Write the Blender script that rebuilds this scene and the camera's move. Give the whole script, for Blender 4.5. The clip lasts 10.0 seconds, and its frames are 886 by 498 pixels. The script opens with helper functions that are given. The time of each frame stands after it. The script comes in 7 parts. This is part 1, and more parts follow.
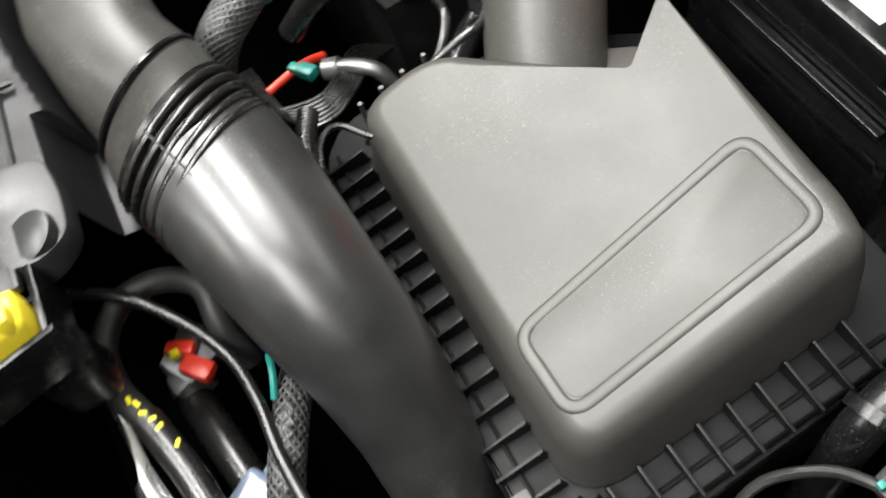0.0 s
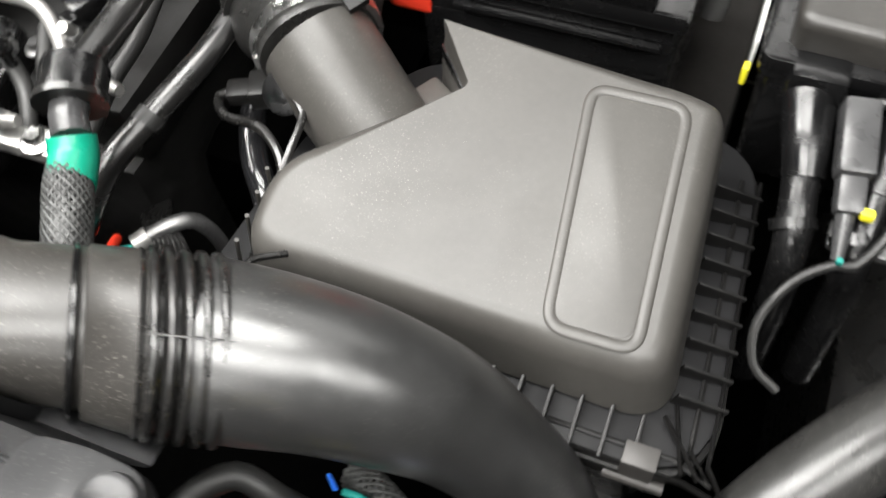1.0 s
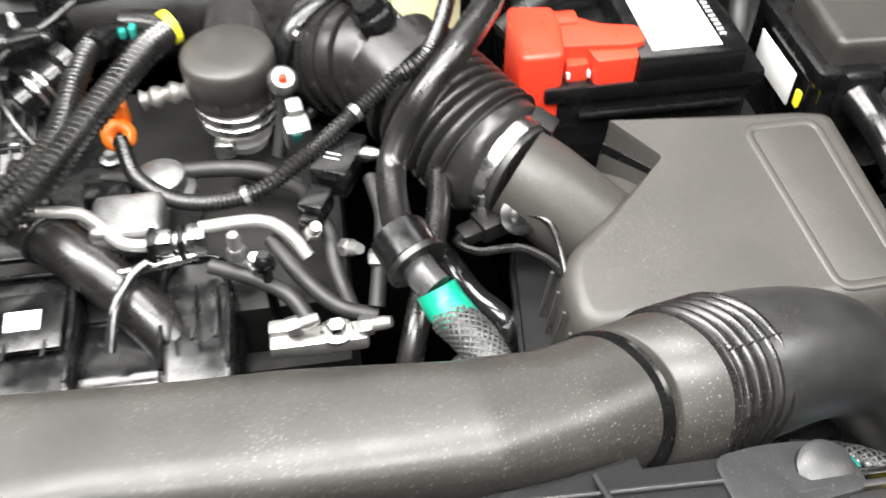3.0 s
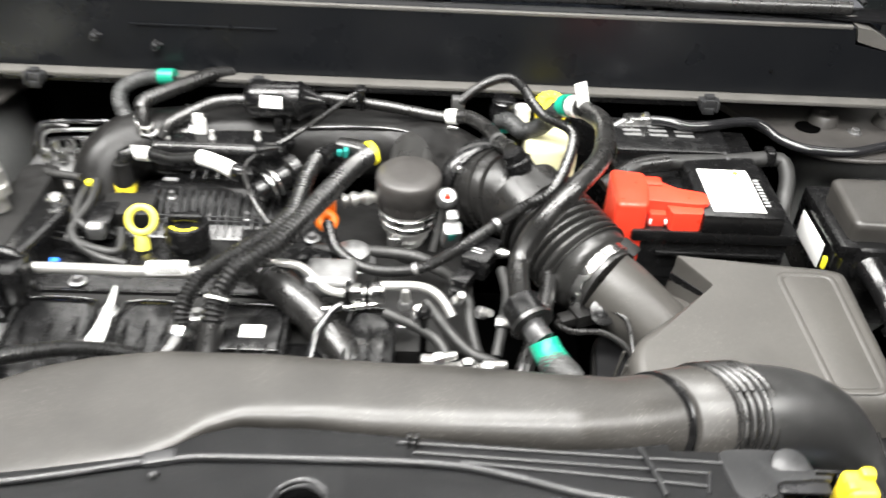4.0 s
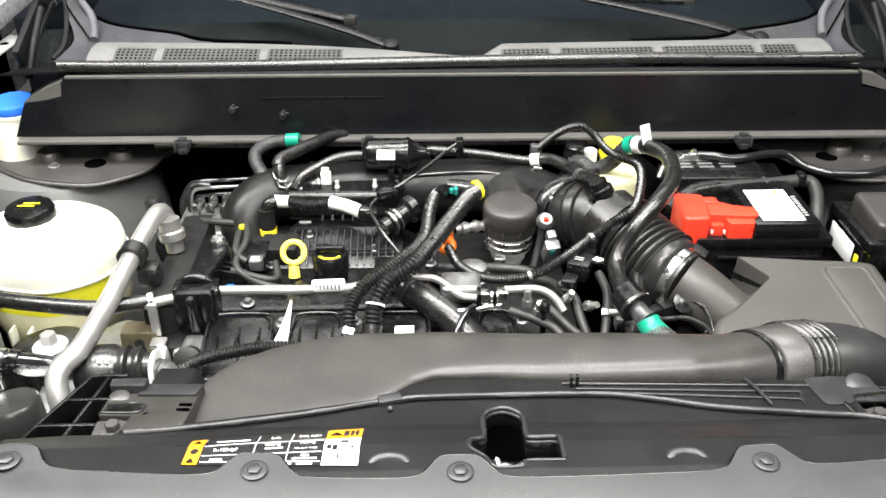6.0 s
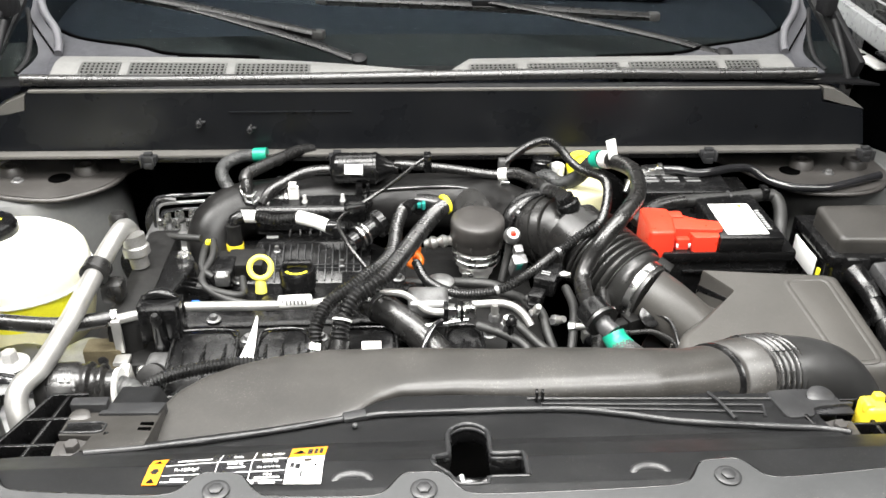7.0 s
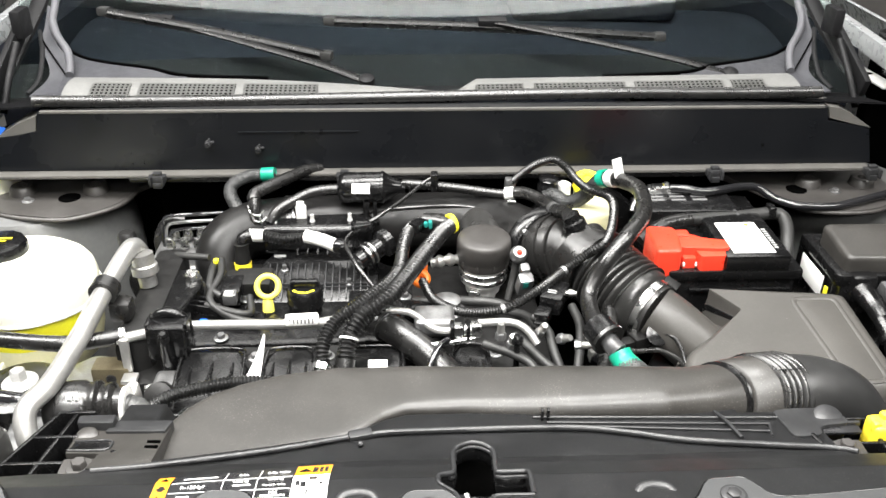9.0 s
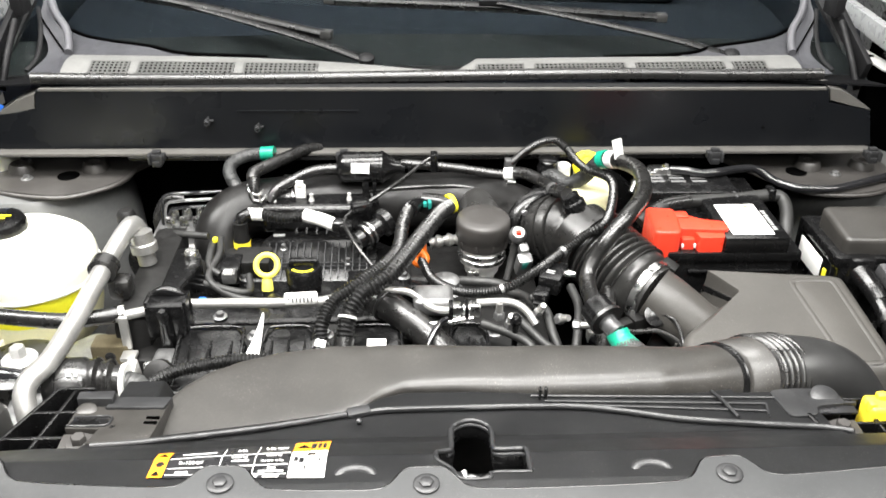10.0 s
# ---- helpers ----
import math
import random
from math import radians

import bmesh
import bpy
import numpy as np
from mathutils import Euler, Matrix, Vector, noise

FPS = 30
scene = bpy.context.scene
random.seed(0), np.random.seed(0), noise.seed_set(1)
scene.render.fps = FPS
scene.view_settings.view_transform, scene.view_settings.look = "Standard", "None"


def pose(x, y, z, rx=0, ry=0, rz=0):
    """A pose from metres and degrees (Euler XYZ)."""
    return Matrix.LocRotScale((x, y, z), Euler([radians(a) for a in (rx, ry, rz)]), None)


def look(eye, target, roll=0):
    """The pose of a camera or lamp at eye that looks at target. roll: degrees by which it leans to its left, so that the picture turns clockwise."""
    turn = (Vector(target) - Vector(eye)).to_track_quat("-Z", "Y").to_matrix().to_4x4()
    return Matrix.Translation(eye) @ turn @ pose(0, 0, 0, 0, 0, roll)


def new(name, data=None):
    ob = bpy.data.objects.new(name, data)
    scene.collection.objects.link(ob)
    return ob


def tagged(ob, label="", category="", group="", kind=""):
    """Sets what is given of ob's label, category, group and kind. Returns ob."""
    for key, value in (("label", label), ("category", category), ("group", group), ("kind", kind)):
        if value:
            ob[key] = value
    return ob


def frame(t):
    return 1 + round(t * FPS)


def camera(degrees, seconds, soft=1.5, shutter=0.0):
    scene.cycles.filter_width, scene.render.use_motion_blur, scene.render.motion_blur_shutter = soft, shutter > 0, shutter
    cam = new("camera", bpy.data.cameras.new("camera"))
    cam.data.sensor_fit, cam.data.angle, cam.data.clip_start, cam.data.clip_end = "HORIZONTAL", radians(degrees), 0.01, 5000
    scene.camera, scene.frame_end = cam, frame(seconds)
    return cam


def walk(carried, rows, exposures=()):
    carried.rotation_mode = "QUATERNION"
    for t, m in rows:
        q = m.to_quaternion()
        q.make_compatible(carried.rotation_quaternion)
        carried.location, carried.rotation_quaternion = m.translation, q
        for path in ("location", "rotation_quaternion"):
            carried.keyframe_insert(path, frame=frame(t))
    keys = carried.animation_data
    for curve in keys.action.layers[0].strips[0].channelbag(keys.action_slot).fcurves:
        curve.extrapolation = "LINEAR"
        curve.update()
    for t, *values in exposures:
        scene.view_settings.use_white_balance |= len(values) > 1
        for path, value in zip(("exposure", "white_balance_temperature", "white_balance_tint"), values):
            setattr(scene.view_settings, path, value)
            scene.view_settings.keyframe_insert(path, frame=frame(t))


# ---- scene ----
cam = camera(53.66, 10.0, soft=1.5, shutter=0.5)
PATH = (
    (0, (0.6814, 0.0945, 1.3482), (0.2692, 0.1396, 0.6641), -25.02),
    (0.2, (0.6610, 0.0713, 1.3412), (0.2694, 0.1774, 0.6518), -21.65),
    (0.5, (0.6304, 0.0557, 1.3530), (0.3153, 0.2512, 0.6441), -16.53),
    (0.8, (0.5905, -0.0253, 1.3633), (0.3385, 0.2835, 0.6696), -10.89),
    (1, (0.5464, -0.0784, 1.3797), (0.3570, 0.2811, 0.6906), -7.69),
    (1.3, (0.5102, -0.1185, 1.3947), (0.3897, 0.3164, 0.7342), -3.81),
    (1.5, (0.4832, -0.1149, 1.3954), (0.4020, 0.3603, 0.7569), -2.38),
    (1.8, (0.4230, -0.0886, 1.3916), (0.4016, 0.4069, 0.7638), -0.11),
    (2, (0.3943, -0.0946, 1.3926), (0.3896, 0.4119, 0.7734), -0.37),
    (2.2, (0.3340, -0.1081, 1.4003), (0.3791, 0.3940, 0.7791), 1.07),
    (2.5, (0.2365, -0.1568, 1.4017), (0.3266, 0.3541, 0.7928), 1.21),
    (2.7, (0.1883, -0.1860, 1.4006), (0.2748, 0.3295, 0.7950), -0.08),
    (3.8, (0.1128, -0.4279, 1.5268), (0.1408, 0.2008, 1.0329), 2.42),
    (4, (0.0833, -0.4893, 1.5435), (0.0972, 0.1533, 1.0672), 2.87),
    (4.5, (-0.0326, -0.6226, 1.5637), (-0.0428, 0.0390, 1.1140), -1.63),
    (5, (-0.0911, -0.6983, 1.5931), (-0.1083, -0.0326, 1.1497), -4.86),
    (5.5, (-0.0854, -0.7202, 1.5941), (-0.0818, -0.0403, 1.1725), -1.44),
    (6, (-0.0723, -0.7212, 1.5990), (-0.0542, -0.0377, 1.1838), 0.12),
    (7.5, (-0.0634, -0.7164, 1.6022), (-0.0151, -0.0252, 1.2023), 0.99),
    (8, (-0.0680, -0.7113, 1.5993), (-0.0232, -0.0180, 1.2027), 0.69),
    (8.5, (-0.0620, -0.7162, 1.6009), (-0.0319, -0.0203, 1.2075), 0.13),
    (9, (-0.0606, -0.7239, 1.6035), (-0.0260, -0.0264, 1.2133), 0.56),
    (9.5, (-0.0586, -0.7275, 1.6026), (-0.0252, -0.0300, 1.2122), 0.69),
    (10, (-0.0603, -0.7262, 1.6005), (-0.0253, -0.0366, 1.1964), 0.93),
)
walk(cam, [(t, look(eye, target, roll)) for t, eye, target, roll in PATH],
     exposures=((0.0, -0.22), (1.0, -0.15), (1.6, 0.18), (2.5, 0.15), (4.0, 0.25), (4.6, 0.2), (5.0, -0.24), (5.5, -0.24), (6.0, -0.04), (10.0, 0.14)))

# ---- light: a closed workshop with unseen, added ceiling strip lamps ----
world = bpy.data.worlds.new("workshop_air")
scene.world = world
world.use_nodes = True
world.node_tree.nodes["Background"].inputs[0].default_value = (0.9, 0.95, 1.0, 1)
world.node_tree.nodes["Background"].inputs[1].default_value = 0.0
# unseen lamps set to suit the highlights; fifth adds the windscreen's bright band
LAMPS = ((0.0, -0.90, 114.0, 1.7), (-0.1, 0.32, 94.0, 1.5), (-1.75, 0.25, 122.0, 1.5), (1.75, -0.5, 58.0, 1.5), (0.1, 1.83, 38.0, 3.2), (0.0, -2.9, 62.0, 1.5))
LAMP_Z = 2.93
for lx, ly, watts, wide in LAMPS:
    ld = bpy.data.lights.new("unseen_lamp", "AREA")
    ld.shape, ld.size, ld.size_y, ld.energy, ld.color = "RECTANGLE", wide, 0.75, watts, (1.0, 0.985, 0.955)
    lo = new("unseen_lamp", ld)
    lo.matrix_world = pose(lx, ly, LAMP_Z)


# ---- materials ----
def material(name, base, rough=0.5, metal=0.0, var=0.25, scale=30.0, bump=0.0, bump_scale=900.0, spots=0.0,
             spot_color=(0.35, 0.33, 0.3), spot_scale=800.0, coat=0.0, rough_var=0.1, spec=0.5, sss=0.0, per_piece=0.0):
    """A surface with colour variation at two scales, fine grain relief, and dust specks of their own shape."""
    m = bpy.data.materials.new(name)
    m.use_nodes = True
    nt = m.node_tree
    n, l = nt.nodes, nt.links
    b = n["Principled BSDF"]
    co = n.new("ShaderNodeTexCoord").outputs["Object"]

    def noise_at(s, detail=4.0):
        t = n.new("ShaderNodeTexNoise")
        t.inputs["Scale"].default_value, t.inputs["Detail"].default_value = s, detail
        l.new(co, t.inputs["Vector"])
        return t.outputs["Fac"]

    def ramp(src, lo, hi, a, c):
        r = n.new("ShaderNodeMapRange")
        for k, v in (("From Min", lo), ("From Max", hi), ("To Min", a), ("To Max", c)):
            r.inputs[k].default_value = v
        l.new(src, r.inputs["Value"])
        return r.outputs["Result"]

    def mul(a, c):
        x = n.new("ShaderNodeMath")
        x.operation = "MULTIPLY"
        l.new(a, x.inputs[0])
        if isinstance(c, float):
            x.inputs[1].default_value = c
        else:
            l.new(c, x.inputs[1])
        return x.outputs[0]

    coarse = ramp(noise_at(scale), 0.3, 0.7, 1 - var, 1 + var)
    fine = ramp(noise_at(scale * 14), 0.3, 0.7, 1 - var * 0.5, 1 + var * 0.5)
    tone = mul(coarse, fine)
    if per_piece:
        oi = n.new("ShaderNodeObjectInfo")
        tone = mul(tone, ramp(oi.outputs["Random"], 0, 1, 1 - per_piece, 1 + per_piece))
    mix = n.new("ShaderNodeVectorMath")
    mix.operation = "SCALE"
    mix.inputs[0].default_value = base
    l.new(tone, mix.inputs["Scale"])
    colour = mix.outputs[0]
    if spots:
        cover = mul(ramp(noise_at(spot_scale, 2.0), 0.62, 0.72, 0.0, 1.0), ramp(noise_at(9.0), 0.42, 0.68, 0.0, spots))
        mx = n.new("ShaderNodeMix")
        mx.data_type = "RGBA"
        l.new(cover, mx.inputs["Factor"])
        l.new(colour, mx.inputs["A"])
        mx.inputs["B"].default_value = (*spot_color, 1)
        colour = mx.outputs["Result"]
    l.new(colour, b.inputs["Base Color"])
    l.new(ramp(noise_at(scale * 2.2), 0.3, 0.7, max(rough - rough_var, 0.03), min(rough + rough_var, 1)), b.inputs["Roughness"])
    b.inputs["Metallic"].default_value = metal
    b.inputs["Specular IOR Level"].default_value = spec
    b.inputs["Coat Weight"].default_value = coat
    b.inputs["Coat Roughness"].default_value = 0.06
    if sss:
        b.inputs["Subsurface Weight"].default_value = sss
        b.inputs["Subsurface Radius"].default_value = (0.02, 0.02, 0.012)
    if bump:
        bp = n.new("ShaderNodeBump")
        bp.inputs["Strength"].default_value, bp.inputs["Distance"].default_value = bump, 0.00012 if bump_scale > 700 else 0.0003
        l.new(noise_at(bump_scale, 2.0), bp.inputs["Height"])
        l.new(bp.outputs["Normal"], b.inputs["Normal"])
    return m


M = dict(
    lid=material("grained_grey_plastic", (0.047, 0.0446, 0.0408), 0.42, rough_var=0.04, bump=0.35, spots=0.45, spot_scale=900, var=0.12, scale=14),
    duct=material("smooth_black_plastic", (0.021, 0.021, 0.021), 0.34, rough_var=0.05, spec=1.0, bump=0.15, spots=0.22, spot_scale=700, var=0.2),
    dusty=material("dusty_black_plastic", (0.029, 0.0273, 0.025), 0.38, rough_var=0.06, bump=0.35, spots=0.45, spot_scale=700, var=0.2, scale=18),
    cover=material("matt_black_plastic", (0.021, 0.0213, 0.0222), 0.38, rough_var=0.06, bump=0.25, spots=0.2, spot_scale=620, var=0.15, scale=16),
    apron=material("grey_grained_plastic", (0.029, 0.0300, 0.0308), 0.44, bump=0.35, spots=0.35, var=0.15, scale=12),
    black=material("black_plastic", (0.0045, 0.0045, 0.0047), 0.23, spec=0.5, bump=0.15, spots=0.12, var=0.2),
    # void: deep shade of gaps and holes as a near-black colour, also seams
    void=material("shade_and_seam_black", (0.0010, 0.0010, 0.0010), 0.8, var=0.2, spec=0.0),
    gloss=material("gloss_black_plastic", (0.012, 0.012, 0.013), 0.16, var=0.2, coat=0.6, rough_var=0.05),
    panel=material("satin_black_panel", (0.0060, 0.0066, 0.0078), 0.32, spec=0.22, bump=0.12, spots=0.12, var=0.12, scale=6),
    throttle=material("scuffed_black_rubber", (0.011, 0.0107, 0.0103), 0.30, spec=0.45, rough_var=0.08, bump=0.25, spots=0.3, var=0.25, scale=20),
    darkbraid=material("dark_braided_sleeve", (0.030, 0.031, 0.031), 0.42, bump=1.0, bump_scale=600, var=0.6, scale=95),
    screenblack=material("dusty_black_underlay", (0.003, 0.003, 0.0034), 0.8, spec=0.05, spots=0.6, spot_scale=420, spot_color=(0.10, 0.10, 0.10), var=0.2),
    rubber=material("black_rubber", (0.0085, 0.0083, 0.0081), 0.29, rough_var=0.06, spec=0.72, bump=0.2, spots=0.3, var=0.25),
    loom=material("black_corrugated_loom", (0.007, 0.007, 0.007), 0.30, spec=0.75, spots=0.12, var=0.2),
    braid=material("grey_braided_sleeve", (0.045, 0.046, 0.045), 0.45, bump=0.5, bump_scale=500, var=0.5, scale=90),
    tape=material("cloth_tape", (0.016, 0.016, 0.0155), 0.5, bump=0.6, bump_scale=600, var=0.3),
    alu=material("cast_aluminium", (0.42, 0.415, 0.40), 0.42, 0.85, bump=0.5, bump_scale=260, var=0.2),
    bright=material("bright_metal", (0.62, 0.62, 0.61), 0.27, 1.0, var=0.12),
    pipe=material("brushed_aluminium_pipe", (0.44, 0.435, 0.42), 0.38, 0.75, var=0.1, scale=20),
    steel=material("grey_steel", (0.3, 0.3, 0.3), 0.4, 0.9, var=0.25),
    darkmetal=material("dark_cast_iron", (0.010, 0.0097, 0.0094), 0.55, 0.4, bump=0.5, bump_scale=300, var=0.35),
    body=material("primer_grey_metal", (0.12, 0.122, 0.12), 0.38, 0.1, var=0.12, scale=9, coat=0.2),
    bodydark=material("dark_sheet_metal", (0.038, 0.0355, 0.0335), 0.42, 0.1, var=0.18, scale=9, spots=0.2),
    paint=material("silver_grey_paint", (0.3, 0.305, 0.31), 0.3, 0.2, var=0.06, coat=0.5),
    white=material("white_plastic", (0.70, 0.70, 0.675), 0.4, var=0.05),
    milky=material("milky_plastic", (0.74, 0.74, 0.64), 0.33, var=0.06, scale=12, sss=0.35),
    coolant=material("yellow_coolant_tank", (0.78, 0.74, 0.03), 0.33, var=0.08, sss=0.2),
    brass=material("dull_yellow_metal", (0.15, 0.125, 0.075), 0.45, 0.5, bump=0.3, var=0.25),
    bluegrey=material("blue_grey_plastic", (0.12, 0.15, 0.21), 0.25, var=0.15, coat=0.5),
    wiperarm=material("satin_wiper_arm", (0.004, 0.004, 0.0042), 0.32, spec=0.2, bump=0.1, spots=0.08, var=0.15),
    wiper=material("matt_wiper_black", (0.006, 0.006, 0.0065), 0.55, spec=0.2, var=0.15),
    hoserubber=material("worn_hose_rubber", (0.021, 0.0207, 0.020), 0.30, spec=0.65, rough_var=0.05, bump=0.25, spots=0.25, var=0.15, scale=20),
    mattblack=material("matt_black_pipe", (0.0065, 0.0063, 0.0062), 0.38, spec=0.28, bump=0.25, spots=0.2, var=0.2),
    slate=material("slate_grey_paint", (0.034, 0.0345, 0.039), 0.45, spec=0.35, var=0.12, spots=0.15),
    lilac=material("soft_grey_trim", (0.075, 0.075, 0.082), 0.45, var=0.1),
    # colour of the unseen ceiling, dark to cut fill light and reflections
    soffit=material("unseen_dark_ceiling", (0.03, 0.031, 0.033), 0.7, var=0.05, scale=2),
    gusset=material("grey_body_primer", (0.085, 0.082, 0.076), 0.4, var=0.1, coat=0.2),
    rust=material("brown_plastic", (0.036, 0.026, 0.019), 0.4, var=0.2),
    zinc=material("pale_zinc", (0.58, 0.575, 0.56), 0.4, 0.35, bump=0.3, var=0.12),
    paleyellow=material("pale_yellow_plastic", (0.86, 0.77, 0.11), 0.4, var=0.08),
    greyplug=material("grey_plug_plastic", (0.045, 0.045, 0.046), 0.3, var=0.15),
    cream=material("cream_plastic", (0.72, 0.69, 0.44), 0.4, var=0.08),
    yellow=material("yellow_plastic", (0.86, 0.68, 0.04), 0.38, var=0.08),
    sun=material("bright_yellow_paint", (0.86, 0.78, 0.03), 0.45, var=0.1),
    green=material("green_tape", (0.005, 0.24, 0.15), 0.36, var=0.12),
    teal=material("teal_plastic", (0.01, 0.2, 0.17), 0.4, var=0.15),
    orange=material("orange_plastic", (0.8, 0.17, 0.01), 0.38, var=0.1),
    red=material("red_plastic", (0.74, 0.045, 0.02), 0.36, var=0.05, bump=0.1),
    blue=material("blue_plastic", (0.02, 0.14, 0.66), 0.36, var=0.06),
    paper=material("white_paper", (0.82, 0.82, 0.8), 0.55, var=0.04),
    decal=material("decal_and_shade_black", (0.014, 0.014, 0.015), 0.3, var=0.1),
    amber=material("amber_print", (0.66, 0.25, 0.012), 0.4, var=0.05),
    ink=material("grey_ink", (0.12, 0.12, 0.12), 0.5, var=0.1),
    greyprint=material("pale_print", (0.34, 0.34, 0.34), 0.5, var=0.1),
    cowl=material("grey_cowl_plastic", (0.11, 0.11, 0.106), 0.55, bump=0.3, spots=0.5, var=0.12, scale=12),
    concrete=material("sealed_concrete", (0.13, 0.127, 0.12), 0.35, var=0.15, scale=3, bump=0.3, bump_scale=120),
    # colour of the added walls, grey to limit bounced light
    plaster=material("added_grey_wall", (0.14, 0.137, 0.13), 0.6, var=0.05, scale=2),
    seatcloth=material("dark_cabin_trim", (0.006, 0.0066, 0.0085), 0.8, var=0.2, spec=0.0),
    # seat trim is near-black, with the cabin's shade in its colour
    cabin=material("shaded_cabin_trim", (0.015, 0.017, 0.022), 0.8, var=0.1, spec=0.0),
)
glass = bpy.data.materials.new("windscreen_glass")
glass.use_nodes = True
gb = glass.node_tree.nodes["Principled BSDF"]
gb.inputs["Base Color"].default_value = (0.82, 0.93, 0.9, 1)
gb.inputs["Roughness"].default_value, gb.inputs["Transmission Weight"].default_value, gb.inputs["IOR"].default_value = 0.02, 1.0, 1.45
M["glass"] = glass
clear = bpy.data.materials.new("clear_tube")
clear.use_nodes = True
cb = clear.node_tree.nodes["Principled BSDF"]
cb.inputs["Base Color"].default_value = (0.9, 0.9, 0.88, 1)
cb.inputs["Roughness"].default_value, cb.inputs["Transmission Weight"].default_value = 0.12, 0.9
M["clear"] = clear

# ---- building helpers ----
ORIGIN = {}


def thing(name, at, label, category, group="", kind=""):
    ob = new(name)
    ob.location = at
    ob.empty_display_size = 0.02
    ORIGIN[ob] = Vector(at)
    return tagged(ob, label, category, group, kind)


def part(name, bm, mat, parent=None, label="", smooth=45, kind=""):
    """Links a bmesh, made in world places, as one mesh under a thing or a part."""
    at = ORIGIN[parent] if parent else Vector((0, 0, 0))
    bmesh.ops.translate(bm, verts=bm.verts, vec=-at)
    bmesh.ops.recalc_face_normals(bm, faces=bm.faces)
    me = bpy.data.meshes.new(name)
    for f in bm.faces:
        f.smooth = smooth > 0
    if smooth:
        for e in bm.edges:
            if len(e.link_faces) == 2 and e.calc_face_angle(0) > radians(smooth):
                e.smooth = False
    bm.to_mesh(me)
    bm.free()
    me.materials.append(M[mat] if isinstance(mat, str) else mat)
    ob = new(name, me)
    if parent:
        ob.parent = parent
    ORIGIN[ob] = at
    return tagged(ob, label, kind=kind)


def solo(name, bm, mat, label, category, group="", kind="", smooth=45):
    """A thing of one mesh."""
    return tagged(part(name, bm, mat, None, label, smooth), "", category, group, kind)


def join(*bms):
    out = bmesh.new()
    for b in bms:
        tmp = bpy.data.meshes.new("tmp")
        b.to_mesh(tmp)
        out.from_mesh(tmp)
        bpy.data.meshes.remove(tmp)
        b.free()
    return out


def moved(bm, m):
    bmesh.ops.transform(bm, matrix=m, verts=bm.verts)
    return bm


def bevel_all(bm, r, seg=2, angle=30):
    if r > 0:
        es = [e for e in bm.edges if len(e.link_faces) == 2 and e.calc_face_angle(0) > radians(angle)]
        bmesh.ops.bevel(bm, geom=es, offset=r, segments=seg, affect="EDGES", profile=0.6, clamp_overlap=True)
    return bm


def box(c, s, r=0.003, seg=2, turn=(0, 0, 0), taper=1.0):
    bm = bmesh.new()
    bmesh.ops.create_cube(bm, size=1)
    for v in bm.verts:
        k = taper if v.co.z > 0 else 1.0
        v.co = Vector((v.co.x * s[0] * k, v.co.y * s[1] * k, v.co.z * s[2]))
    bevel_all(bm, min(r, min(s) * 0.45), seg)
    return moved(bm, pose(*c, *turn))


def prism(outline, z0, z1, r=0.004, seg=2, top=None):
    """A body over a plan outline; top(x, y) may tilt or shape its upper face."""
    bm = bmesh.new()
    lo = [bm.verts.new((x, y, z0)) for x, y in outline]
    hi = [bm.verts.new((x, y, top(x, y) if top else z1)) for x, y in outline]
    n = len(outline)
    bm.faces.new(hi)
    bm.faces.new(lo[::-1])
    for i in range(n):
        bm.faces.new((lo[i], lo[(i + 1) % n], hi[(i + 1) % n], hi[i]))
    bmesh.ops.recalc_face_normals(bm, faces=bm.faces)
    return bevel_all(bm, r, seg, 25)


def rounded(outline, r, seg=5):
    """A plan outline with its corners rounded."""
    out = []
    n = len(outline)
    for i in range(n):
        p, a, b = Vector(outline[i]), Vector(outline[i - 1]), Vector(outline[(i + 1) % n])
        u, w = (a - p), (b - p)
        k = min(r if isinstance(r, float) else r[i], u.length * 0.45, w.length * 0.45)
        p0, p1 = p + u.normalized() * k, p + w.normalized() * k
        for j in range(seg + 1):
            t = j / seg
            q = p0 * (1 - t) ** 2 + p * 2 * t * (1 - t) + p1 * t * t
            out.append((q.x, q.y))
    return out


def smooth_path(pts, step=0.006):
    """Points along a smooth curve through pts, at about even steps."""
    P = [Vector(p) for p in pts]
    if len(P) == 2:
        n = max(2, int((P[1] - P[0]).length / step))
        return [P[0].lerp(P[1], i / n) for i in range(n + 1)]
    Q = [P[0] * 2 - P[1]] + P + [P[-1] * 2 - P[-2]]
    out = []
    for i in range(1, len(Q) - 2):
        a, b, c, d = Q[i - 1:i + 3]
        n = max(2, int((c - b).length / step))
        for j in range(n):
            t = j / n
            out.append(0.5 * (2 * b + (c - a) * t + (2 * a - 5 * b + 4 * c - d) * t * t + (3 * b - a - 3 * c + d) * t ** 3))
    out.append(P[-1].copy())
    return out


def even_steps(path, step):
    """The same curve, cut at exactly even distances."""
    out, carry = [path[0]], 0.0
    for a, b in zip(path, path[1:]):
        d = (b - a).length
        t = step - carry
        while t <= d:
            out.append(a.lerp(b, t / d))
            t += step
        carry = d - (t - step)
    return out


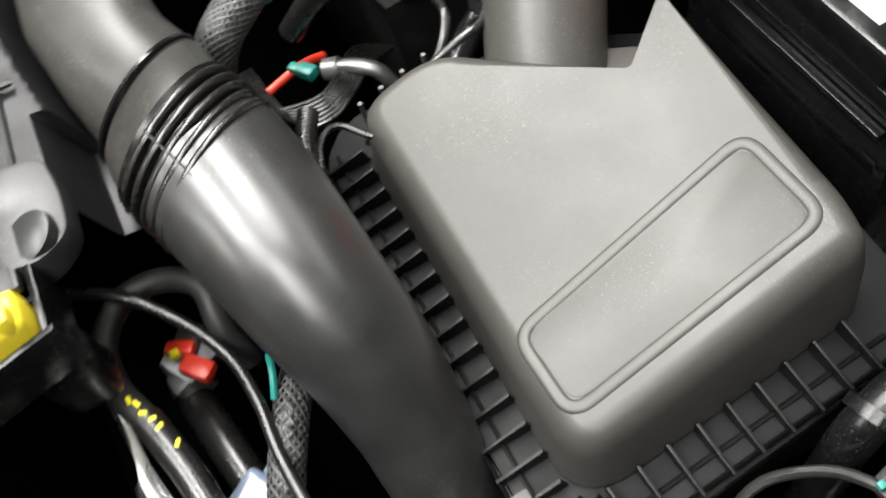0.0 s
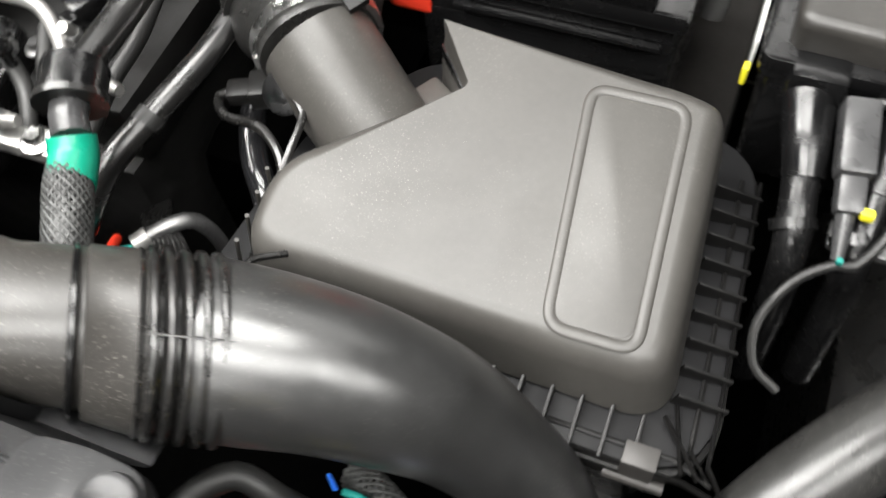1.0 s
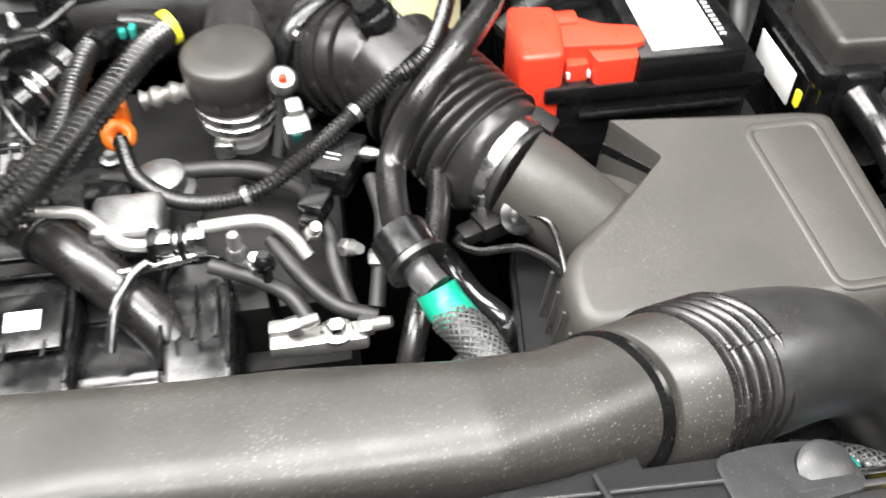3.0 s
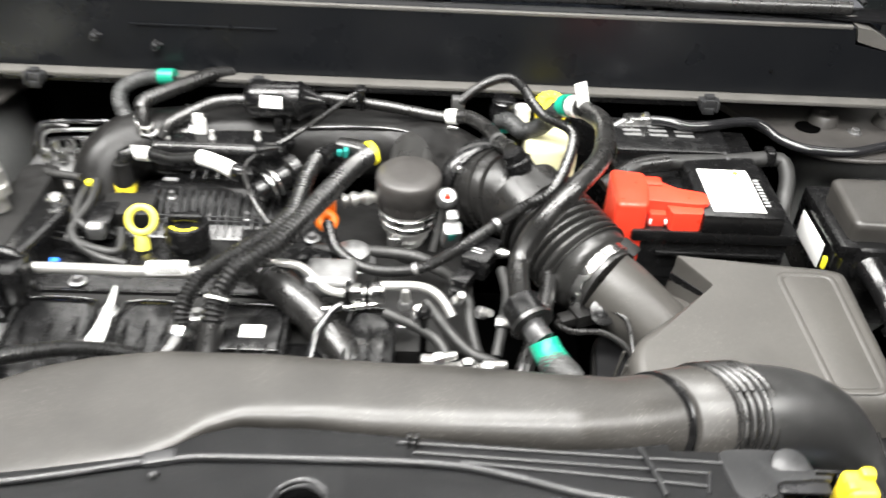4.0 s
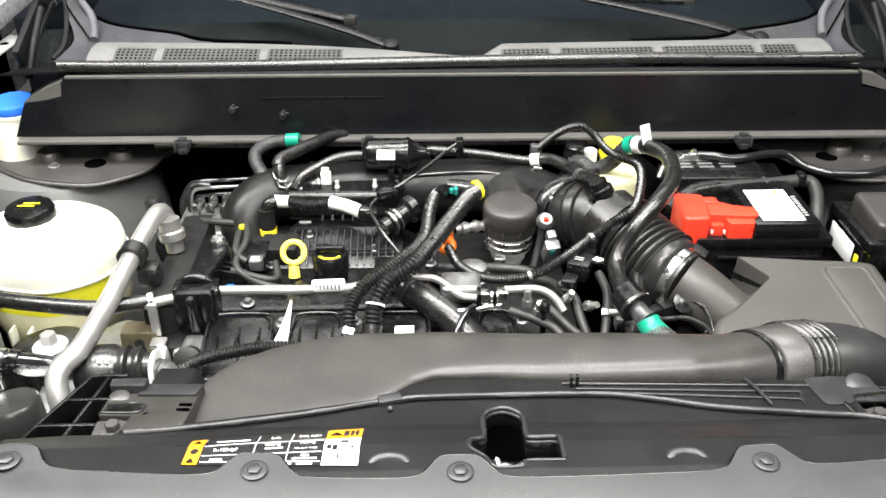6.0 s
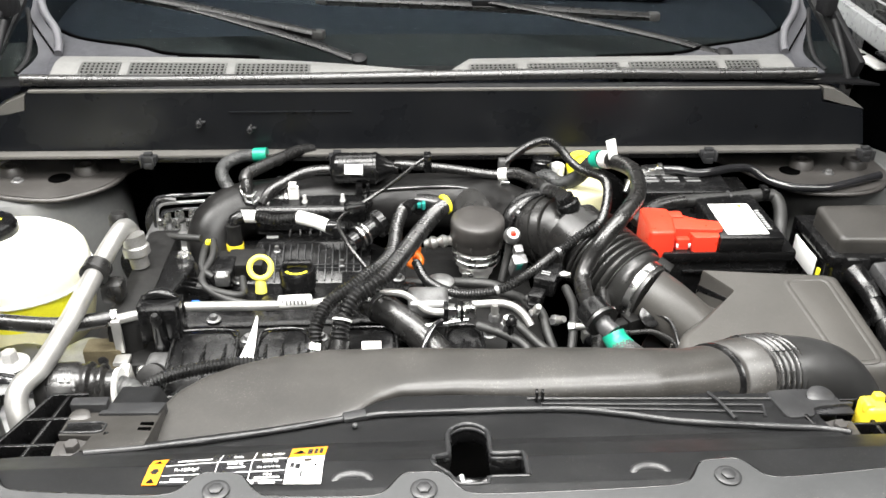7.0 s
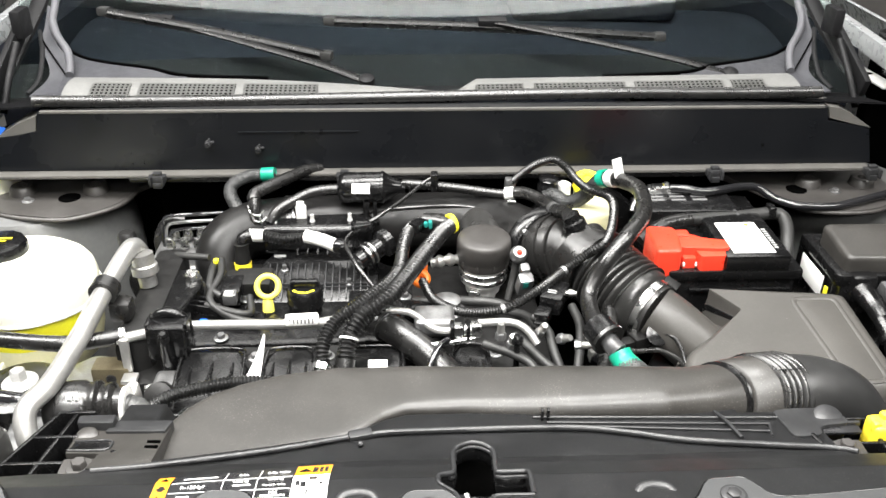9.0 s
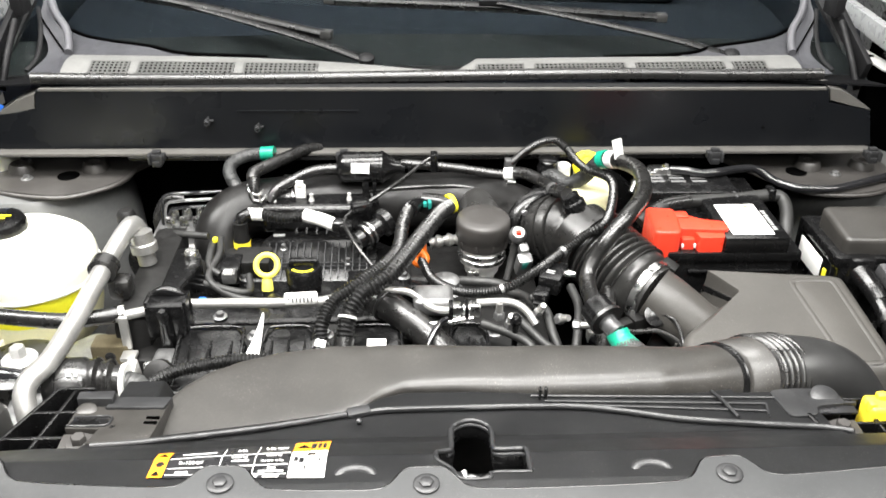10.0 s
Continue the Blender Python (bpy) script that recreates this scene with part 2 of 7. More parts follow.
def sweep(pts, r, sides=14, step=0.006, ribs=0.0, depth=0.0, flat=1.0, up=None, r_end=None, shape=None, caps=True, crest=1.0):
    """A tube along a smooth path. ribs: their spacing, depth: their height; r_end: the end radius; crest above 1 broadens the ribs; shape(u): radius factor at 0..1."""
    path = smooth_path(pts, step if not ribs else 0.002)
    if ribs:
        path = even_steps(path, ribs / (6 if crest == 1.0 else 10))
    bm = bmesh.new()
    total = sum((b - a).length for a, b in zip(path, path[1:]))
    tan = (path[1] - path[0]).normalized()
    nrm = (Vector(up) if up else (Vector((0, 0, 1)) if abs(tan.z) < 0.9 else Vector((1, 0, 0))))
    run, rings = 0.0, []
    for i, p in enumerate(path):
        if i:
            run += (p - path[i - 1]).length
        t = (path[min(i + 1, len(path) - 1)] - path[max(i - 1, 0)]).normalized()
        nrm = (nrm - t * nrm.dot(t)).normalized()
        side = t.cross(nrm)
        u = run / total
        rad = r + ((r_end - r) * u if r_end is not None else 0)
        if shape:
            rad *= shape(u)
        if ribs:
            rad -= depth * (0.5 - 0.5 * math.cos(2 * math.pi * run / ribs)) ** crest
        rings.append([bm.verts.new(p + nrm * (math.cos(a) * rad * flat) + side * (math.sin(a) * rad))
                      for a in (2 * math.pi * k / sides for k in range(sides))])
    for a, b in zip(rings, rings[1:]):
        for k in range(sides):
            bm.faces.new((a[k], a[(k + 1) % sides], b[(k + 1) % sides], b[k]))
    if caps:
        bm.faces.new(rings[0][::-1])
        bm.faces.new(rings[-1])
    return bm


def weave(pts, r, n=12, wire=0.0013):
    """A woven sleeve: n flat strands turning each way at half a right angle, over and under one another."""
    pitch = 2 * math.pi * r
    path = even_steps(smooth_path(pts, 0.002), 0.0022)
    tan = (path[1] - path[0]).normalized()
    nrm = Vector((0, 0, 1)) if abs(tan.z) < 0.9 else Vector((1, 0, 0))
    frames = []
    for i, p in enumerate(path):
        t = (path[min(i + 1, len(path) - 1)] - path[max(i - 1, 0)]).normalized()
        nrm = (nrm - t * nrm.dot(t)).normalized()
        frames.append((p, nrm.copy(), t.cross(nrm), t))
    bm = bmesh.new()
    for turn in (1, -1):
        for k in range(n):
            rows = []
            for i, (p, u, w, t) in enumerate(frames):
                a = 2 * math.pi * (k / n + turn * i * 0.0022 / pitch)
                out = u * math.cos(a) + w * math.sin(a)
                across = (t.cross(out) * (2 * math.pi * r * turn / pitch) + t).normalized().cross(out)
                rad = r + turn * wire * 0.35 * math.cos(n * math.pi * i * 0.0022 * 2 / pitch + math.pi * k)
                rows.append([bm.verts.new(p + out * (rad + wire * 0.5) - across * wire), bm.verts.new(p + out * (rad + wire * 0.8)),
                             bm.verts.new(p + out * (rad + wire * 0.5) + across * wire), bm.verts.new(p + out * (rad - wire * 0.4))])
            for q, s in zip(rows, rows[1:]):
                for j in range(4):
                    bm.faces.new((q[j], q[(j + 1) % 4], s[(j + 1) % 4], s[j]))
    bmesh.ops.recalc_face_normals(bm, faces=bm.faces)
    return bm


def braided(name, pts, r, n, mat, parent, wire=0.0013):
    """A rubber core with its woven sleeve."""
    core = part(name, sweep(pts, r - wire * 0.2, 16, 0.006), "loom", parent)
    part("weave", weave(pts, r, n, wire), mat, core, kind="stuff", smooth=30)


def lathe(profile, at, axis=(0, 0, 1), sides=24):
    """A turned body: profile of (radius, height) along the axis from at."""
    bm = bmesh.new()
    rings = []
    for r, h in profile:
        rings.append([bm.verts.new((math.cos(2 * math.pi * k / sides) * max(r, 1e-5), math.sin(2 * math.pi * k / sides) * max(r, 1e-5), h))
                      for k in range(sides)])
    for a, b in zip(rings, rings[1:]):
        for k in range(sides):
            bm.faces.new((a[k], a[(k + 1) % sides], b[(k + 1) % sides], b[k]))
    bm.faces.new(rings[0][::-1])
    bm.faces.new(rings[-1])
    q = Vector((0, 0, 1)).rotation_difference(Vector(axis).normalized())
    return moved(bm, Matrix.Translation(at) @ q.to_matrix().to_4x4())


def sheet(fn, nu, nv, thick=0.003):
    """A shaped sheet: fn(u, v) gives the place for u, v in 0..1; it has thickness downwards along its normals."""
    bm = bmesh.new()
    g = [[bm.verts.new(fn(i / nu, j / nv)) for j in range(nv + 1)] for i in range(nu + 1)]
    for i in range(nu):
        for j in range(nv):
            bm.faces.new((g[i][j], g[i + 1][j], g[i + 1][j + 1], g[i][j + 1]))
    bmesh.ops.recalc_face_normals(bm, faces=bm.faces)
    if sum(f.normal.z for f in bm.faces) < 0:
        bmesh.ops.reverse_faces(bm, faces=bm.faces)
    bmesh.ops.solidify(bm, geom=bm.faces[:], thickness=thick)
    return bm


def bolt(at, r=0.006, h=0.005, axis=(0, 0, 1), washer=True):
    prof = [(r, 0), (r, h * 0.8), (r * 0.85, h)]
    b = lathe(prof, at, axis, 6)
    return join(lathe([(r * 1.7, -0.001), (r * 1.7, 0.0008), (r * 1.5, 0.0014)], at, axis, 16), b) if washer else b


def lerp_table(table, x):
    """Linear reading of a short table of (x, y) pairs."""
    for (a, p), (b, q) in zip(table, table[1:]):
        if x <= b:
            return p + (q - p) * max(0.0, (x - a) / (b - a))
    return table[-1][1]


def writing(words, at, size, m, mat, parent, name="lettering", depth=0.0004):
    """Raised lettering with the built-in font, as a mesh; m turns it into place."""
    cu = bpy.data.curves.new("letters", "FONT")
    cu.body, cu.size, cu.extrude, cu.align_x, cu.align_y = words, size, depth, "CENTER", "CENTER"
    tmp = new("letters", cu)
    me = bpy.data.meshes.new_from_object(tmp)
    bpy.data.objects.remove(tmp)
    bpy.data.curves.remove(cu)
    bm = bmesh.new()
    bm.from_mesh(me)
    bpy.data.meshes.remove(me)
    return part(name, moved(bm, Matrix.Translation(at) @ m), mat, parent, smooth=0)


def placed(things, m):
    """Moves finished things, with all their parts, by the matrix m."""
    for ob in things:
        ob.matrix_basis = m @ ob.matrix_basis


def scaled_about(c, k):
    return Matrix.Translation(c) @ Matrix.Scale(k, 4) @ Matrix.Translation(-Vector(c))


# ---- the workshop added round the car, walls and ceiling dark to cut bounce ----
solo("floor", box((0, 0.5, -0.05), (9, 9.5, 0.1), 0), "concrete", "grey sealed concrete workshop floor", "floor", kind="structure")
for wn, c, s in (("wall_north", (0, 5.3, 1.5), (9, 0.15, 3)), ("wall_south", (0, -4.3, 1.5), (9, 0.15, 3)),
                 ("wall_east", (4.55, 0.5, 1.5), (0.15, 9.5, 3)), ("wall_west", (-4.55, 0.5, 1.5), (0.15, 9.5, 3))):
    solo(wn, box(c, s, 0), "plaster", "added workshop wall, kept grey to limit bounced light", "wall", kind="structure")
solo("ceiling", box((0, 0.5, 3.05), (9, 9.5, 0.1), 0), "soffit", "unseen ceiling, added dark to hold down fill light", "ceiling", kind="structure")
for lx, ly, watts, wide in LAMPS:
    solo("lamp_housing", box((lx, ly, 2.972), (wide + 0.06, 0.81, 0.05), 0.01), "white", "unseen white housing added over a ceiling strip lamp", "lamp", "ceiling lamps")

# ---- the car's body round the engine bay ----
car = thing("pickup_body", (0, 0.9, 0), "dark grey pickup truck body with the bonnet up", "car")


def cowl_face():
    bm = bmesh.new()
    ring = ((-0.654, 1.097), (0.654, 1.098), (0.660, 1.074), (0.735, 1.060), (0.752, 0.996), (-0.752, 0.996), (-0.725, 1.055), (-0.660, 1.066))
    a = [bm.verts.new((x, 0.65, z)) for x, z in ring]
    b = [bm.verts.new((x, 0.668, z)) for x, z in ring]
    bm.faces.new(a)
    bm.faces.new(b[::-1])
    for i in range(len(ring)):
        bm.faces.new((a[i - 1], a[i], b[i], b[i - 1]))
    return bevel_all(bm, 0.003, 2)


def upright(ring, y0, y1, r=0.003):
    """A plate standing across the car, over an outline in x and z."""
    bm = bmesh.new()
    a = [bm.verts.new((x, y0, z)) for x, z in ring]
    b = [bm.verts.new((x, y1, z)) for x, z in ring]
    bm.faces.new(a)
    bm.faces.new(b[::-1])
    for i in range(len(ring)):
        bm.faces.new((a[i - 1], a[i], b[i], b[i - 1]))
    return bevel_all(bm, r, 2)


panel = part("cowl_panel", cowl_face(), "panel", car, "plain satin black cowl panel")
for ring in (((0.657, 1.099), (0.678, 1.096), (0.700, 1.085), (0.737, 1.061), (0.700, 1.069), (0.662, 1.079)), ((-0.657, 1.092), (-0.690, 1.079), (-0.727, 1.056), (-0.692, 1.060), (-0.662, 1.067))):
    part("wing_gusset", upright(ring, 0.650, 0.70), "gusset", car, "pale body gusset at the end of the cowl panel")
part("panel_lip", box((0, 0.6525, 1.0985), (1.30, 0.007, 0.005), 0.0015), "gusset", panel)
part("rail", box((0, 0.642, 0.992), (1.49, 0.024, 0.006), 0.002), "gusset", car)
part("rail_edge", box((-0.02, 0.636, 0.985), (1.0, 0.008, 0.010), 0.002), "black", car)
part("embossed_line", box((-0.235, 0.6495, 1.062), (0.20, 0.002, 0.0025), 0.0006), "panel", panel)
for sx, sz in ((-0.385, 1.043), (-0.303, 1.032)):
    part("stud", join(lathe([(0.006, 0), (0.006, 0.003), (0.0042, 0.004), (0.0042, 0.012), (0.0022, 0.012), (0.0022, 0.006)], (sx, 0.65, sz), (0, -1, 0), 14), box((sx + 0.005, 0.647, sz + 0.003), (0.010, 0.006, 0.003), 0.001), box((sx + 0.002, 0.647, sz + 0.006), (0.003, 0.006, 0.006), 0.001)), "cover", panel)
part("stud", lathe([(0.003, 0), (0.003, 0.002)], (0.555, 0.65, 1.031), (0, -1, 0), 8), "black", panel)
# clips that hold the rail
for cx in (-0.47, -0.16, 0.47, 0.745):
    part("rail_clip", join(box((cx, 0.625, 0.991), (0.028, 0.014, 0.012), 0.002), box((cx - 0.010, 0.617, 0.990), (0.004, 0.012, 0.016), 0.001),
                           box((cx + 0.010, 0.617, 0.990), (0.004, 0.012, 0.016), 0.001), box((cx, 0.619, 0.981), (0.016, 0.008, 0.010), 0.002), box((cx, 0.626, 0.999), (0.014, 0.010, 0.006), 0.0015)), "cover", car)
seal = smooth_path([(-0.665, 0.672, 1.110), (-0.5, 0.682, 1.105), (-0.3, 0.688, 1.104), (0, 0.69, 1.108), (0.3, 0.689, 1.112), (0.48, 0.684, 1.112), (0.65, 0.675, 1.116)])
part("cowl_seal", sweep(seal, 0.0100, 12, 0.02), "rubber", car, "soft rubber cowl seal")
part("cowl_shelf", box((0, 0.672, 1.093), (1.31, 0.035, 0.008), 0.002), "cover", car)


def cowl_z(x, y):
    return 1.101 + 0.11 * (y - 0.70) + 0.012 * abs(x)


def grille_back(x):
    """Rear edge of the cowl plastic."""
    if x < 0.03:
        return 0.775 - 0.055 * max(0, (x + 0.45) / 0.48) ** 2
    return 0.725 + min((x - 0.03) / 0.04, 1) * 0.05


def perforated(x0, x1, y0, y1, nx, ny, zf):
    """A flat grille: bars between square openings."""
    bm = bmesh.new()
    grid = {}
    for i in range(2 * nx + 2):
        for j in range(2 * ny + 2):
            x, y = x0 + (x1 - x0) * i / (2 * nx + 1), y0 + (y1 - y0) * j / (2 * ny + 1)
            grid[i, j] = bm.verts.new((x, y, zf(x, y) + 0.0025))
    for i in range(2 * nx + 1):
        for j in range(2 * ny + 1):
            if i % 2 and j % 2:
                continue
            bm.faces.new((grid[i, j], grid[i + 1, j], grid[i + 1, j + 1], grid[i, j + 1]))
    bmesh.ops.solidify(bm, geom=bm.faces[:], thickness=0.0008)
    return bm


def cowl_plate(u, v):
    x = -0.63 + 1.26 * u
    y = 0.697 + (grille_back(x) - 0.697) * v
    return (x, y, cowl_z(x, y) + 0.006 * math.sin(math.pi * min(v * 1.0, 1)))


def plate_z(x, y):
    v = (y - 0.697) / (grille_back(x) - 0.697)
    return cowl_z(x, y) + 0.006 * math.sin(math.pi * min(max(v, 0), 1))


grille = part("cowl_grille", sheet(cowl_plate, 90, 6), "cowl", car, "grey plastic cowl grille with square holes")
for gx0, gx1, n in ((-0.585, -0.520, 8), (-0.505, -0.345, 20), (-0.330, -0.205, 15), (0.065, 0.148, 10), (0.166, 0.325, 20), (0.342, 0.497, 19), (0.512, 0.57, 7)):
    # near-black sheet under the mesh puts shade into its holes
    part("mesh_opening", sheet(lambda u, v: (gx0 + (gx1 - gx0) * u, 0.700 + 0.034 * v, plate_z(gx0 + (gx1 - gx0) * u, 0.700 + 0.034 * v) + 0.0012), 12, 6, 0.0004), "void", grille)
    part("mesh", perforated(gx0, gx1, 0.699, 0.735, n, 4, lambda x, y: plate_z(x, y) - 0.0005), "cowl", grille)


def screen(u, v):
    x = -0.78 + 1.56 * u
    y = 0.80 + 0.62 * v - 0.10 * (x / 0.78) ** 2 * (1 - 0.3 * v) + 0.06
    return (x, y, 1.062 + 0.62 * 0.6 * v + 0.012 * (x / 0.78) ** 2)


ws = part("windscreen", sheet(screen, 30, 20, 0.005), "glass", car, "raked windscreen glass")
ws.visible_shadow = False
part("black_band", sheet(lambda u, v: tuple(Vector(screen(u, v * 0.13)) + Vector((0, 0.003, -0.008))), 30, 3, 0.001), "screenblack", ws)
part("screen_base", sheet(lambda u, v: (-0.75 + 1.5 * u, 0.735 + 0.135 * v - 0.09 * (2 * u - 1) ** 2, 1.095 + 0.012 * (2 * u - 1) ** 2 - 0.03 * v), 24, 4), "screenblack", car)
def along(pts, u):
    """Place on a line of points at the share u of its length in steps."""
    k = min(int(u * (len(pts) - 1)), len(pts) - 2)
    return Vector(pts[k]).lerp(Vector(pts[k + 1]), u * (len(pts) - 1) - k)


def ruled(a, b, nu=16, nv=5, sag=0.0, thick=0.003):
    """A sheet spanned between two smooth lines, sagging a little between them."""
    a, b = smooth_path(a), smooth_path(b)
    return sheet(lambda u, v: tuple(along(a, u).lerp(along(b, u), v) - Vector((0, 0, sag * math.sin(math.pi * v)))), nu, nv, thick)


# cabin behind the screen: dashboard top, seats; colours darkened for the shade inside
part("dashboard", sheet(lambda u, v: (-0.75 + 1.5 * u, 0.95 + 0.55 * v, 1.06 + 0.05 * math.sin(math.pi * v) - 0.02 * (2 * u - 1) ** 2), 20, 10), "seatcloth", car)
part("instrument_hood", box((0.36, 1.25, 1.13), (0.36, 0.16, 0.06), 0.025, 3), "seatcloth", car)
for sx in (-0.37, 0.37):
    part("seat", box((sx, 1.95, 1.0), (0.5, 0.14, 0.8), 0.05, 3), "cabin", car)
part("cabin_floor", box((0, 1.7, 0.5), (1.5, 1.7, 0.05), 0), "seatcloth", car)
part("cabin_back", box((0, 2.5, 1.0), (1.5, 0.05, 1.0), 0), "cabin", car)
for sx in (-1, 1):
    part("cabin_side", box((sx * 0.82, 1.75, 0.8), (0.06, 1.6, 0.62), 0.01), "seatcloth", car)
    part("screen_pillar", sweep([(sx * 0.79, 0.80, 1.05), (sx * 0.765, 0.86, 1.12), (sx * 0.74, 1.0, 1.21), (sx * 0.70, 1.35, 1.43)], 0.018, 10, 0.02, flat=0.6), "wiper", car)
    side = lambda pts: [(sx * x, y, z) for x, y, z in pts]
    part("pillar_trim", sweep(side([(0.718, 1.02, 1.225), (0.706, 0.949, 1.193), (0.703, 0.921, 1.178), (0.686, 0.883, 1.160), (0.660, 0.848, 1.142), (0.647, 0.813, 1.124), (0.643, 0.791, 1.116)]), 0.0070, 12, 0.01), "lilac", car, "soft grey trim rod up the windscreen pillar")
    part("corner_panel", ruled(side([(0.440, 0.790, 1.113), (0.510, 0.816, 1.118), (0.584, 0.840, 1.120), (0.635, 0.863, 1.122), (0.674, 0.889, 1.127)]), side([(0.440, 0.760, 1.106), (0.499, 0.745, 1.107), (0.562, 0.725, 1.106), (0.600, 0.712, 1.105), (0.640, 0.712, 1.106)]), 18, 6, 0.004), "slate", car, "dark grey body corner beside the windscreen")
    part("glass_rim", sweep(side([(0.300, 0.798, 1.106), (0.440, 0.792, 1.1135), (0.510, 0.818, 1.119), (0.584, 0.842, 1.121), (0.635, 0.865, 1.123), (0.674, 0.893, 1.130)]), 0.0034, 8, 0.01), "void", car)
    part("pillar_panel", ruled(side([(0.711, 0.960, 1.196), (0.707, 0.914, 1.172), (0.686, 0.872, 1.151), (0.662, 0.839, 1.135), (0.643, 0.790, 1.111), (0.633, 0.730, 1.100)]), side([(0.722, 0.960, 1.196), (0.715, 0.909, 1.170), (0.713, 0.868, 1.149), (0.688, 0.822, 1.126), (0.681, 0.791, 1.110), (0.695, 0.730, 1.098)]), 18, 4, 0.002), "slate", car, "dark grey pillar foot beside the hinge")
    part("corner_seam", sweep(side([(0.712, 0.876, 1.1555), (0.684, 0.838, 1.1365), (0.652, 0.796, 1.1160)]), 0.0016, 8, 0.01), "void", car)
    part("hinge_strip", sweep(side([(0.722, 0.900, 1.165), (0.710, 0.866, 1.151), (0.700, 0.830, 1.133), (0.694, 0.780, 1.110), (0.700, 0.740, 1.100)]), 0.004, 10, 0.01, flat=0.6), "wiper", car)
    part("wing_edge", join(box((sx * 0.876, 0.98, 1.130), (0.020, 0.62, 0.006), 0.002, turn=(2.5, 0, 0)), box((sx * 0.868, 0.98, 1.112), (0.004, 0.62, 0.034), 0.0015, turn=(2.5, 0, 0))), "paint", car)
    wing_tab = part("wing_tab", box((sx * 0.866, 0.955, 1.062), (0.034, 0.24, 0.004), 0.0015, turn=(-2, 0, 0)), "zinc", car, "bare metal bracket with a bolt")
    part("tab_bolt", bolt((sx * 0.866, 1.00, 1.066), 0.008, 0.005), "steel", wing_tab)
    # hole in the tab is only its shade, a near-black disc
    part("tab_hole", lathe([(0.008, 0), (0.008, 0.0012)], (sx * 0.866, 0.93, 1.0645), (0, 0, 1), 16), "void", wing_tab)
part("roof", box((0, 2.0, 1.62), (1.3, 1.3, 0.04), 0.02), "paint", car)

# strut towers with their top plates
for sx in (-1, 1):
    wide = 1.0 if sx < 0 else 0.68
    tower = part("strut_tower", lathe([(0.17 * wide, -0.35), (0.165 * wide, -0.1), (0.155 * wide, -0.04), (0.14 * wide, -0.012), (0.12 * wide, -0.006)], (0.765 if sx > 0 else -0.705, 0.70, 0.95), (0, 0, 1), 40),
                 "body", car, "grey painted strut tower")
    PL = {-1: ((-0.479, 0.735), (-0.521, 0.679), (-0.535, 0.624), (-0.567, 0.589), (-0.622, 0.565), (-0.72, 0.586), (-0.80, 0.64), (-0.80, 0.76), (-0.50, 0.76)),
          1: ((0.496, 0.735), (0.55, 0.653), (0.582, 0.603), (0.624, 0.564), (0.70, 0.555), (0.755, 0.572), (0.80, 0.62), (0.80, 0.76), (0.50, 0.76))}[sx]
    plate = rounded(PL, 0.02)
    part("top_plate", prism(plate, 0.939, 0.95, 0.003), "bodydark", tower)
    part("plate_lip", sweep([(x, y, 0.9455) for x, y in PL[1:7]], 0.004, 8, 0.01), "bodydark", tower)
    for bx, by in {-1: ((-0.590, 0.668), (-0.712, 0.664)), 1: ((0.655, 0.660), (0.752, 0.660))}[sx]:
        part("boss", lathe([(0.023, 0), (0.020, 0.012), (0.017, 0.015), (0.009, 0.015), (0.009, 0.008)], (bx, by, 0.949), (0, 0, 1), 24), "bodydark", tower)
    # shade of the hole, as a black disc laid on the plate
    part("plate_hole", lathe([(0.018, 0), (0.018, 0.0015)], (sx * 0.627, 0.640, 0.9495), (0, 0, 1), 24), "void", tower)
    part("plate_nut", bolt((sx * 0.692, 0.63, 0.9505), 0.006, 0.006), "steel", tower)
    part("fender_rail", join(box((sx * 0.905, 0.35, 1.12), (0.03, 1.25, 0.05), 0.008), box((sx * 0.88, 0.30, 1.095), (0.07, 1.1, 0.006), 0.002)), "black", car)
    part("fender", sheet(lambda u, v: (sx * (0.918 + 0.10 * v), -0.30 + 1.6 * u, 1.145 + 0.008 * u - 0.30 * v * v), 24, 8, 0.004), "paint", car)
    # near-black colour stands for the shade inside the wing
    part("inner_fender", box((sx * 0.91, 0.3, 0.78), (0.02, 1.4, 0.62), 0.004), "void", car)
    for k, (hy, hz) in enumerate(((0.62, 1.100), (0.48, 1.100), (0.34, 1.100))):
        part("rail_bracket", join(box((sx * 0.865, hy, hz), (0.05, 0.07, 0.006), 0.002), bolt((sx * 0.86, hy, hz + 0.003), 0.007, 0.006)), "pipe", car)
    part("hinge_arm", join(box((sx * 0.745, 0.79, 1.14), (0.012, 0.17, 0.035), 0.004, turn=(22, 0, 0)), box((sx * 0.735, 0.86, 1.19), (0.02, 0.05, 0.05), 0.006)), "wiper", car)
    part("drain_hose", sweep([(sx * 0.725, 0.80, 1.17), (sx * 0.728, 0.74, 1.12), (sx * 0.735, 0.71, 1.075)], 0.006, 10), "wiper", car)
part("door_mirror", box((1.06, 1.28, 1.13), (0.22, 0.10, 0.16), 0.04, 3), "bodydark", car)
# walls and floor of the bay have its deep shade in their colour
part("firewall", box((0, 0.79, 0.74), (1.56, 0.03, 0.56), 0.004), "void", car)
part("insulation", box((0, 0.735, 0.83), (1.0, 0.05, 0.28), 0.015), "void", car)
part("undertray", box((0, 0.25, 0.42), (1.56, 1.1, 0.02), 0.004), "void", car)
part("front_panel", box((0, -0.24, 0.70), (1.5, 0.03, 0.56), 0.004), "black", car)
for sx in (-0.42, 0.42):
    part("chassis_rail", box((sx * 1.25, 0.2, 0.66), (0.09, 0.95, 0.13), 0.012), "bodydark", car)
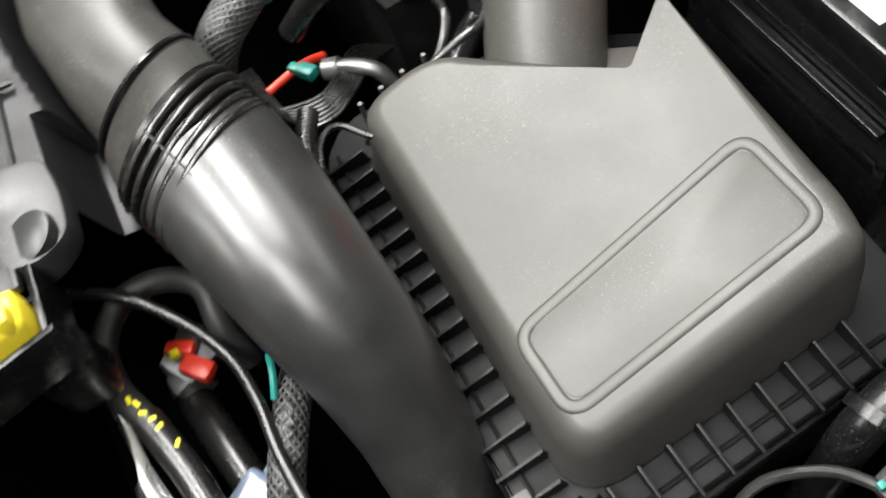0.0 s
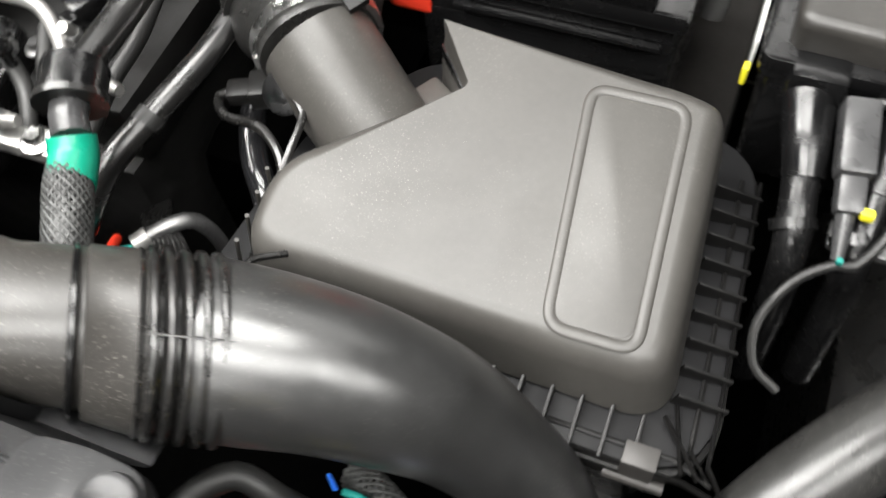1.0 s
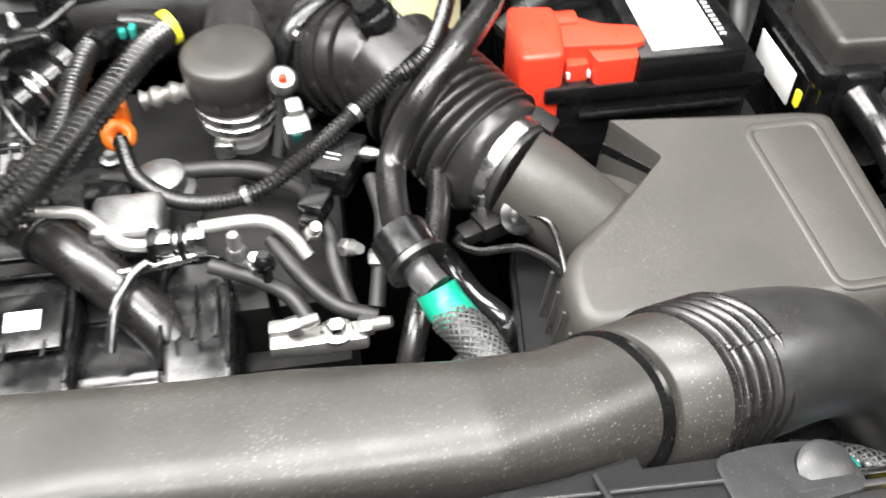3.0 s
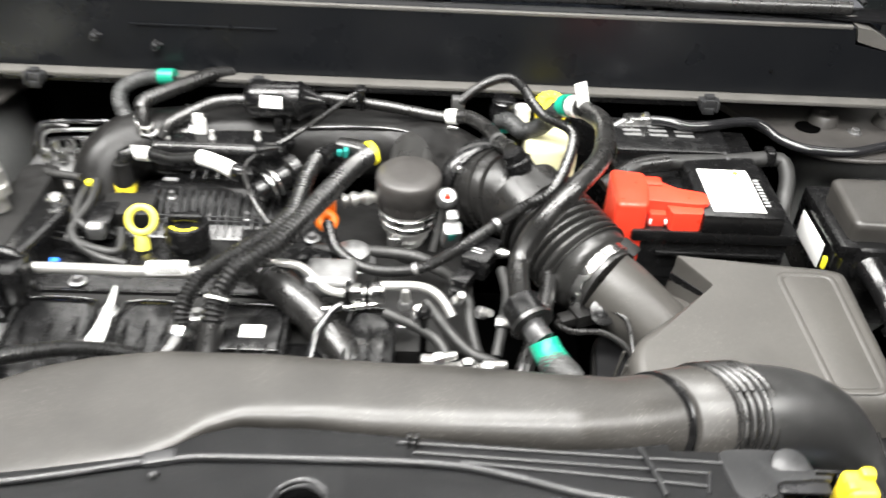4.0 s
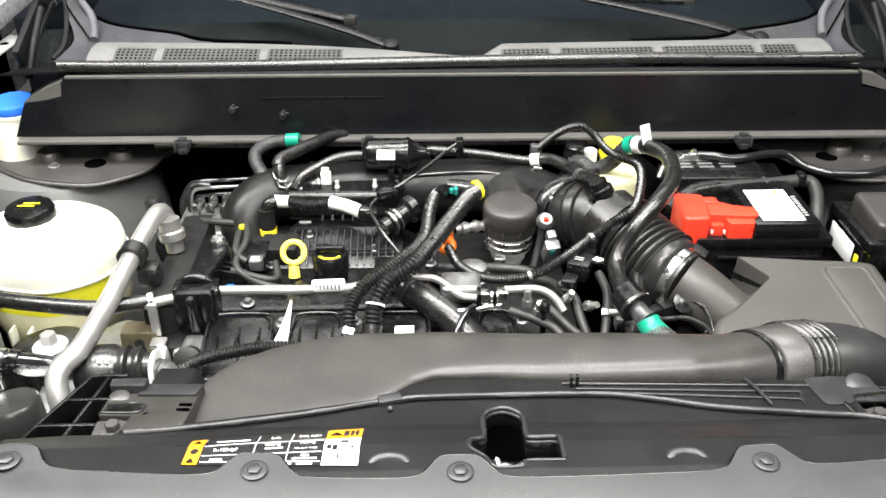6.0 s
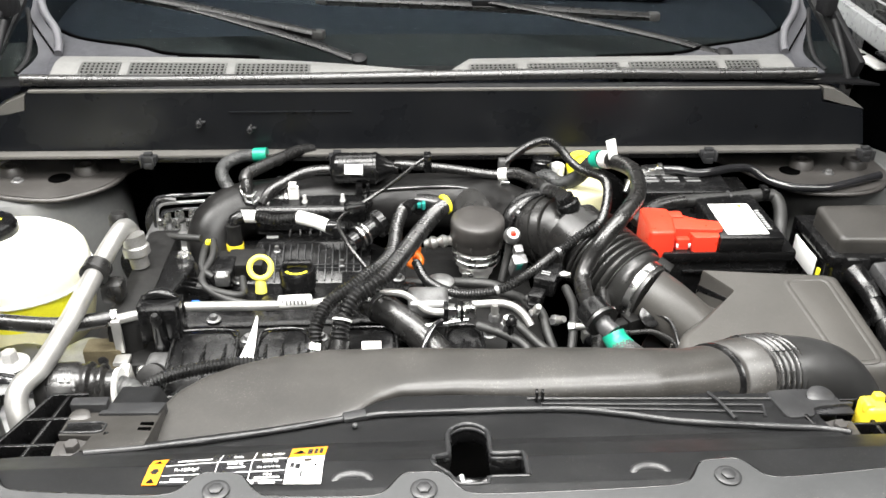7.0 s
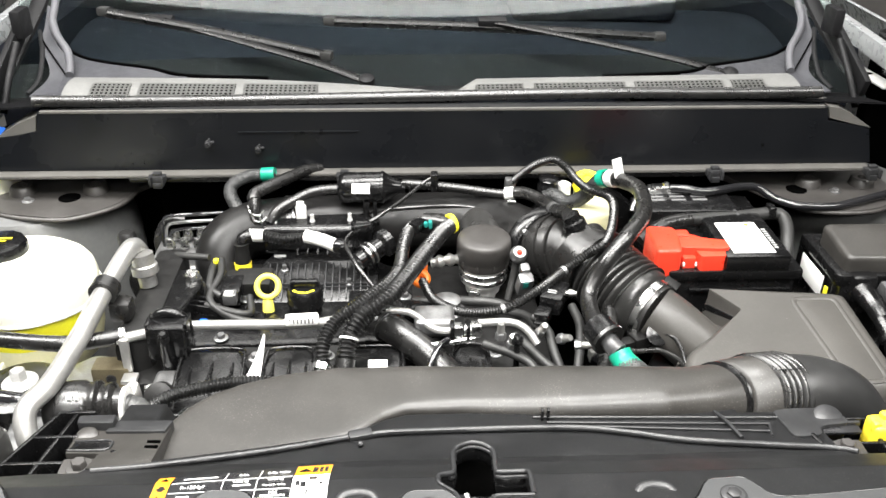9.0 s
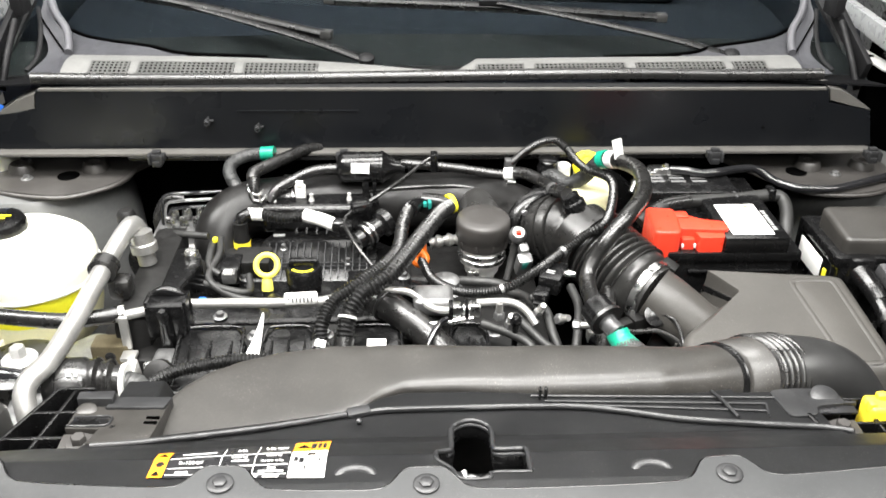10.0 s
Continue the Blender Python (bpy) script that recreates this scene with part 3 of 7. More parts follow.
# crossmember coloured near-black for the shade it lies in
part("crossmember", box((0, -0.10, 0.80), (1.3, 0.06, 0.07), 0.01), "void", car)
for wx in (-0.8, 0.8):
    for wy in (0.25, 2.9):
        wheel = part("wheel", lathe([(0.22, -0.10), (0.34, -0.10), (0.36, -0.07), (0.36, 0.07), (0.34, 0.10), (0.22, 0.10)], (wx * 1.0, wy, 0.36), (1, 0, 0), 36), "rubber", car)
        part("rim", lathe([(0.20, -0.06), (0.21, 0.0), (0.20, 0.06)], (wx * 1.0, wy, 0.36), (1, 0, 0), 30), "steel", wheel)
part("bonnet_landing", box((0, -0.62, 0.62), (1.6, 0.16, 0.62), 0.06, 3), "paint", car)

# ---- wipers ----


def wiper(base, head, blade, label):
    """Arm from its base to the head, with a long blade under the head."""
    w = thing("wiper", base, label, "wiper", "windscreen wipers")
    b, h = Vector(base), Vector(head)
    part("arm", join(sweep([b, b.lerp(h, 0.25) + Vector((0, 0, 0.006)), b.lerp(h, 0.7) + Vector((0, 0, 0.004)), h], 0.0105, 8, 0.02, flat=0.6, r_end=0.008)), "wiperarm", w)
    part("root", lathe([(0.014, -0.012), (0.014, 0.008), (0.008, 0.012)], base, (0, -0.3, 1), 16), "wiper", w)
    d = (Vector(blade[1]) - Vector(blade[0])).normalized()
    part("head", join(box(h, (0.055, 0.018, 0.016), 0.004, 2, (20, 0, math.degrees(math.atan2(d.y, d.x))))), "wiper", w)
    mid = Vector(blade[0]).lerp(Vector(blade[1]), 0.5) + Vector((0, -0.001, 0.004))
    bl = part("blade", sweep([blade[0], mid, blade[1]], 0.0110, 8, 0.02, flat=0.7), "wiperarm", w)
    part("rubber_edge", sweep([Vector(blade[0]) + Vector((0, 0, -0.008)), mid + Vector((0, 0, -0.008)), Vector(blade[1]) + Vector((0, 0, -0.008))], 0.004, 6, 0.03), "rubber", bl)
    for k in (0, 1):
        part("end_cap", box(blade[k], (0.022, 0.022, 0.016), 0.004, turn=(0, 0, math.degrees(math.atan2(d.y, d.x)))), "tape", bl)
    return w


wiper((-0.125, 0.80, 1.098), (-0.515, 0.945, 1.172), ((-0.62, 0.96, 1.185), (-0.2, 0.87, 1.125)), "black wiper arm and blade resting on the windscreen")
wiper((0.535, 0.80, 1.107), (0.113, 0.95, 1.165), ((-0.20, 0.965, 1.165), (0.44, 0.945, 1.137)), "black wiper with a long flat blade on the windscreen")

# ---- radiator cover at the front of the bay ----
COVER_Z = ((-0.36, 1.035), (-0.25, 1.058), (-0.19, 1.06), (-0.15, 1.053), (-0.115, 1.034), (-0.09, 1.018), (-0.03, 1.004), (0.05, 0.985))
BOLTS = (-0.425, -0.215, -0.044, 0.214, 0.425)


def cover_z(x, y):
    return lerp_table(COVER_Z, y) - 0.06 * max(0, abs(x) - 0.40)


def seam_y(x):
    """The joint between apron and cover, which arches back round each bolt."""
    y = -0.203 + 0.13 * x * x
    for b in BOLTS:
        y += 0.027 / (1 + ((x - b) / 0.026) ** 6)
    return y


# front edge of the air duct, up to which the cover reaches
FRONT = ((-0.318, -0.088), (-0.30, -0.085), (-0.20, -0.064), (-0.125, -0.044), (-0.105, -0.032), (-0.085, -0.014), (-0.06, -0.003), (0.0, -0.003), (0.1, -0.012), (0.2, -0.020), (0.25, -0.015), (0.292, -0.007))
radiator_cover = thing("radiator_cover", (0, -0.1, 0.98), "large black moulded plastic radiator cover", "cover")
def in_latch(x, y):
    arch = abs(x - 0.001 - 0.08 * (y + 0.11)) < 0.0172 and -0.150 < y < -0.0785 or (x - 0.0035) ** 2 + (y + 0.0785) ** 2 < 0.0172 ** 2
    bar = -0.0315 < x < 0.0450 and -0.1780 < y < -0.1420 and not (x < -0.014 and y < -0.1600 - (x + 0.0315) * 1.35)
    return arch or bar or (-0.014 < x < 0.010 and -0.186 < y < -0.170)


def under_duct(x, y):
    """How far the cover dips below the air duct."""
    lim = lerp_table(FRONT, x) + 0.006 if x < 0.292 else -0.010
    t = min(max((y - lim) / 0.012, 0), 1) * min(max((x + 0.325) / 0.02, 0), 1)
    return 0.045 * t * t * (3 - 2 * t)


def cover_sheet():
    bm = bmesh.new()
    nx, ny = 460, 138
    xs = [-0.46 + 0.92 * i / nx for i in range(nx + 1)]
    ys = [-0.235 + 0.275 * j / ny for j in range(ny + 1)]
    made = {}

    def vert(i, j):
        if (i, j) not in made:
            made[i, j] = bm.verts.new((xs[i], ys[j], cover_z(xs[i], ys[j]) - under_duct(xs[i], ys[j])))
        return made[i, j]

    for i in range(nx):
        for j in range(ny):
            x, y = (xs[i] + xs[i + 1]) / 2, (ys[j] + ys[j + 1]) / 2
            if in_latch(x, y) or (abs(x) > 0.362 and y > -0.112):
                continue
            bm.faces.new((vert(i, j), vert(i + 1, j), vert(i + 1, j + 1), vert(i, j + 1)))
    bmesh.ops.solidify(bm, geom=bm.faces[:], thickness=0.003)
    return bm


cover = part("cover_plate", cover_sheet(), "cover", radiator_cover, "black moulded cover plate")


def over(x, y, h=0.0):
    return (x, y, cover_z(x, y) + h)


rim = [over(-0.0345, -0.1540), over(-0.0335, -0.1460), over(-0.0240, -0.1410), over(-0.0195, -0.1330), over(-0.0170, -0.0800), over(-0.0105, -0.0660), over(0.0035, -0.0595), over(0.0165, -0.0660),
       over(0.0225, -0.0800), over(0.0185, -0.1330), over(0.0230, -0.1405), over(0.0430, -0.1400), over(0.0470, -0.1470), over(0.0465, -0.1780)]
LATCH_LOW = [over(0.0465, -0.1792), over(0.0140, -0.1795), over(0.0100, -0.1872), over(-0.0140, -0.1872), over(-0.0215, -0.1730), over(-0.0340, -0.1590), over(-0.0345, -0.1540)]
part("latch_rim", sweep(rim, 0.0024, 8, 0.003), "cover", cover)
part("latch_rim", sweep([Vector(p) + Vector((0, -0.002, -0.004)) for p in rim[2:13]], 0.0020, 8, 0.003), "cover", cover)
part("latch_edge", sweep(LATCH_LOW, 0.0018, 8, 0.0025), "cover", cover)
part("latch_well", sweep([Vector(p) + Vector((0, 0, -0.012)) for p in rim], 0.003, 6, 0.004, flat=3.5, up=(0, 0, 1)), "black", cover)
for bx in (-0.104, 0.152):
    part("arched_rib", sweep([over(bx - 0.017, -0.180, -0.006), over(bx - 0.012, -0.173, -0.002), over(bx, -0.170, -0.001), over(bx + 0.012, -0.173, -0.002), over(bx + 0.017, -0.180, -0.006)], 0.0052, 10, 0.004), "cover", cover)

# bead along the back of the cover
bead = [over(-0.352, -0.109, 0.002), over(-0.30, -0.096, 0.003), over(-0.2, -0.073, 0.004), over(-0.120, -0.049, 0.004)]
part("bead", sweep(bead, 0.0028, 8, 0.01), "cover", cover)
bead = [over(-0.098, -0.045, 0.003), over(-0.08, -0.041, 0.004), over(0.0, -0.039, 0.004), over(0.105, -0.040, 0.004), over(0.16, -0.052, 0.004), over(0.215, -0.070, 0.004), over(0.30, -0.084, 0.004), over(0.352, -0.091, 0.003), over(0.372, -0.103, 0.0)]
part("bead", sweep(bead, 0.0031, 8, 0.01), "cover", cover)
part("bead_tab", box(over(-0.108, -0.044, 0.004), (0.024, 0.012, 0.006), 0.002, turn=(0, 0, 14)), "cover", cover)
part("bead_pin", lathe([(0.0028, -0.004), (0.0028, 0.004), (0.0015, 0.005)], over(-0.107, -0.062, 0.002), (0, -0.5, 1), 8), "cover", cover)
# ribs and slots on the part in front of the duct, groove shade as black beads
for (x0, y0), (x1, y1) in (((0.071, -0.012), (0.349, -0.026)), ((0.084, -0.024), (0.313, -0.038)), ((0.121, -0.034), (0.307, -0.053)), ((0.313, -0.037), (0.306, -0.062))):
    line = [over(x0 + (x1 - x0) * k / 4, y0 + (y1 - y0) * k / 4, 0.0035) for k in range(5)]
    part("slot_rib", sweep([Vector(p) + Vector((0, 0, -0.0022)) for p in line], 0.0016, 8, 0.02), "cover", cover)
    part("rib_groove", sweep([Vector(p) + Vector((0, -0.0034, -0.0040)) for p in line], 0.0013, 6, 0.02), "void", cover)
part("slot_brace", sweep([over(0.264, -0.012, 0.004), over(0.268, -0.036, 0.005), over(0.273, -0.066, 0.0025)], 0.0020, 6, 0.01), "cover", cover)
part("pin_pair", join(box((0.080, -0.016, 1.008), (0.003, 0.006, 0.014), 0.001), box((0.086, -0.016, 1.008), (0.003, 0.006, 0.014), 0.001)), "black", cover)
for sx in (-1, 1):
    back = 0.002 if sx < 0 else -0.006
    if sx > 0:
        wing = part("corner_wing", prism(rounded([(sx * 0.326, -0.068), (sx * 0.358, -0.064), (sx * 0.362, -0.046), (sx * 0.396, -0.042), (sx * 0.398, -0.025), (sx * 0.386, back - 0.002), (sx * 0.355, back), (sx * 0.326, back - 0.004)], 0.010), 0.985, 1.006, 0.002, top=lambda x, y: cover_z(x, y) + 0.003), "cover", cover)
        part("round_plug", lathe([(0.015, -0.004), (0.015, 0.002), (0.012, 0.004)], (0.380, -0.027, 1.005), (0, -0.25, 1), 24), "cover", wing)
        # dark strip holds the slot's shade
        part("wing_slot", box((sx * 0.385, -0.047, 1.0045), (0.04, 0.011, 0.003), 0.001), "decal", wing)
        part("wing_slot_edge", box((sx * 0.383, -0.039, 1.006), (0.05, 0.004, 0.006), 0.0015), "cover", wing)
    else:
        wing = part("corner_wing", prism([(-0.396, -0.006), (-0.393, -0.064), (-0.360, -0.066), (-0.362, -0.097), (-0.352, -0.098), (-0.305, -0.085), (-0.304, -0.008)], 0.980, 1.006, 0.0015, top=lambda x, y: cover_z(x, y) + 0.0018), "dusty", cover, "dusty flat end of the cover")
        part("wing_ledge", prism([(-0.366, -0.027), (-0.306, -0.029), (-0.303, -0.006), (-0.362, -0.004)], 0.985, 1.006, 0.0015, top=lambda x, y: cover_z(x, y) + 0.005), "cover", wing)
        part("wing_block", prism([(-0.396, -0.019), (-0.359, -0.020), (-0.361, -0.001), (-0.399, -0.002)], 0.985, 1.012, 0.003, top=lambda x, y: cover_z(x, y) + 0.012), "cover", wing)
        part("round_plug", lathe([(0.011, -0.004), (0.011, 0.002), (0.008, 0.004)], over(-0.384, -0.029, 0.0), (0, -0.2, 1), 24), "dusty", wing)
        # recess shade as a black plate just proud of the wing
        part("wing_slot", prism([(-0.391, -0.058), (-0.357, -0.059), (-0.354, -0.052), (-0.358, -0.044), (-0.390, -0.044)], 0.99, 1.0, 0.0004, top=lambda x, y: cover_z(x, y) + 0.0024), "black", wing)
        part("wing_slot_edge", sweep([over(-0.392, -0.060, 0.0024), over(-0.357, -0.0605, 0.0024), over(-0.3525, -0.052, 0.0024), over(-0.357, -0.0425, 0.0024), over(-0.391, -0.0425, 0.0024)], 0.0014, 8, 0.003), "cover", wing)
        for k in range(2):
            # slots are black pads with the shade in their colour
            part("small_slot", box(over(-0.3125, -0.047 - 0.010 * k, 0.002), (0.013, 0.005, 0.002), 0.0006), "void", wing)
    part("bolt_seat", box((sx * 0.374, -0.082, 1.006), (0.04, 0.03, 0.008), 0.003), "bodydark", cover, "dark metal bolt seat")
    part("corner_bolt", bolt((sx * 0.374, -0.081, 1.011), 0.0075, 0.008), "bodydark", cover)
    part("seat_wall", box((sx * 0.351, -0.08, 1.008), (0.005, 0.038, 0.014), 0.0015, turn=(0, 0, sx * 14)), "black", cover)
    # open egg-crate corner, its outer wall running outwards to the front
    y0, y1, slope, inner = (0.008, -0.112, 0.41, 0.385) if sx < 0 else (-0.030, -0.112, 0.18, 0.392)
    edge = lambda y: 0.4245 - slope * y if sx < 0 else 0.446 - slope * (y + 0.07)
    lean = -sx * math.degrees(math.atan(slope)) * -1
    crate = part("corner_crate", box((sx * edge((y0 + y1) / 2), (y0 + y1) / 2, 0.990), (0.004, y0 - y1 + 0.006, 0.034), 0.001, turn=(0, 0, lean)), "black", cover, "open ribbed corner of the cover")
    part("crate_wall", box((sx * (edge((y0 + y1) / 2) * 0.5 + inner * 0.5), (y0 + y1) / 2, 0.990), (0.004, y0 - y1, 0.032), 0.001, turn=(0, 0, lean * 0.5)), "black", crate)
    for k in range(4 if sx < 0 else 3):
        yk = y0 - 0.002 - (y0 - y1) * k / (3.2 if sx < 0 else 2.2)
        part("crate_bar", box((sx * (inner + edge(yk)) / 2, yk, 0.991), (edge(yk) - inner, 0.004, 0.032), 0.001), "black", crate)

# apron in front, with tabs round the bolts


def apron_pt(u, v):
    x = -0.50 + 1.0 * u
    ys = seam_y(x)
    y = ys + (-0.43 - ys) * v
    z = 1.0625 - 0.06 * max(0, abs(x) - 0.40) - 0.35 * max(0, -0.215 - y) ** 1.25
    return (x, y, max(z, cover_z(x, y) + 0.002 if y > -0.23 else 0))


apron = thing("grille_apron", (0, -0.3, 0.98), "grey plastic apron along the top of the grille", "apron")
part("apron_plate", sheet(apron_pt, 320, 14, 0.003), "apron", apron)
part("apron_edge", sweep([(x, seam_y(x) + 0.001, 1.0605 - 0.06 * max(0, abs(x) - 0.40)) for x in (-0.49 + 0.007 * k for k in range(141))], 0.0016, 6, 0.01), "black", apron)
for bx in BOLTS:
    part("push_pin", join(lathe([(0.0112, 0), (0.0112, 0.0012), (0.0095, 0.0020), (0.0075, 0.0020)], (bx, -0.1965 + 0.12 * bx * bx, 1.0632), (0, 0, 1), 24),
                          lathe([(0.0062, 0.0015), (0.0062, 0.0036), (0.005, 0.0042)], (bx, -0.1965 + 0.12 * bx * bx, 1.0632), (0, 0, 1), 6)), "cover", apron)
part("bumper_lip", sheet(lambda u, v: (-0.75 + 1.5 * u, -0.40 - 0.12 * v + 0.12 * (2 * u - 1) ** 2, 0.995 - 0.25 * v * v), 30, 6), "paint", apron)

# latch seen through the opening
latch = thing("bonnet_latch", (0, -0.16, 1.0), "grey steel bonnet latch below the cover opening", "latch")
part("striker_plate", box((0.0, -0.160, 0.995), (0.05, 0.03, 0.006), 0.002, turn=(15, 0, 8)), "steel", latch)
part("claw", join(sweep([(-0.018, -0.176, 1.034), (-0.008, -0.168, 1.040), (0.002, -0.168, 1.039), (0.012, -0.178, 1.032)], 0.0034, 8, flat=0.6), sweep([(-0.008, -0.169, 1.039), (-0.010, -0.160, 1.041)], 0.0028, 8)), "steel", latch)
part("catch_arm", sweep([(0.006, -0.160, 1.030), (0.020, -0.157, 1.034), (0.034, -0.163, 1.030), (0.040, -0.168, 1.024)], 0.0032, 8, flat=0.6), "rubber", latch)
part("latch_base", box((0.005, -0.145, 0.97), (0.10, 0.09, 0.02), 0.004), "black", latch)

# ---- refrigerant and fan sticker on the cover ----
sticker = thing("service_sticker", (-0.21, -0.12, 1.03), "black and white service sticker with amber warning fields", "sticker")
ST_X0, ST_X1 = -0.2790, -0.1300


def st(u, v, h=0.0):
    """A place on the sticker, which widens to its inner end."""
    x = ST_X0 + (ST_X1 - ST_X0) * u
    low, high = -0.1785 - 0.005 * u, -0.1390 + 0.0325 * u
    y = low + (high - low) * v
    return Vector((x, y, cover_z(x, y) + 0.0012 + h))


def patch(u0, u1, v0, v1, h):
    return sheet(lambda u, v: st(u0 + (u1 - u0) * u, v0 + (v1 - v0) * v, h), 8, 10, 0.0004)


def st_turn(v):
    a, b = st(0.5, v - 0.05), st(0.5, v + 0.05)
    return pose(0, 0, 0, math.degrees(math.atan2(b.z - a.z, b.y - a.y)), 0, 1.5)


part("backing", patch(0, 1, 0, 1, 0), "decal", sticker)
part("amber_field", patch(0.0, 0.085, 0, 1, 0.0004), "amber", sticker)
part("white_field", patch(0.79, 1.0, 0, 0.985, 0.0004), "paper", sticker)
part("amber_field", patch(0.79, 1.0, 0.61, 0.985, 0.0007), "amber", sticker)
for v in (0.60, 0.28, 0.075):
    part("rule", patch(0.095, 0.78, v, v + 0.014, 0.0005), "paper", sticker)
for u in (0.387, 0.583):
    part("rule", patch(u, u + 0.004, 0.0, 0.95, 0.0005), "paper", sticker)


def warning_sign(u, v, s, mat):
    bm = bmesh.new()
    c, m3 = st(u, v, 0.0012), st_turn(v).to_3x3()
    vs = [bm.verts.new(c + m3 @ Vector(p)) for p in ((-s, -s * 0.8, 0), (s, -s * 0.8, 0), (0, s, 0))]
    f = bm.faces.new(vs)
    bmesh.ops.solidify(bm, geom=[f], thickness=0.0003)
    return part("warning_sign", bm, mat, sticker)


warning_sign(0.045, 0.80, 0.0040, "decal")
warning_sign(0.042, 0.12, 0.0036, "decal")
warning_sign(0.845, 0.79, 0.0062, "decal")
for u0, u1, v0, v1 in ((0.02, 0.07, 0.42, 0.47), (0.03, 0.06, 0.36, 0.53), (0.89, 0.92, 0.70, 0.90), (0.93, 0.95, 0.70, 0.90), (0.96, 0.98, 0.70, 0.90), (0.81, 0.835, 0.33, 0.42), (0.84, 0.87, 0.30, 0.40), (0.885, 0.93, 0.45, 0.53), (0.95, 0.965, 0.33, 0.37), (0.875, 0.885, 0.13, 0.24)):
    part("symbol_bar", patch(u0, u1, v0, v1, 0.0009), "rust" if v0 == 0.45 else "decal", sticker)
for words, u, v, s in (("R-1234yf", 0.22, 0.43, 0.0056), ("2.0L", 0.49, 0.79, 0.0050), ("2.0L HEV", 0.69, 0.79, 0.0052), ("0.500 kg", 0.49, 0.50, 0.0040),
                       ("0.500 kg", 0.69, 0.505, 0.0040), ("17.6 oz (1.10 lbs)", 0.685, 0.37, 0.0029), ("POE", 0.69, 0.20, 0.0040)):
    writing(words, st(u, v, 0.0008), s, st_turn(v), "paper", sticker)
for u0, u1, v0, v1 in ((0.15, 0.34, 0.77, 0.81), (0.62, 0.76, 0.13, 0.16), (0.60, 0.62, 0.01, 0.05), (0.65, 0.74, 0.01, 0.05), (0.15, 0.22, 0.10, 0.18), (0.45, 0.55, 0.40, 0.43)):
    part("print_bar", patch(u0, u1, v0, v1, 0.0006), "paper", sticker)

# the cover and all that is fixed to it stand a little higher and further forward
FRONT_SEAT = scaled_about((-0.061, -0.722, 1.602), 0.962)
placed((radiator_cover, apron, latch, sticker), FRONT_SEAT)

# ---- air intake duct: flat mouth, round neck, ribbed sleeve and elbow ----
duct = thing("air_intake_duct", (0.0, 0.05, 0.95), "black plastic air intake duct, dusty on its flat mouth", "air duct")
BACK = ((-0.318, -0.075), (-0.315, -0.045), (-0.307, -0.015), (-0.292, 0.012), (-0.27, 0.033), (-0.24, 0.050), (-0.20, 0.063), (-0.14, 0.073), (-0.05, 0.076), (0.10, 0.069), (0.20, 0.057), (0.25, 0.062), (0.292, 0.077))
TOP = ((-0.35, 1.006), (-0.1, 1.010), (0.05, 1.013), (0.2, 1.024), (0.292, 1.020))
BOTTOM = ((-0.35, 0.988), (-0.14, 0.992), (-0.05, 0.96), (0.06, 0.945), (0.2, 0.952), (0.292, 0.938))
POWER = ((-0.35, 7.0), (-0.16, 7.0), (0.0, 4.6), (0.2, 3.4), (0.26, 2.4), (0.292, 2.0))


def leaning(k):
    """Side, up and axis of the duct's rings, which turn aside and down towards the elbow."""
    yaw, dip = radians(30 * k), radians(24 * k)
    ax = Vector((math.cos(yaw) * math.cos(dip), math.sin(yaw) * math.cos(dip), -math.sin(dip)))
    side = Vector((-math.sin(yaw), math.cos(yaw), 0))
    return side, ax.cross(side), ax


def sleeve_rings(c0, c1, profile, sides=44):
    """A tube of leaning rings; profile: (place 0..1, radius)."""
    bm = bmesh.new()
    side, up, _ = leaning(1)
    rings = []
    for k, r in profile:
        c = Vector(c0).lerp(Vector(c1), k)
        rings.append([bm.verts.new(c + side * (math.cos(a) * r) + up * (math.sin(a) * r)) for a in (2 * math.pi * j / sides for j in range(sides))])
    for a, b in zip(rings, rings[1:]):
        for k in range(sides):
            bm.faces.new((a[k], a[(k + 1) % sides], b[(k + 1) % sides], b[k]))
    bm.faces.new(rings[0][::-1])
    bm.faces.new(rings[-1])
    return bm


def duct_body():
    bm = bmesh.new()
    rings, n = [], 40
    for i in range(120):
        x = -0.318 + 0.610 * i / 119
        yb, yf, zt, zb, p = (lerp_table(t, x) for t in (BACK, FRONT, TOP, BOTTOM, POWER))
        cy, cz, hy, hz = (yb + yf) / 2, (zt + zb) / 2, (yb - yf) / 2, (zt - zb) / 2
        side, up, _ = leaning(min(max((x - 0.12) / 0.17, 0), 1))
        ring = []
        for k in range(n):
            a = 2 * math.pi * k / n
            c, s = math.cos(a), math.sin(a)
            ring.append(bm.verts.new(Vector((x - 0.015 * (x + 0.061), cy - 0.0105, cz + 0.0085)) + side * (hy * math.copysign(abs(c) ** (2 / p), c)) + up * (hz * math.copysign(abs(s) ** (2 / p), s))))
        rings.append(ring)
    for a, b in zip(rings, rings[1:]):
        for k in range(n):
            bm.faces.new((a[k], a[(k + 1) % n], b[(k + 1) % n], b[k]))
    bm.faces.new(rings[0])
    bm.faces.new(rings[-1][::-1])
    return bm


part("mouth", duct_body(), "dusty", duct, "flat dusty mouth running into a round neck")
RIB0, RIB1 = Vector((0.3165, 0.0255, 0.9905)), Vector((0.3545, 0.0375, 0.9835))
AX = [Vector(p) for p in ((0.3165, 0.0255, 0.9905), (0.3545, 0.0375, 0.9835), (0.400, 0.046, 0.978), (0.4352, 0.0521, 0.963), (0.464, 0.058, 0.936), (0.4898, 0.0593, 0.900), (0.516, 0.057, 0.862), (0.537, 0.055, 0.790))]
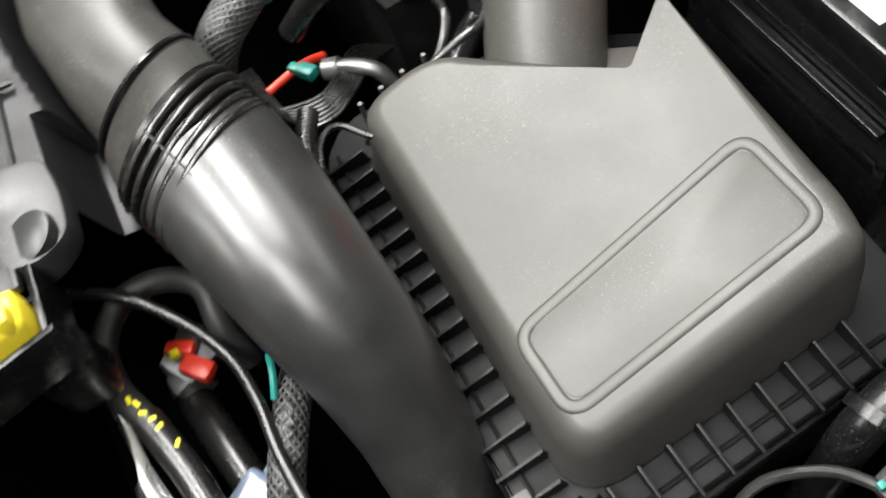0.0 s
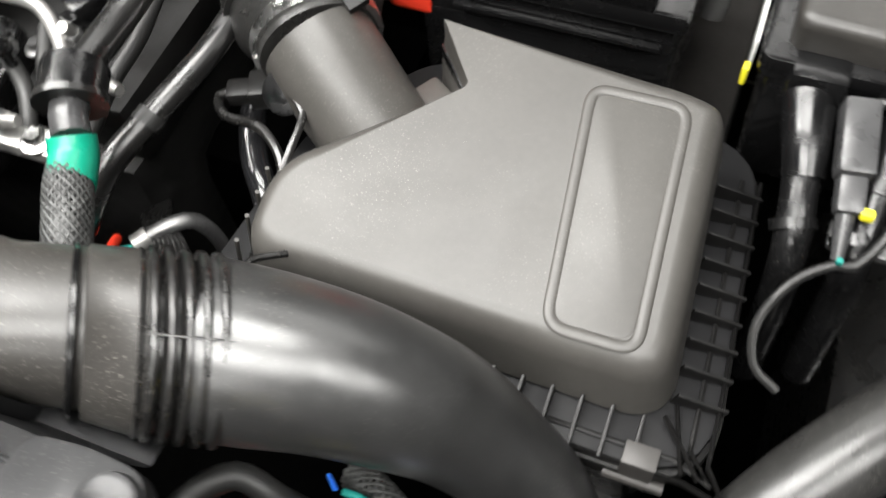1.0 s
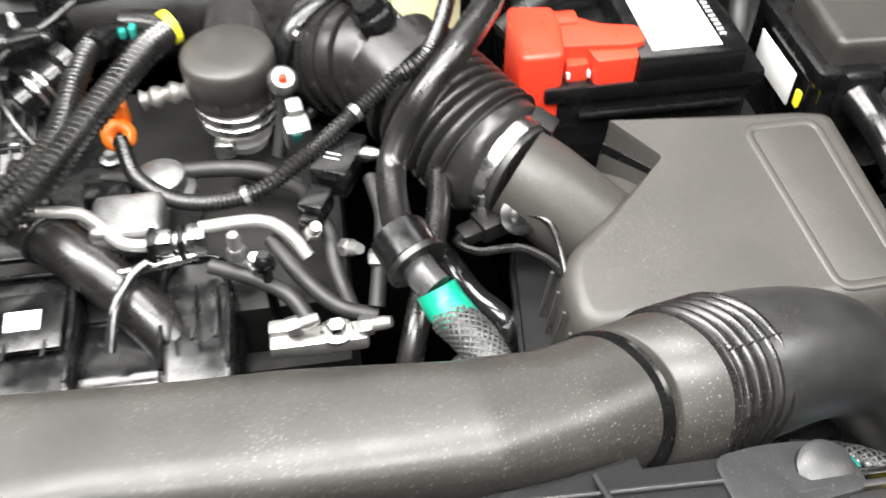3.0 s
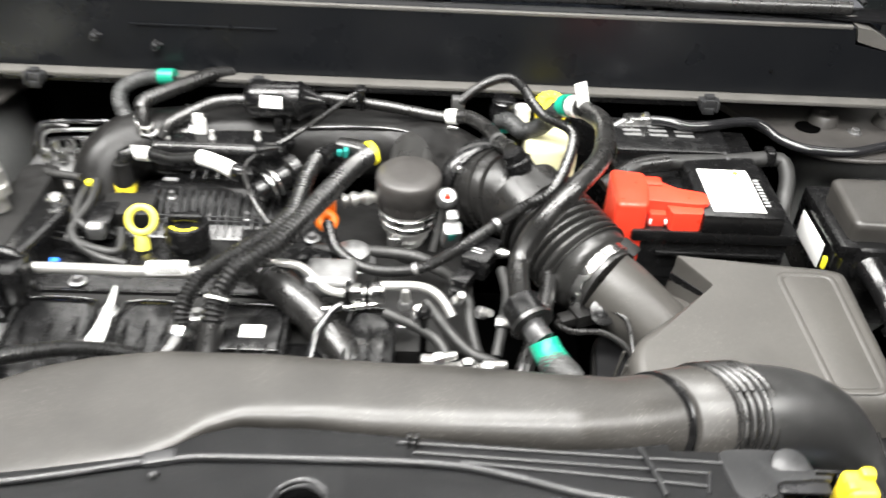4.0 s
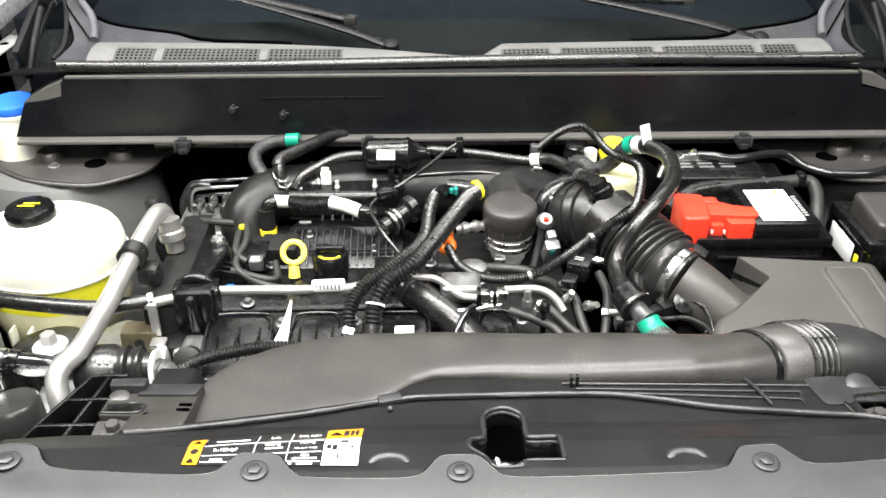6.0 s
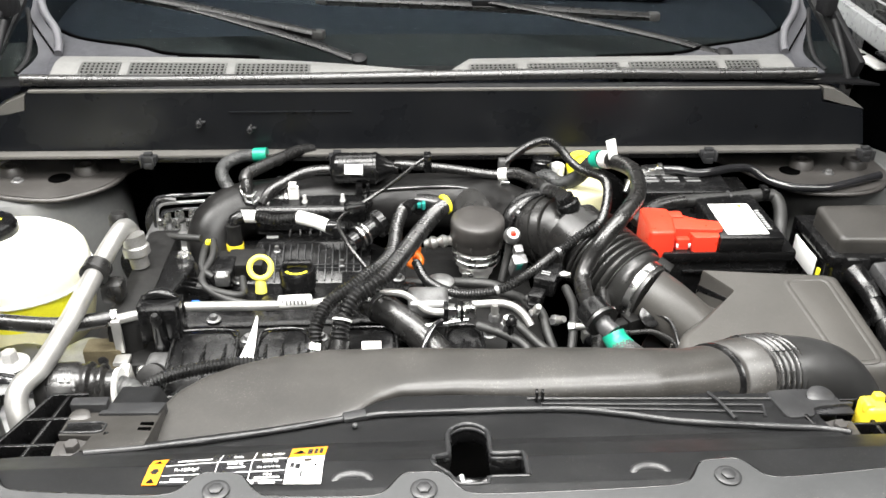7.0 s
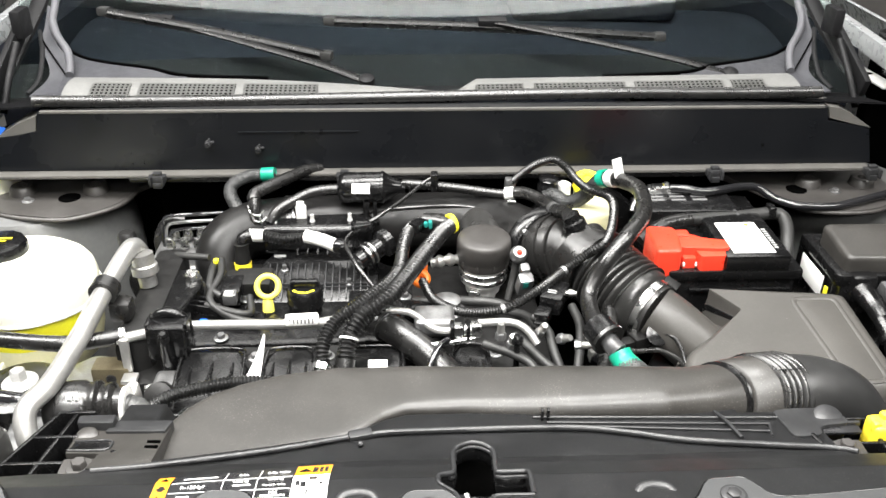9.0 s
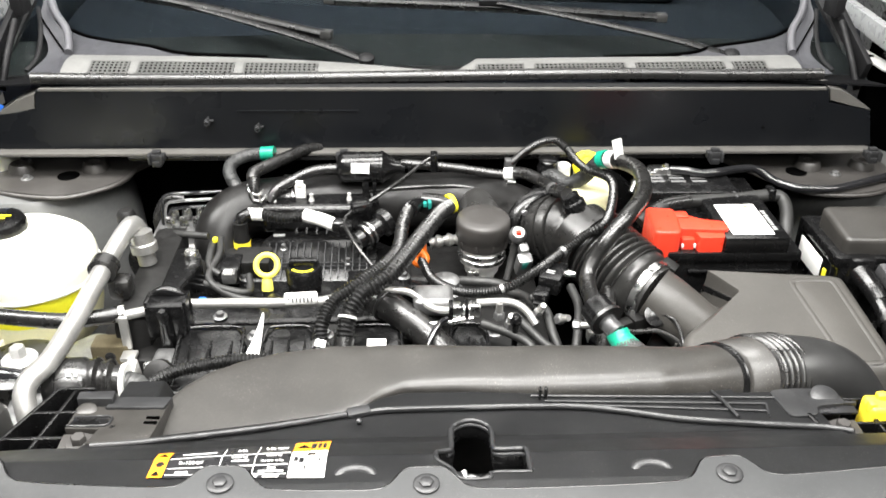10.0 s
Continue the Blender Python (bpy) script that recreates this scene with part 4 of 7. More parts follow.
part("neck_ridge", sleeve_rings((0.2760, 0.0195, 0.9890), (0.2800, 0.0205, 0.9890), [(0, 0.0425), (0.2, 0.0448), (0.8, 0.0448), (1, 0.0425)]), "black", duct)
part("collar", sleeve_rings((0.2840, 0.0215, 0.9890), RIB0, [(0, 0.0435), (0.04, 0.0448), (0.9, 0.0465), (1, 0.0465)]), "dusty", duct)
profile = [(-0.10, 0.0455), (-0.08, 0.0478)]
for k in range(5):
    profile += [((k + u) / 5, 0.0430 + 0.0062 * h) for u, h in ((0.02, 0.5), (0.10, 0.9), (0.22, 1.0), (0.42, 1.0), (0.56, 0.9), (0.64, 0.5), (0.72, 0.05), (0.86, 0.0))]
profile += [(1.0, 0.045), (1.08, 0.0455)]
sleeve = part("ribbed_sleeve", sleeve_rings(RIB0, RIB1, profile), "rubber", duct, "sleeve with five round ribs", smooth=60)
side, up, _ = leaning(1)
lug = (up * 0.93 - side * 0.36) * 0.0488
part("sleeve_seam", sweep([RIB0 + lug, RIB1 + lug * 0.99], 0.0008, 6, 0.01), "rubber", sleeve)
part("elbow", sweep([RIB0.lerp(RIB1, 0.8)] + AX[1:], 0.0470, 44, 0.004, shape=lambda u: lerp_table(((0, 0.99), (0.10, 0.955), (0.19, 0.90), (0.32, 0.83), (0.46, 0.76), (0.61, 0.69), (0.77, 0.64), (1, 0.60)), u)), "duct", duct, "smooth curved elbow with scuffs")
part("mould_seam", sweep([AX[1] + lug * 0.985, AX[2] + Vector((0.010, -0.010, 0.0385)), AX[3] + Vector((0.015, -0.006, 0.0355)), AX[4] + Vector((0.020, 0.000, 0.0275)), AX[5] + Vector((0.025, 0.004, 0.0175))], 0.0009, 6, 0.01), "duct", duct)
for k in range(14):
    a = AX[2].lerp(AX[3], random.random())
    s = random.uniform(0.004, 0.012)
    w = math.radians(random.uniform(35, 65))
    c = a + Vector((0.006, -math.sin(w) * 0.0395, math.cos(w) * 0.0395))
    part("scuff", box(c, (s, 0.0012, 0.0006), 0, turn=(math.degrees(w), random.uniform(-25, 25), random.uniform(-20, 40))), "greyprint", duct)

# ---- air filter box ----
airbox = thing("air_filter_box", (0.44, 0.21, 0.75), "dark grey plastic air filter box with a clipped lid", "air filter box")
LID = ((0.296, 0.121), (0.571, 0.119), (0.559, 0.298), (0.53, 0.305), (0.365, 0.309), (0.399, 0.2655), (0.294, 0.186))
LID_ROUND = (0.027, 0.027, 0.027, 0.027, 0.004, 0.003, 0.027)
SHARP = (Vector((0.365, 0.309)), Vector((0.399, 0.2655)))


def lid_z(x, y):
    return 0.9255 + 0.172 * (y - 0.132)


def lid_body():
    """Rounded lid: side walls that lean in, and a soft shoulder."""
    ring = rounded(LID, LID_ROUND, 8)
    cx, cy = 0.44, 0.21
    bm = bmesh.new()
    loops = []
    for inset, drop in ((-0.006, None), (-0.003, 0.034), (0.0, 0.016), (0.0022, 0.0085), (0.0065, 0.0030), (0.0110, 0.0006), (0.0140, 0.0), (0.0152, 0.0)):
        loop = []
        n = len(ring)
        for i, (x, y) in enumerate(ring):
            a, b = Vector(ring[i - 1]), Vector(ring[(i + 1) % n])
            t = (b - a).normalized()
            nx, ny = -t.y, t.x
            near = min(1.0, min((Vector((x, y)) - q).length for q in SHARP) * 22) if inset > 0 else 1.0
            px, py = x + nx * inset * near, y + ny * inset * near
            loop.append(bm.verts.new((px, py, 0.878 if drop is None else lid_z(px, py) - drop)))
        loops.append(loop)
    for a, b in zip(loops, loops[1:]):
        for k in range(len(a)):
            bm.faces.new((a[k], a[(k + 1) % len(a)], b[(k + 1) % len(a)], b[k]))
    bm.faces.new(loops[-1])
    bm.faces.new(loops[0][::-1])
    return bm


lid = part("lid", lid_body(), "lid", airbox, "grained lid with a raised rounded field")
INSET = ((0.495, 0.131), (0.547, 0.132), (0.5355, 0.286), (0.4755, 0.285))
inset_ring = rounded(INSET, 0.012, 4)
dense = []
for k, (x, y) in enumerate(inset_ring):
    x2, y2 = inset_ring[(k + 1) % len(inset_ring)]
    n = max(1, int(math.hypot(x2 - x, y2 - y) / 0.005))
    dense += [(x + (x2 - x) * j / n, y + (y2 - y) * j / n) for j in range(n)]
ring3 = [(x, y, lid_z(x, y) - 0.0002) for x, y in dense]
part("field_bead", sweep(ring3 + ring3[:2], 0.0038, 12, 0.002, flat=0.38), "lid", lid)
shrunk = [(0.5130 + (x - 0.5130) * 0.90, 0.212 + (y - 0.212) * 0.955) for x, y in inset_ring]
part("field", prism(shrunk, 0.92, 0.93, 0.001, top=lambda x, y: lid_z(x, y) + 0.0006), "lid", lid)


def grown(ring, d):
    out = []
    n = len(ring)
    for i, (x, y) in enumerate(ring):
        t = (Vector(ring[(i + 1) % n]) - Vector(ring[i - 1])).normalized()
        out.append((x + t.y * d, y - t.x * d))
    return out


FL = rounded([LID[0], LID[1], (0.559, 0.300), (0.36, 0.310), (0.31, 0.24)], 0.01)
part("lid_flange", prism(grown(FL, 0.033), 0.868, 0.875, 0.002), "wiper", airbox)
part("flange_edge", prism(grown(FL, 0.037), 0.852, 0.868, 0.003), "mattblack", airbox)
part("lower_box", prism(grown(FL, 0.012), 0.70, 0.856, 0.006), "black", airbox)
part("box_foot", box((0.44, 0.21, 0.60), (0.2, 0.15, 0.2), 0.01), "black", airbox)


def flange_rib(p, q, k):
    d = Vector(q) - Vector(p)
    c = Vector(p) + d * k
    out = Vector((d.y, -d.x)).normalized()
    a = math.degrees(math.atan2(out.y, out.x))
    m = c + out * 0.0205
    return part("flange_rib", box((m.x, m.y, 0.8785), (0.031, 0.0022, 0.014), 0.0007, turn=(0, 13, a)), "mattblack", airbox)


for k in range(15):
    flange_rib(LID[0], LID[1], (k + 0.5) / 15)
for k in range(9):
    flange_rib(LID[1], LID[2], (k + 0.6) / 9.4)
part("flange_wall", sweep([(0.29, 0.0865, 0.8765), (0.592, 0.0845, 0.8765), (0.6035, 0.098, 0.8765), (0.594, 0.30, 0.8765)], 0.0014, 6, 0.01, flat=3.2), "mattblack", airbox)
part("flange_step", sweep([(0.29, 0.098, 0.8765), (0.584, 0.096, 0.8765), (0.592, 0.104, 0.8765), (0.582, 0.30, 0.8765)], 0.0016, 6, 0.01), "mattblack", airbox)
for p, q in (((0.573, 0.117, 0.884), (0.600, 0.088, 0.878)), ((0.578, 0.126, 0.884), (0.590, 0.088, 0.878))):
    part("corner_rib", sweep([p, q], 0.0013, 6, 0.01, flat=2.5), "mattblack", airbox)
for k in range(4):
    part("side_rib", sweep([(0.2925 - 0.003 * k * 0.2, 0.128 + 0.017 * k, 0.915 + 0.003 * k), (0.284, 0.127 + 0.017 * k, 0.872)], 0.0016, 6, 0.01), "lid", airbox)
clip = part("spring_clip", join(box((0.566, 0.085, 0.872), (0.02, 0.006, 0.03), 0.002), box((0.566, 0.088, 0.888), (0.02, 0.014, 0.003), 0.001),
                                lathe([(0.004, -0.018), (0.004, 0.018)], (0.566, 0.083, 0.858), (1, 0, 0), 10)), "bodydark", airbox, "dull steel spring clip")
# outlet neck towards the engine
NECK = [(0.356, 0.232, 0.890), (0.328, 0.248, 0.910), (0.300, 0.266, 0.928), (0.283, 0.278, 0.936)]
part("outlet_neck", sweep(NECK, 0.039, 28, 0.006, r_end=0.0405), "lid", airbox)
part("neck_block", box((0.371, 0.268, 0.885), (0.05, 0.04, 0.05), 0.004, turn=(0, 0, -33)), "lid", airbox)
# shadow inside the notch, put into a black wall
part("notch_wall", box((0.381, 0.290, 0.905), (0.006, 0.05, 0.055), 0.002, turn=(0, 0, 40)), "black", airbox)
sensor = thing("airflow_sensor", (0.27, 0.235, 0.92), "black airflow sensor plugged into the filter box neck", "sensor")
part("sensor_body", join(box((0.268, 0.250, 0.916), (0.052, 0.024, 0.018), 0.004, turn=(0, 0, 23)), box((0.240, 0.238, 0.915), (0.024, 0.017, 0.013), 0.004, turn=(0, 0, 23)), box((0.276, 0.244, 0.926), (0.030, 0.005, 0.004), 0.001, turn=(0, 0, 23))), "mattblack", sensor)
part("round_plug", join(lathe([(0.012, -0.003), (0.0158, -0.002), (0.0158, 0.002), (0.012, 0.003)], (0.277, 0.236, 0.930), (0.1, -0.7, 0.7), 20), lathe([(0.012, -0.006), (0.012, 0.003), (0.006, 0.005)], (0.277, 0.237, 0.929), (0.1, -0.7, 0.7), 18)), "black", sensor)
part("plug_wire", sweep([(0.285, 0.232, 0.934), (0.298, 0.222, 0.932), (0.301, 0.195, 0.928), (0.300, 0.165, 0.915), (0.297, 0.14, 0.885)], 0.0028, 8), "rubber", sensor)
part("sensor_screw", bolt((0.252, 0.259, 0.925), 0.005, 0.004), "bright", sensor)
part("sensor_wire", sweep([(0.236, 0.237, 0.915), (0.226, 0.228, 0.917), (0.240, 0.212, 0.920), (0.275, 0.205, 0.925), (0.300, 0.18, 0.918), (0.299, 0.14, 0.9), (0.29, 0.12, 0.87)], 0.0035, 8), "rubber", sensor)

# corrugated hose from the filter box to the throttle pipe
hose = thing("corrugated_intake_hose", (0.22, 0.34, 0.93), "black corrugated rubber intake hose with a bright clamp", "intake hose")
HOSE = [(0.286, 0.276, 0.935), (0.272, 0.291, 0.938), (0.254, 0.316, 0.944), (0.232, 0.350, 0.953), (0.207, 0.385, 0.963), (0.196, 0.402, 0.968)]
part("smooth_cuff", sweep([HOSE[0], HOSE[1], (0.262, 0.305, 0.941)], 0.0535, 40, 0.0025, shape=lambda u: lerp_table(((0, 0.80), (0.40, 0.81), (0.52, 0.93), (0.62, 0.985), (0.95, 1.0), (1, 0.97)), u)), "hoserubber", hose)
part("bellows", sweep([(0.263, 0.3035, 0.9405), (0.254, 0.316, 0.944), (0.232, 0.350, 0.953), (0.2225, 0.3635, 0.957)], 0.0578, 44, 0.0018, ribs=0.0100, depth=0.0085, crest=2.2, r_end=0.0565), "hoserubber", hose, "bellows with seven ribs")
part("plain_end", sweep([(0.2235, 0.362, 0.9565), (0.207, 0.385, 0.963), (0.196, 0.402, 0.968)], 0.0515, 40, 0.004, r_end=0.0500), "throttle", hose)
part("end_flange", lathe([(0.050, 0), (0.0585, 0), (0.0585, 0.006), (0.053, 0.008)], (0.2195, 0.3675, 0.958), (-0.57, 0.80, 0.17), 40), "throttle", hose)
part("flange_bolt", bolt((0.183, 0.372, 0.999), 0.0045, 0.005, (0.3, -0.6, 0.7)), "steel", hose)
part("hose_clamp", sweep([(0.284, 0.279, 0.9355), (0.276, 0.2885, 0.937)], 0.0465, 32, 0.004), "bright", hose, "bright worm-drive clamp")
part("clamp_screw", join(box((0.252, 0.256, 0.925), (0.012, 0.012, 0.016), 0.003), lathe([(0.0055, 0), (0.0055, 0.008)], (0.251, 0.254, 0.933), (0, 0, 1), 6)), "bright", hose)
part("clamp_tail", box((0.307, 0.296, 0.972), (0.022, 0.016, 0.008), 0.002, turn=(10, 20, -35)), "darkmetal", hose)

# ---- battery ----
battery = thing("battery", (0.42, 0.47, 0.78), "black car battery with a white label", "battery")
part("case", box((0.42, 0.478, 0.86), (0.186, 0.245, 0.17), 0.006), "black", battery)
part("top_flange", box((0.421, 0.476, 0.951), (0.198, 0.252, 0.016), 0.004), "black", battery)
part("grip_strip", box((0.43, 0.3515, 0.927), (0.15, 0.006, 0.004), 0.001), "black", battery)
part("top_step", box((0.450, 0.42, 0.970), (0.095, 0.140, 0.026), 0.004), "black", battery)
part("rear_top", box((0.40, 0.55, 0.968), (0.15, 0.09, 0.022), 0.004), "black", battery)
part("front_wall", box((0.42, 0.357, 0.90), (0.17, 0.004, 0.03), 0.001), "black", battery)
lab = part("label", box((0.4465, 0.407, 0.9835), (0.062, 0.094, 0.0012), 0.0003), "paper", battery, "plain white label with small print")
part("label_sign", box((0.462, 0.446, 0.9844), (0.007, 0.007, 0.0005), 0, turn=(0, 0, 45)), "sun", lab)
for k in range(9):
    part("print_bar", box((0.4835, 0.375 + 0.007 * k, 0.9838), (0.006, 0.0035, 0.0006), 0), "greyprint", battery)
for k in range(3):
    for j in range(3):
        part("print_bar", box((0.352 + 0.035 * k, 0.545 + 0.012 * j, 0.9795), (0.024, 0.006, 0.0006), 0), "ink", battery)

redcap = thing("terminal_cover", (0.35, 0.39, 0.955), "red plastic cover over the positive battery terminal", "terminal cover")
part("tall_cap", join(prism(rounded([(0.300, 0.354), (0.338, 0.354), (0.345, 0.40), (0.345, 0.428), (0.303, 0.434)], 0.008), 0.905, 0.992, 0.006, 3),), "red", redcap)
part("low_cap", join(prism(rounded([(0.338, 0.372), (0.40, 0.366), (0.413, 0.37), (0.412, 0.392), (0.38, 0.40), (0.36, 0.415), (0.338, 0.42)], 0.006), 0.955, 0.988, 0.005, 3),
                     box((0.352, 0.412, 0.985), (0.022, 0.02, 0.012), 0.004)), "red", redcap)
part("front_drop", prism(rounded([(0.366, 0.3525), (0.402, 0.353), (0.405, 0.372), (0.362, 0.372)], 0.004), 0.948, 0.983, 0.005, 3), "red", redcap)
part("hinge_gap", box((0.352, 0.366, 0.966), (0.02, 0.012, 0.02), 0.003), "red", redcap)
for hx in (0.3435, 0.3615):
    part("latch_tooth", box((hx, 0.360, 0.966), (0.003, 0.005, 0.006), 0.001), "paper", redcap)

hold = thing("battery_cable_cover", (0.42, 0.49, 0.99), "taped battery cable running across the battery", "cable")
part("cable", sweep([(0.300, 0.440, 0.962), (0.3313, 0.455, 0.9760), (0.3619, 0.472, 0.9790), (0.4056, 0.482, 0.9760), (0.4628, 0.490, 0.9745), (0.5252, 0.500, 0.9756), (0.5415, 0.495, 0.9719), (0.5414, 0.470, 0.9617), (0.532, 0.440, 0.9429), (0.53, 0.42, 0.90)], 0.0102, 12), "tape", hold)
part("cable_clip", box((0.522, 0.499, 0.980), (0.012, 0.022, 0.020), 0.003), "black", hold)
part("cable_sleeve", sweep([(0.322, 0.451, 0.9725), (0.345, 0.464, 0.978), (0.385, 0.478, 0.978)], 0.0114, 12), "rubber", hold)
part("cable_tie", box((0.4628, 0.490, 0.9745), (0.005, 0.021, 0.0195), 0.002), "greyplug", hold)
neg = thing("ground_cable", (0.5, 0.56, 0.98), "glossy black ground cable from the negative terminal", "cable")
part("cable", sweep([(0.3806, 0.575, 0.9860), (0.4047, 0.565, 0.9890), (0.4281, 0.560, 0.9860), (0.4587, 0.565, 0.9860), (0.5046, 0.590, 0.9801), (0.5385, 0.600, 0.9731), (0.5671, 0.585, 0.959), (0.5992, 0.565, 0.9560), (0.6545, 0.560, 0.9560), (0.7021, 0.575, 0.9570), (0.7677, 0.600, 0.9590)], 0.0070, 12), "gloss", neg)
part("terminal_clamp", join(box((0.366, 0.578, 0.984), (0.030, 0.020, 0.012), 0.003), box((0.350, 0.577, 0.982), (0.010, 0.028, 0.010), 0.002), bolt((0.372, 0.575, 0.990), 0.005, 0.006)), "bright", neg)
part("terminal_lug", sweep([(0.345, 0.577, 0.982), (0.325, 0.568, 0.972), (0.315, 0.555, 0.955)], 0.005, 8), "steel", neg)

# ---- fuse box ----
fuse = thing("fuse_box", (0.66, 0.42, 0.86), "dark grey fuse box with a dusty lid", "fuse box")
part("case", box((0.664, 0.415, 0.89), (0.178, 0.15, 0.11), 0.006), "black", fuse)
FB = rounded([(0.582, 0.352), (0.70, 0.348), (0.70, 0.446), (0.582, 0.446)], 0.012)
part("lid", prism(FB, 0.945, 0.985, 0.010, 3, top=lambda x, y: 0.982 + 0.08 * (y - 0.40)), "dusty", fuse, "smooth dusty lid")
part("lid_skirt", prism(rounded([(0.568, 0.340), (0.757, 0.337), (0.757, 0.47), (0.568, 0.47)], 0.01), 0.935, 0.953, 0.003), "black", fuse)
part("side_lid", prism(rounded([(0.708, 0.352), (0.752, 0.352), (0.752, 0.446), (0.708, 0.446)], 0.008), 0.945, 0.978, 0.006), "dusty", fuse)
for k in range(2):
    part("cable_port", box((0.606 + 0.056 * k, 0.342, 0.935), (0.042, 0.03, 0.04), 0.006, taper=0.85), "black", fuse)
part("lid_catch", box((0.64, 0.459, 0.968), (0.03, 0.014, 0.012), 0.003), "black", fuse)
part("side_label", box((0.5645, 0.41, 0.915), (0.002, 0.075, 0.035), 0.0005), "paper", fuse)
part("yellow_tag", box((0.5625, 0.356, 0.918), (0.004, 0.008, 0.016), 0.0015), "sun", fuse)
for k, (x0, x1, ye) in enumerate(((0.604, 0.618, 0.235), (0.664, 0.655, 0.245))):
    lead = thing("fuse_box_lead", (x0, 0.3, 0.9), "thick black cable lead out of the fuse box", "cable", "fuse box leads")
    part("boot", sweep([(x0, 0.335, 0.932), (x0 + (x1 - x0) * 0.4, 0.305, 0.925), (x0 + (x1 - x0) * 0.7, 0.285, 0.915)], 0.018, 14, r_end=0.013), "black", lead)
    part("lead", sweep([(x0 + (x1 - x0) * 0.6, 0.29, 0.917), (x1, 0.25, 0.895), (x1 + 0.004, ye, 0.85), (x1 + 0.006, ye - 0.012, 0.76)], 0.0118, 12), "black", lead)
    part("tie", sweep([(x1 - 0.003, 0.262, 0.902), (x1 - 0.001, 0.256, 0.899)], 0.015, 12, 0.003), "black", lead)
plug = thing("grey_plug", (0.635, 0.29, 0.93), "grey connector plug with white wires", "plug")
part("plug_body", join(box((0.636, 0.305, 0.938), (0.022, 0.05, 0.02), 0.004, turn=(15, 0, 8)), box((0.640, 0.275, 0.926), (0.017, 0.03, 0.016), 0.004, turn=(20, 0, 8))), "greyplug", plug)
part("plug_tail", sweep([(0.641, 0.262, 0.92), (0.644, 0.238, 0.906)], 0.006, 10, r_end=0.004), "greyplug", plug)
part("wire", sweep([(0.632, 0.325, 0.945), (0.65, 0.326, 0.95), (0.668, 0.30, 0.94), (0.668, 0.26, 0.92), (0.655, 0.238, 0.905), (0.644, 0.236, 0.904), (0.625, 0.225, 0.89), (0.612, 0.20, 0.875), (0.617, 0.178, 0.86), (0.635, 0.17, 0.85)], 0.0032, 8), "tape", plug)
part("marker", box((0.652, 0.262, 0.925), (0.008, 0.006, 0.006), 0.001), "sun", plug)
part("marker", box((0.645, 0.236, 0.909), (0.004, 0.004, 0.004), 0.001), "teal", plug)

# headlamp and its corner at the end of the radiator support
lamp = thing("headlamp_housing", (0.70, 0.02, 0.85), "satin black headlamp housing at the corner of the bay", "headlamp")
part("brow", sweep([(0.60, 0.02, 0.83), (0.655, 0.105, 0.868), (0.72, 0.18, 0.885), (0.80, 0.25, 0.89)], 0.026, 20, 0.01), "hoserubber", lamp)
part("shell", box((0.74, 0.03, 0.82), (0.20, 0.20, 0.10), 0.03, 4, (0, 0, 42)), "gloss", lamp)
part("bulb_cap", lathe([(0.022, 0), (0.022, 0.02), (0.015, 0.026)], (0.665, 0.06, 0.86), (0.2, 0.1, 1), 20), "rubber", lamp)
part("lamp_wire", sweep([(0.655, 0.085, 0.90), (0.642, 0.065, 0.905), (0.645, 0.04, 0.9), (0.665, 0.03, 0.885), (0.68, 0.045, 0.87)], 0.006, 8), "rubber", lamp)
part("lamp_wire", sweep([(0.67, 0.05, 0.885), (0.675, 0.04, 0.892), (0.68, 0.02, 0.88)], 0.003, 8), "white", lamp)
part("support", box((0.70, 0.27, 0.885), (0.12, 0.02, 0.006), 0.002), "steel", lamp)
# ---- engine ----
engine = thing("engine", (-0.1, 0.35, 0.5), "transverse petrol engine with black plastic covers and bare metal", "engine")
part("block", box((-0.12, 0.36, 0.66), (0.52, 0.34, 0.34), 0.02), "darkmetal", engine)
part("head", box((-0.14, 0.36, 0.85), (0.56, 0.30, 0.07), 0.01), "darkmetal", engine)
# gearbox colour holds the shade of the gap it sits in
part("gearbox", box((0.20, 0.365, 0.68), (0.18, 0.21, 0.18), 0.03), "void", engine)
part("timing_cover", box((-0.425, 0.37, 0.80), (0.05, 0.26, 0.26), 0.015), "darkmetal", engine)
# rocker cover with its ribbed plate
rocker = part("rocker_cover", prism(rounded([(-0.43, 0.285), (-0.05, 0.29), (-0.05, 0.47), (-0.12, 0.53), (-0.31, 0.53), (-0.38, 0.50), (-0.43, 0.44)], 0.015), 0.86, 0.890, 0.006), "black", engine, "black plastic rocker cover")
def plate_top(x, y):
    """Ridge across the plate, sloping down to the front and a little to the back."""
    return 0.918 - 0.37 * max(0, 0.47 - y) - 0.13 * max(0, y - 0.47)


part("ribbed_plate", join(prism([(-0.292, 0.393), (-0.104, 0.393), (-0.104, 0.470), (-0.279, 0.470), (-0.292, 0.440)], 0.872, 0.915, 0.0016, 2, top=plate_top),
                          prism([(-0.279, 0.4705), (-0.104, 0.4705), (-0.112, 0.505), (-0.268, 0.505)], 0.872, 0.915, 0.0016, 2, top=plate_top)), "black", rocker, "sloping ribbed plate on the rocker cover")
for k in range(15):
    part("cover_fin", box((-0.2695 + 0.0108 * k, 0.430, plate_top(0, 0.430) + 0.0012), (0.0017, 0.070, 0.0055), 0.0006, turn=(20.3, 0, 0)), "cover", rocker)
for by in (0.4165, 0.4225):
    part("fin_rail", box((-0.198, by, plate_top(0, by) + 0.0022), (0.170, 0.0018, 0.006), 0.0006), "cover", rocker)
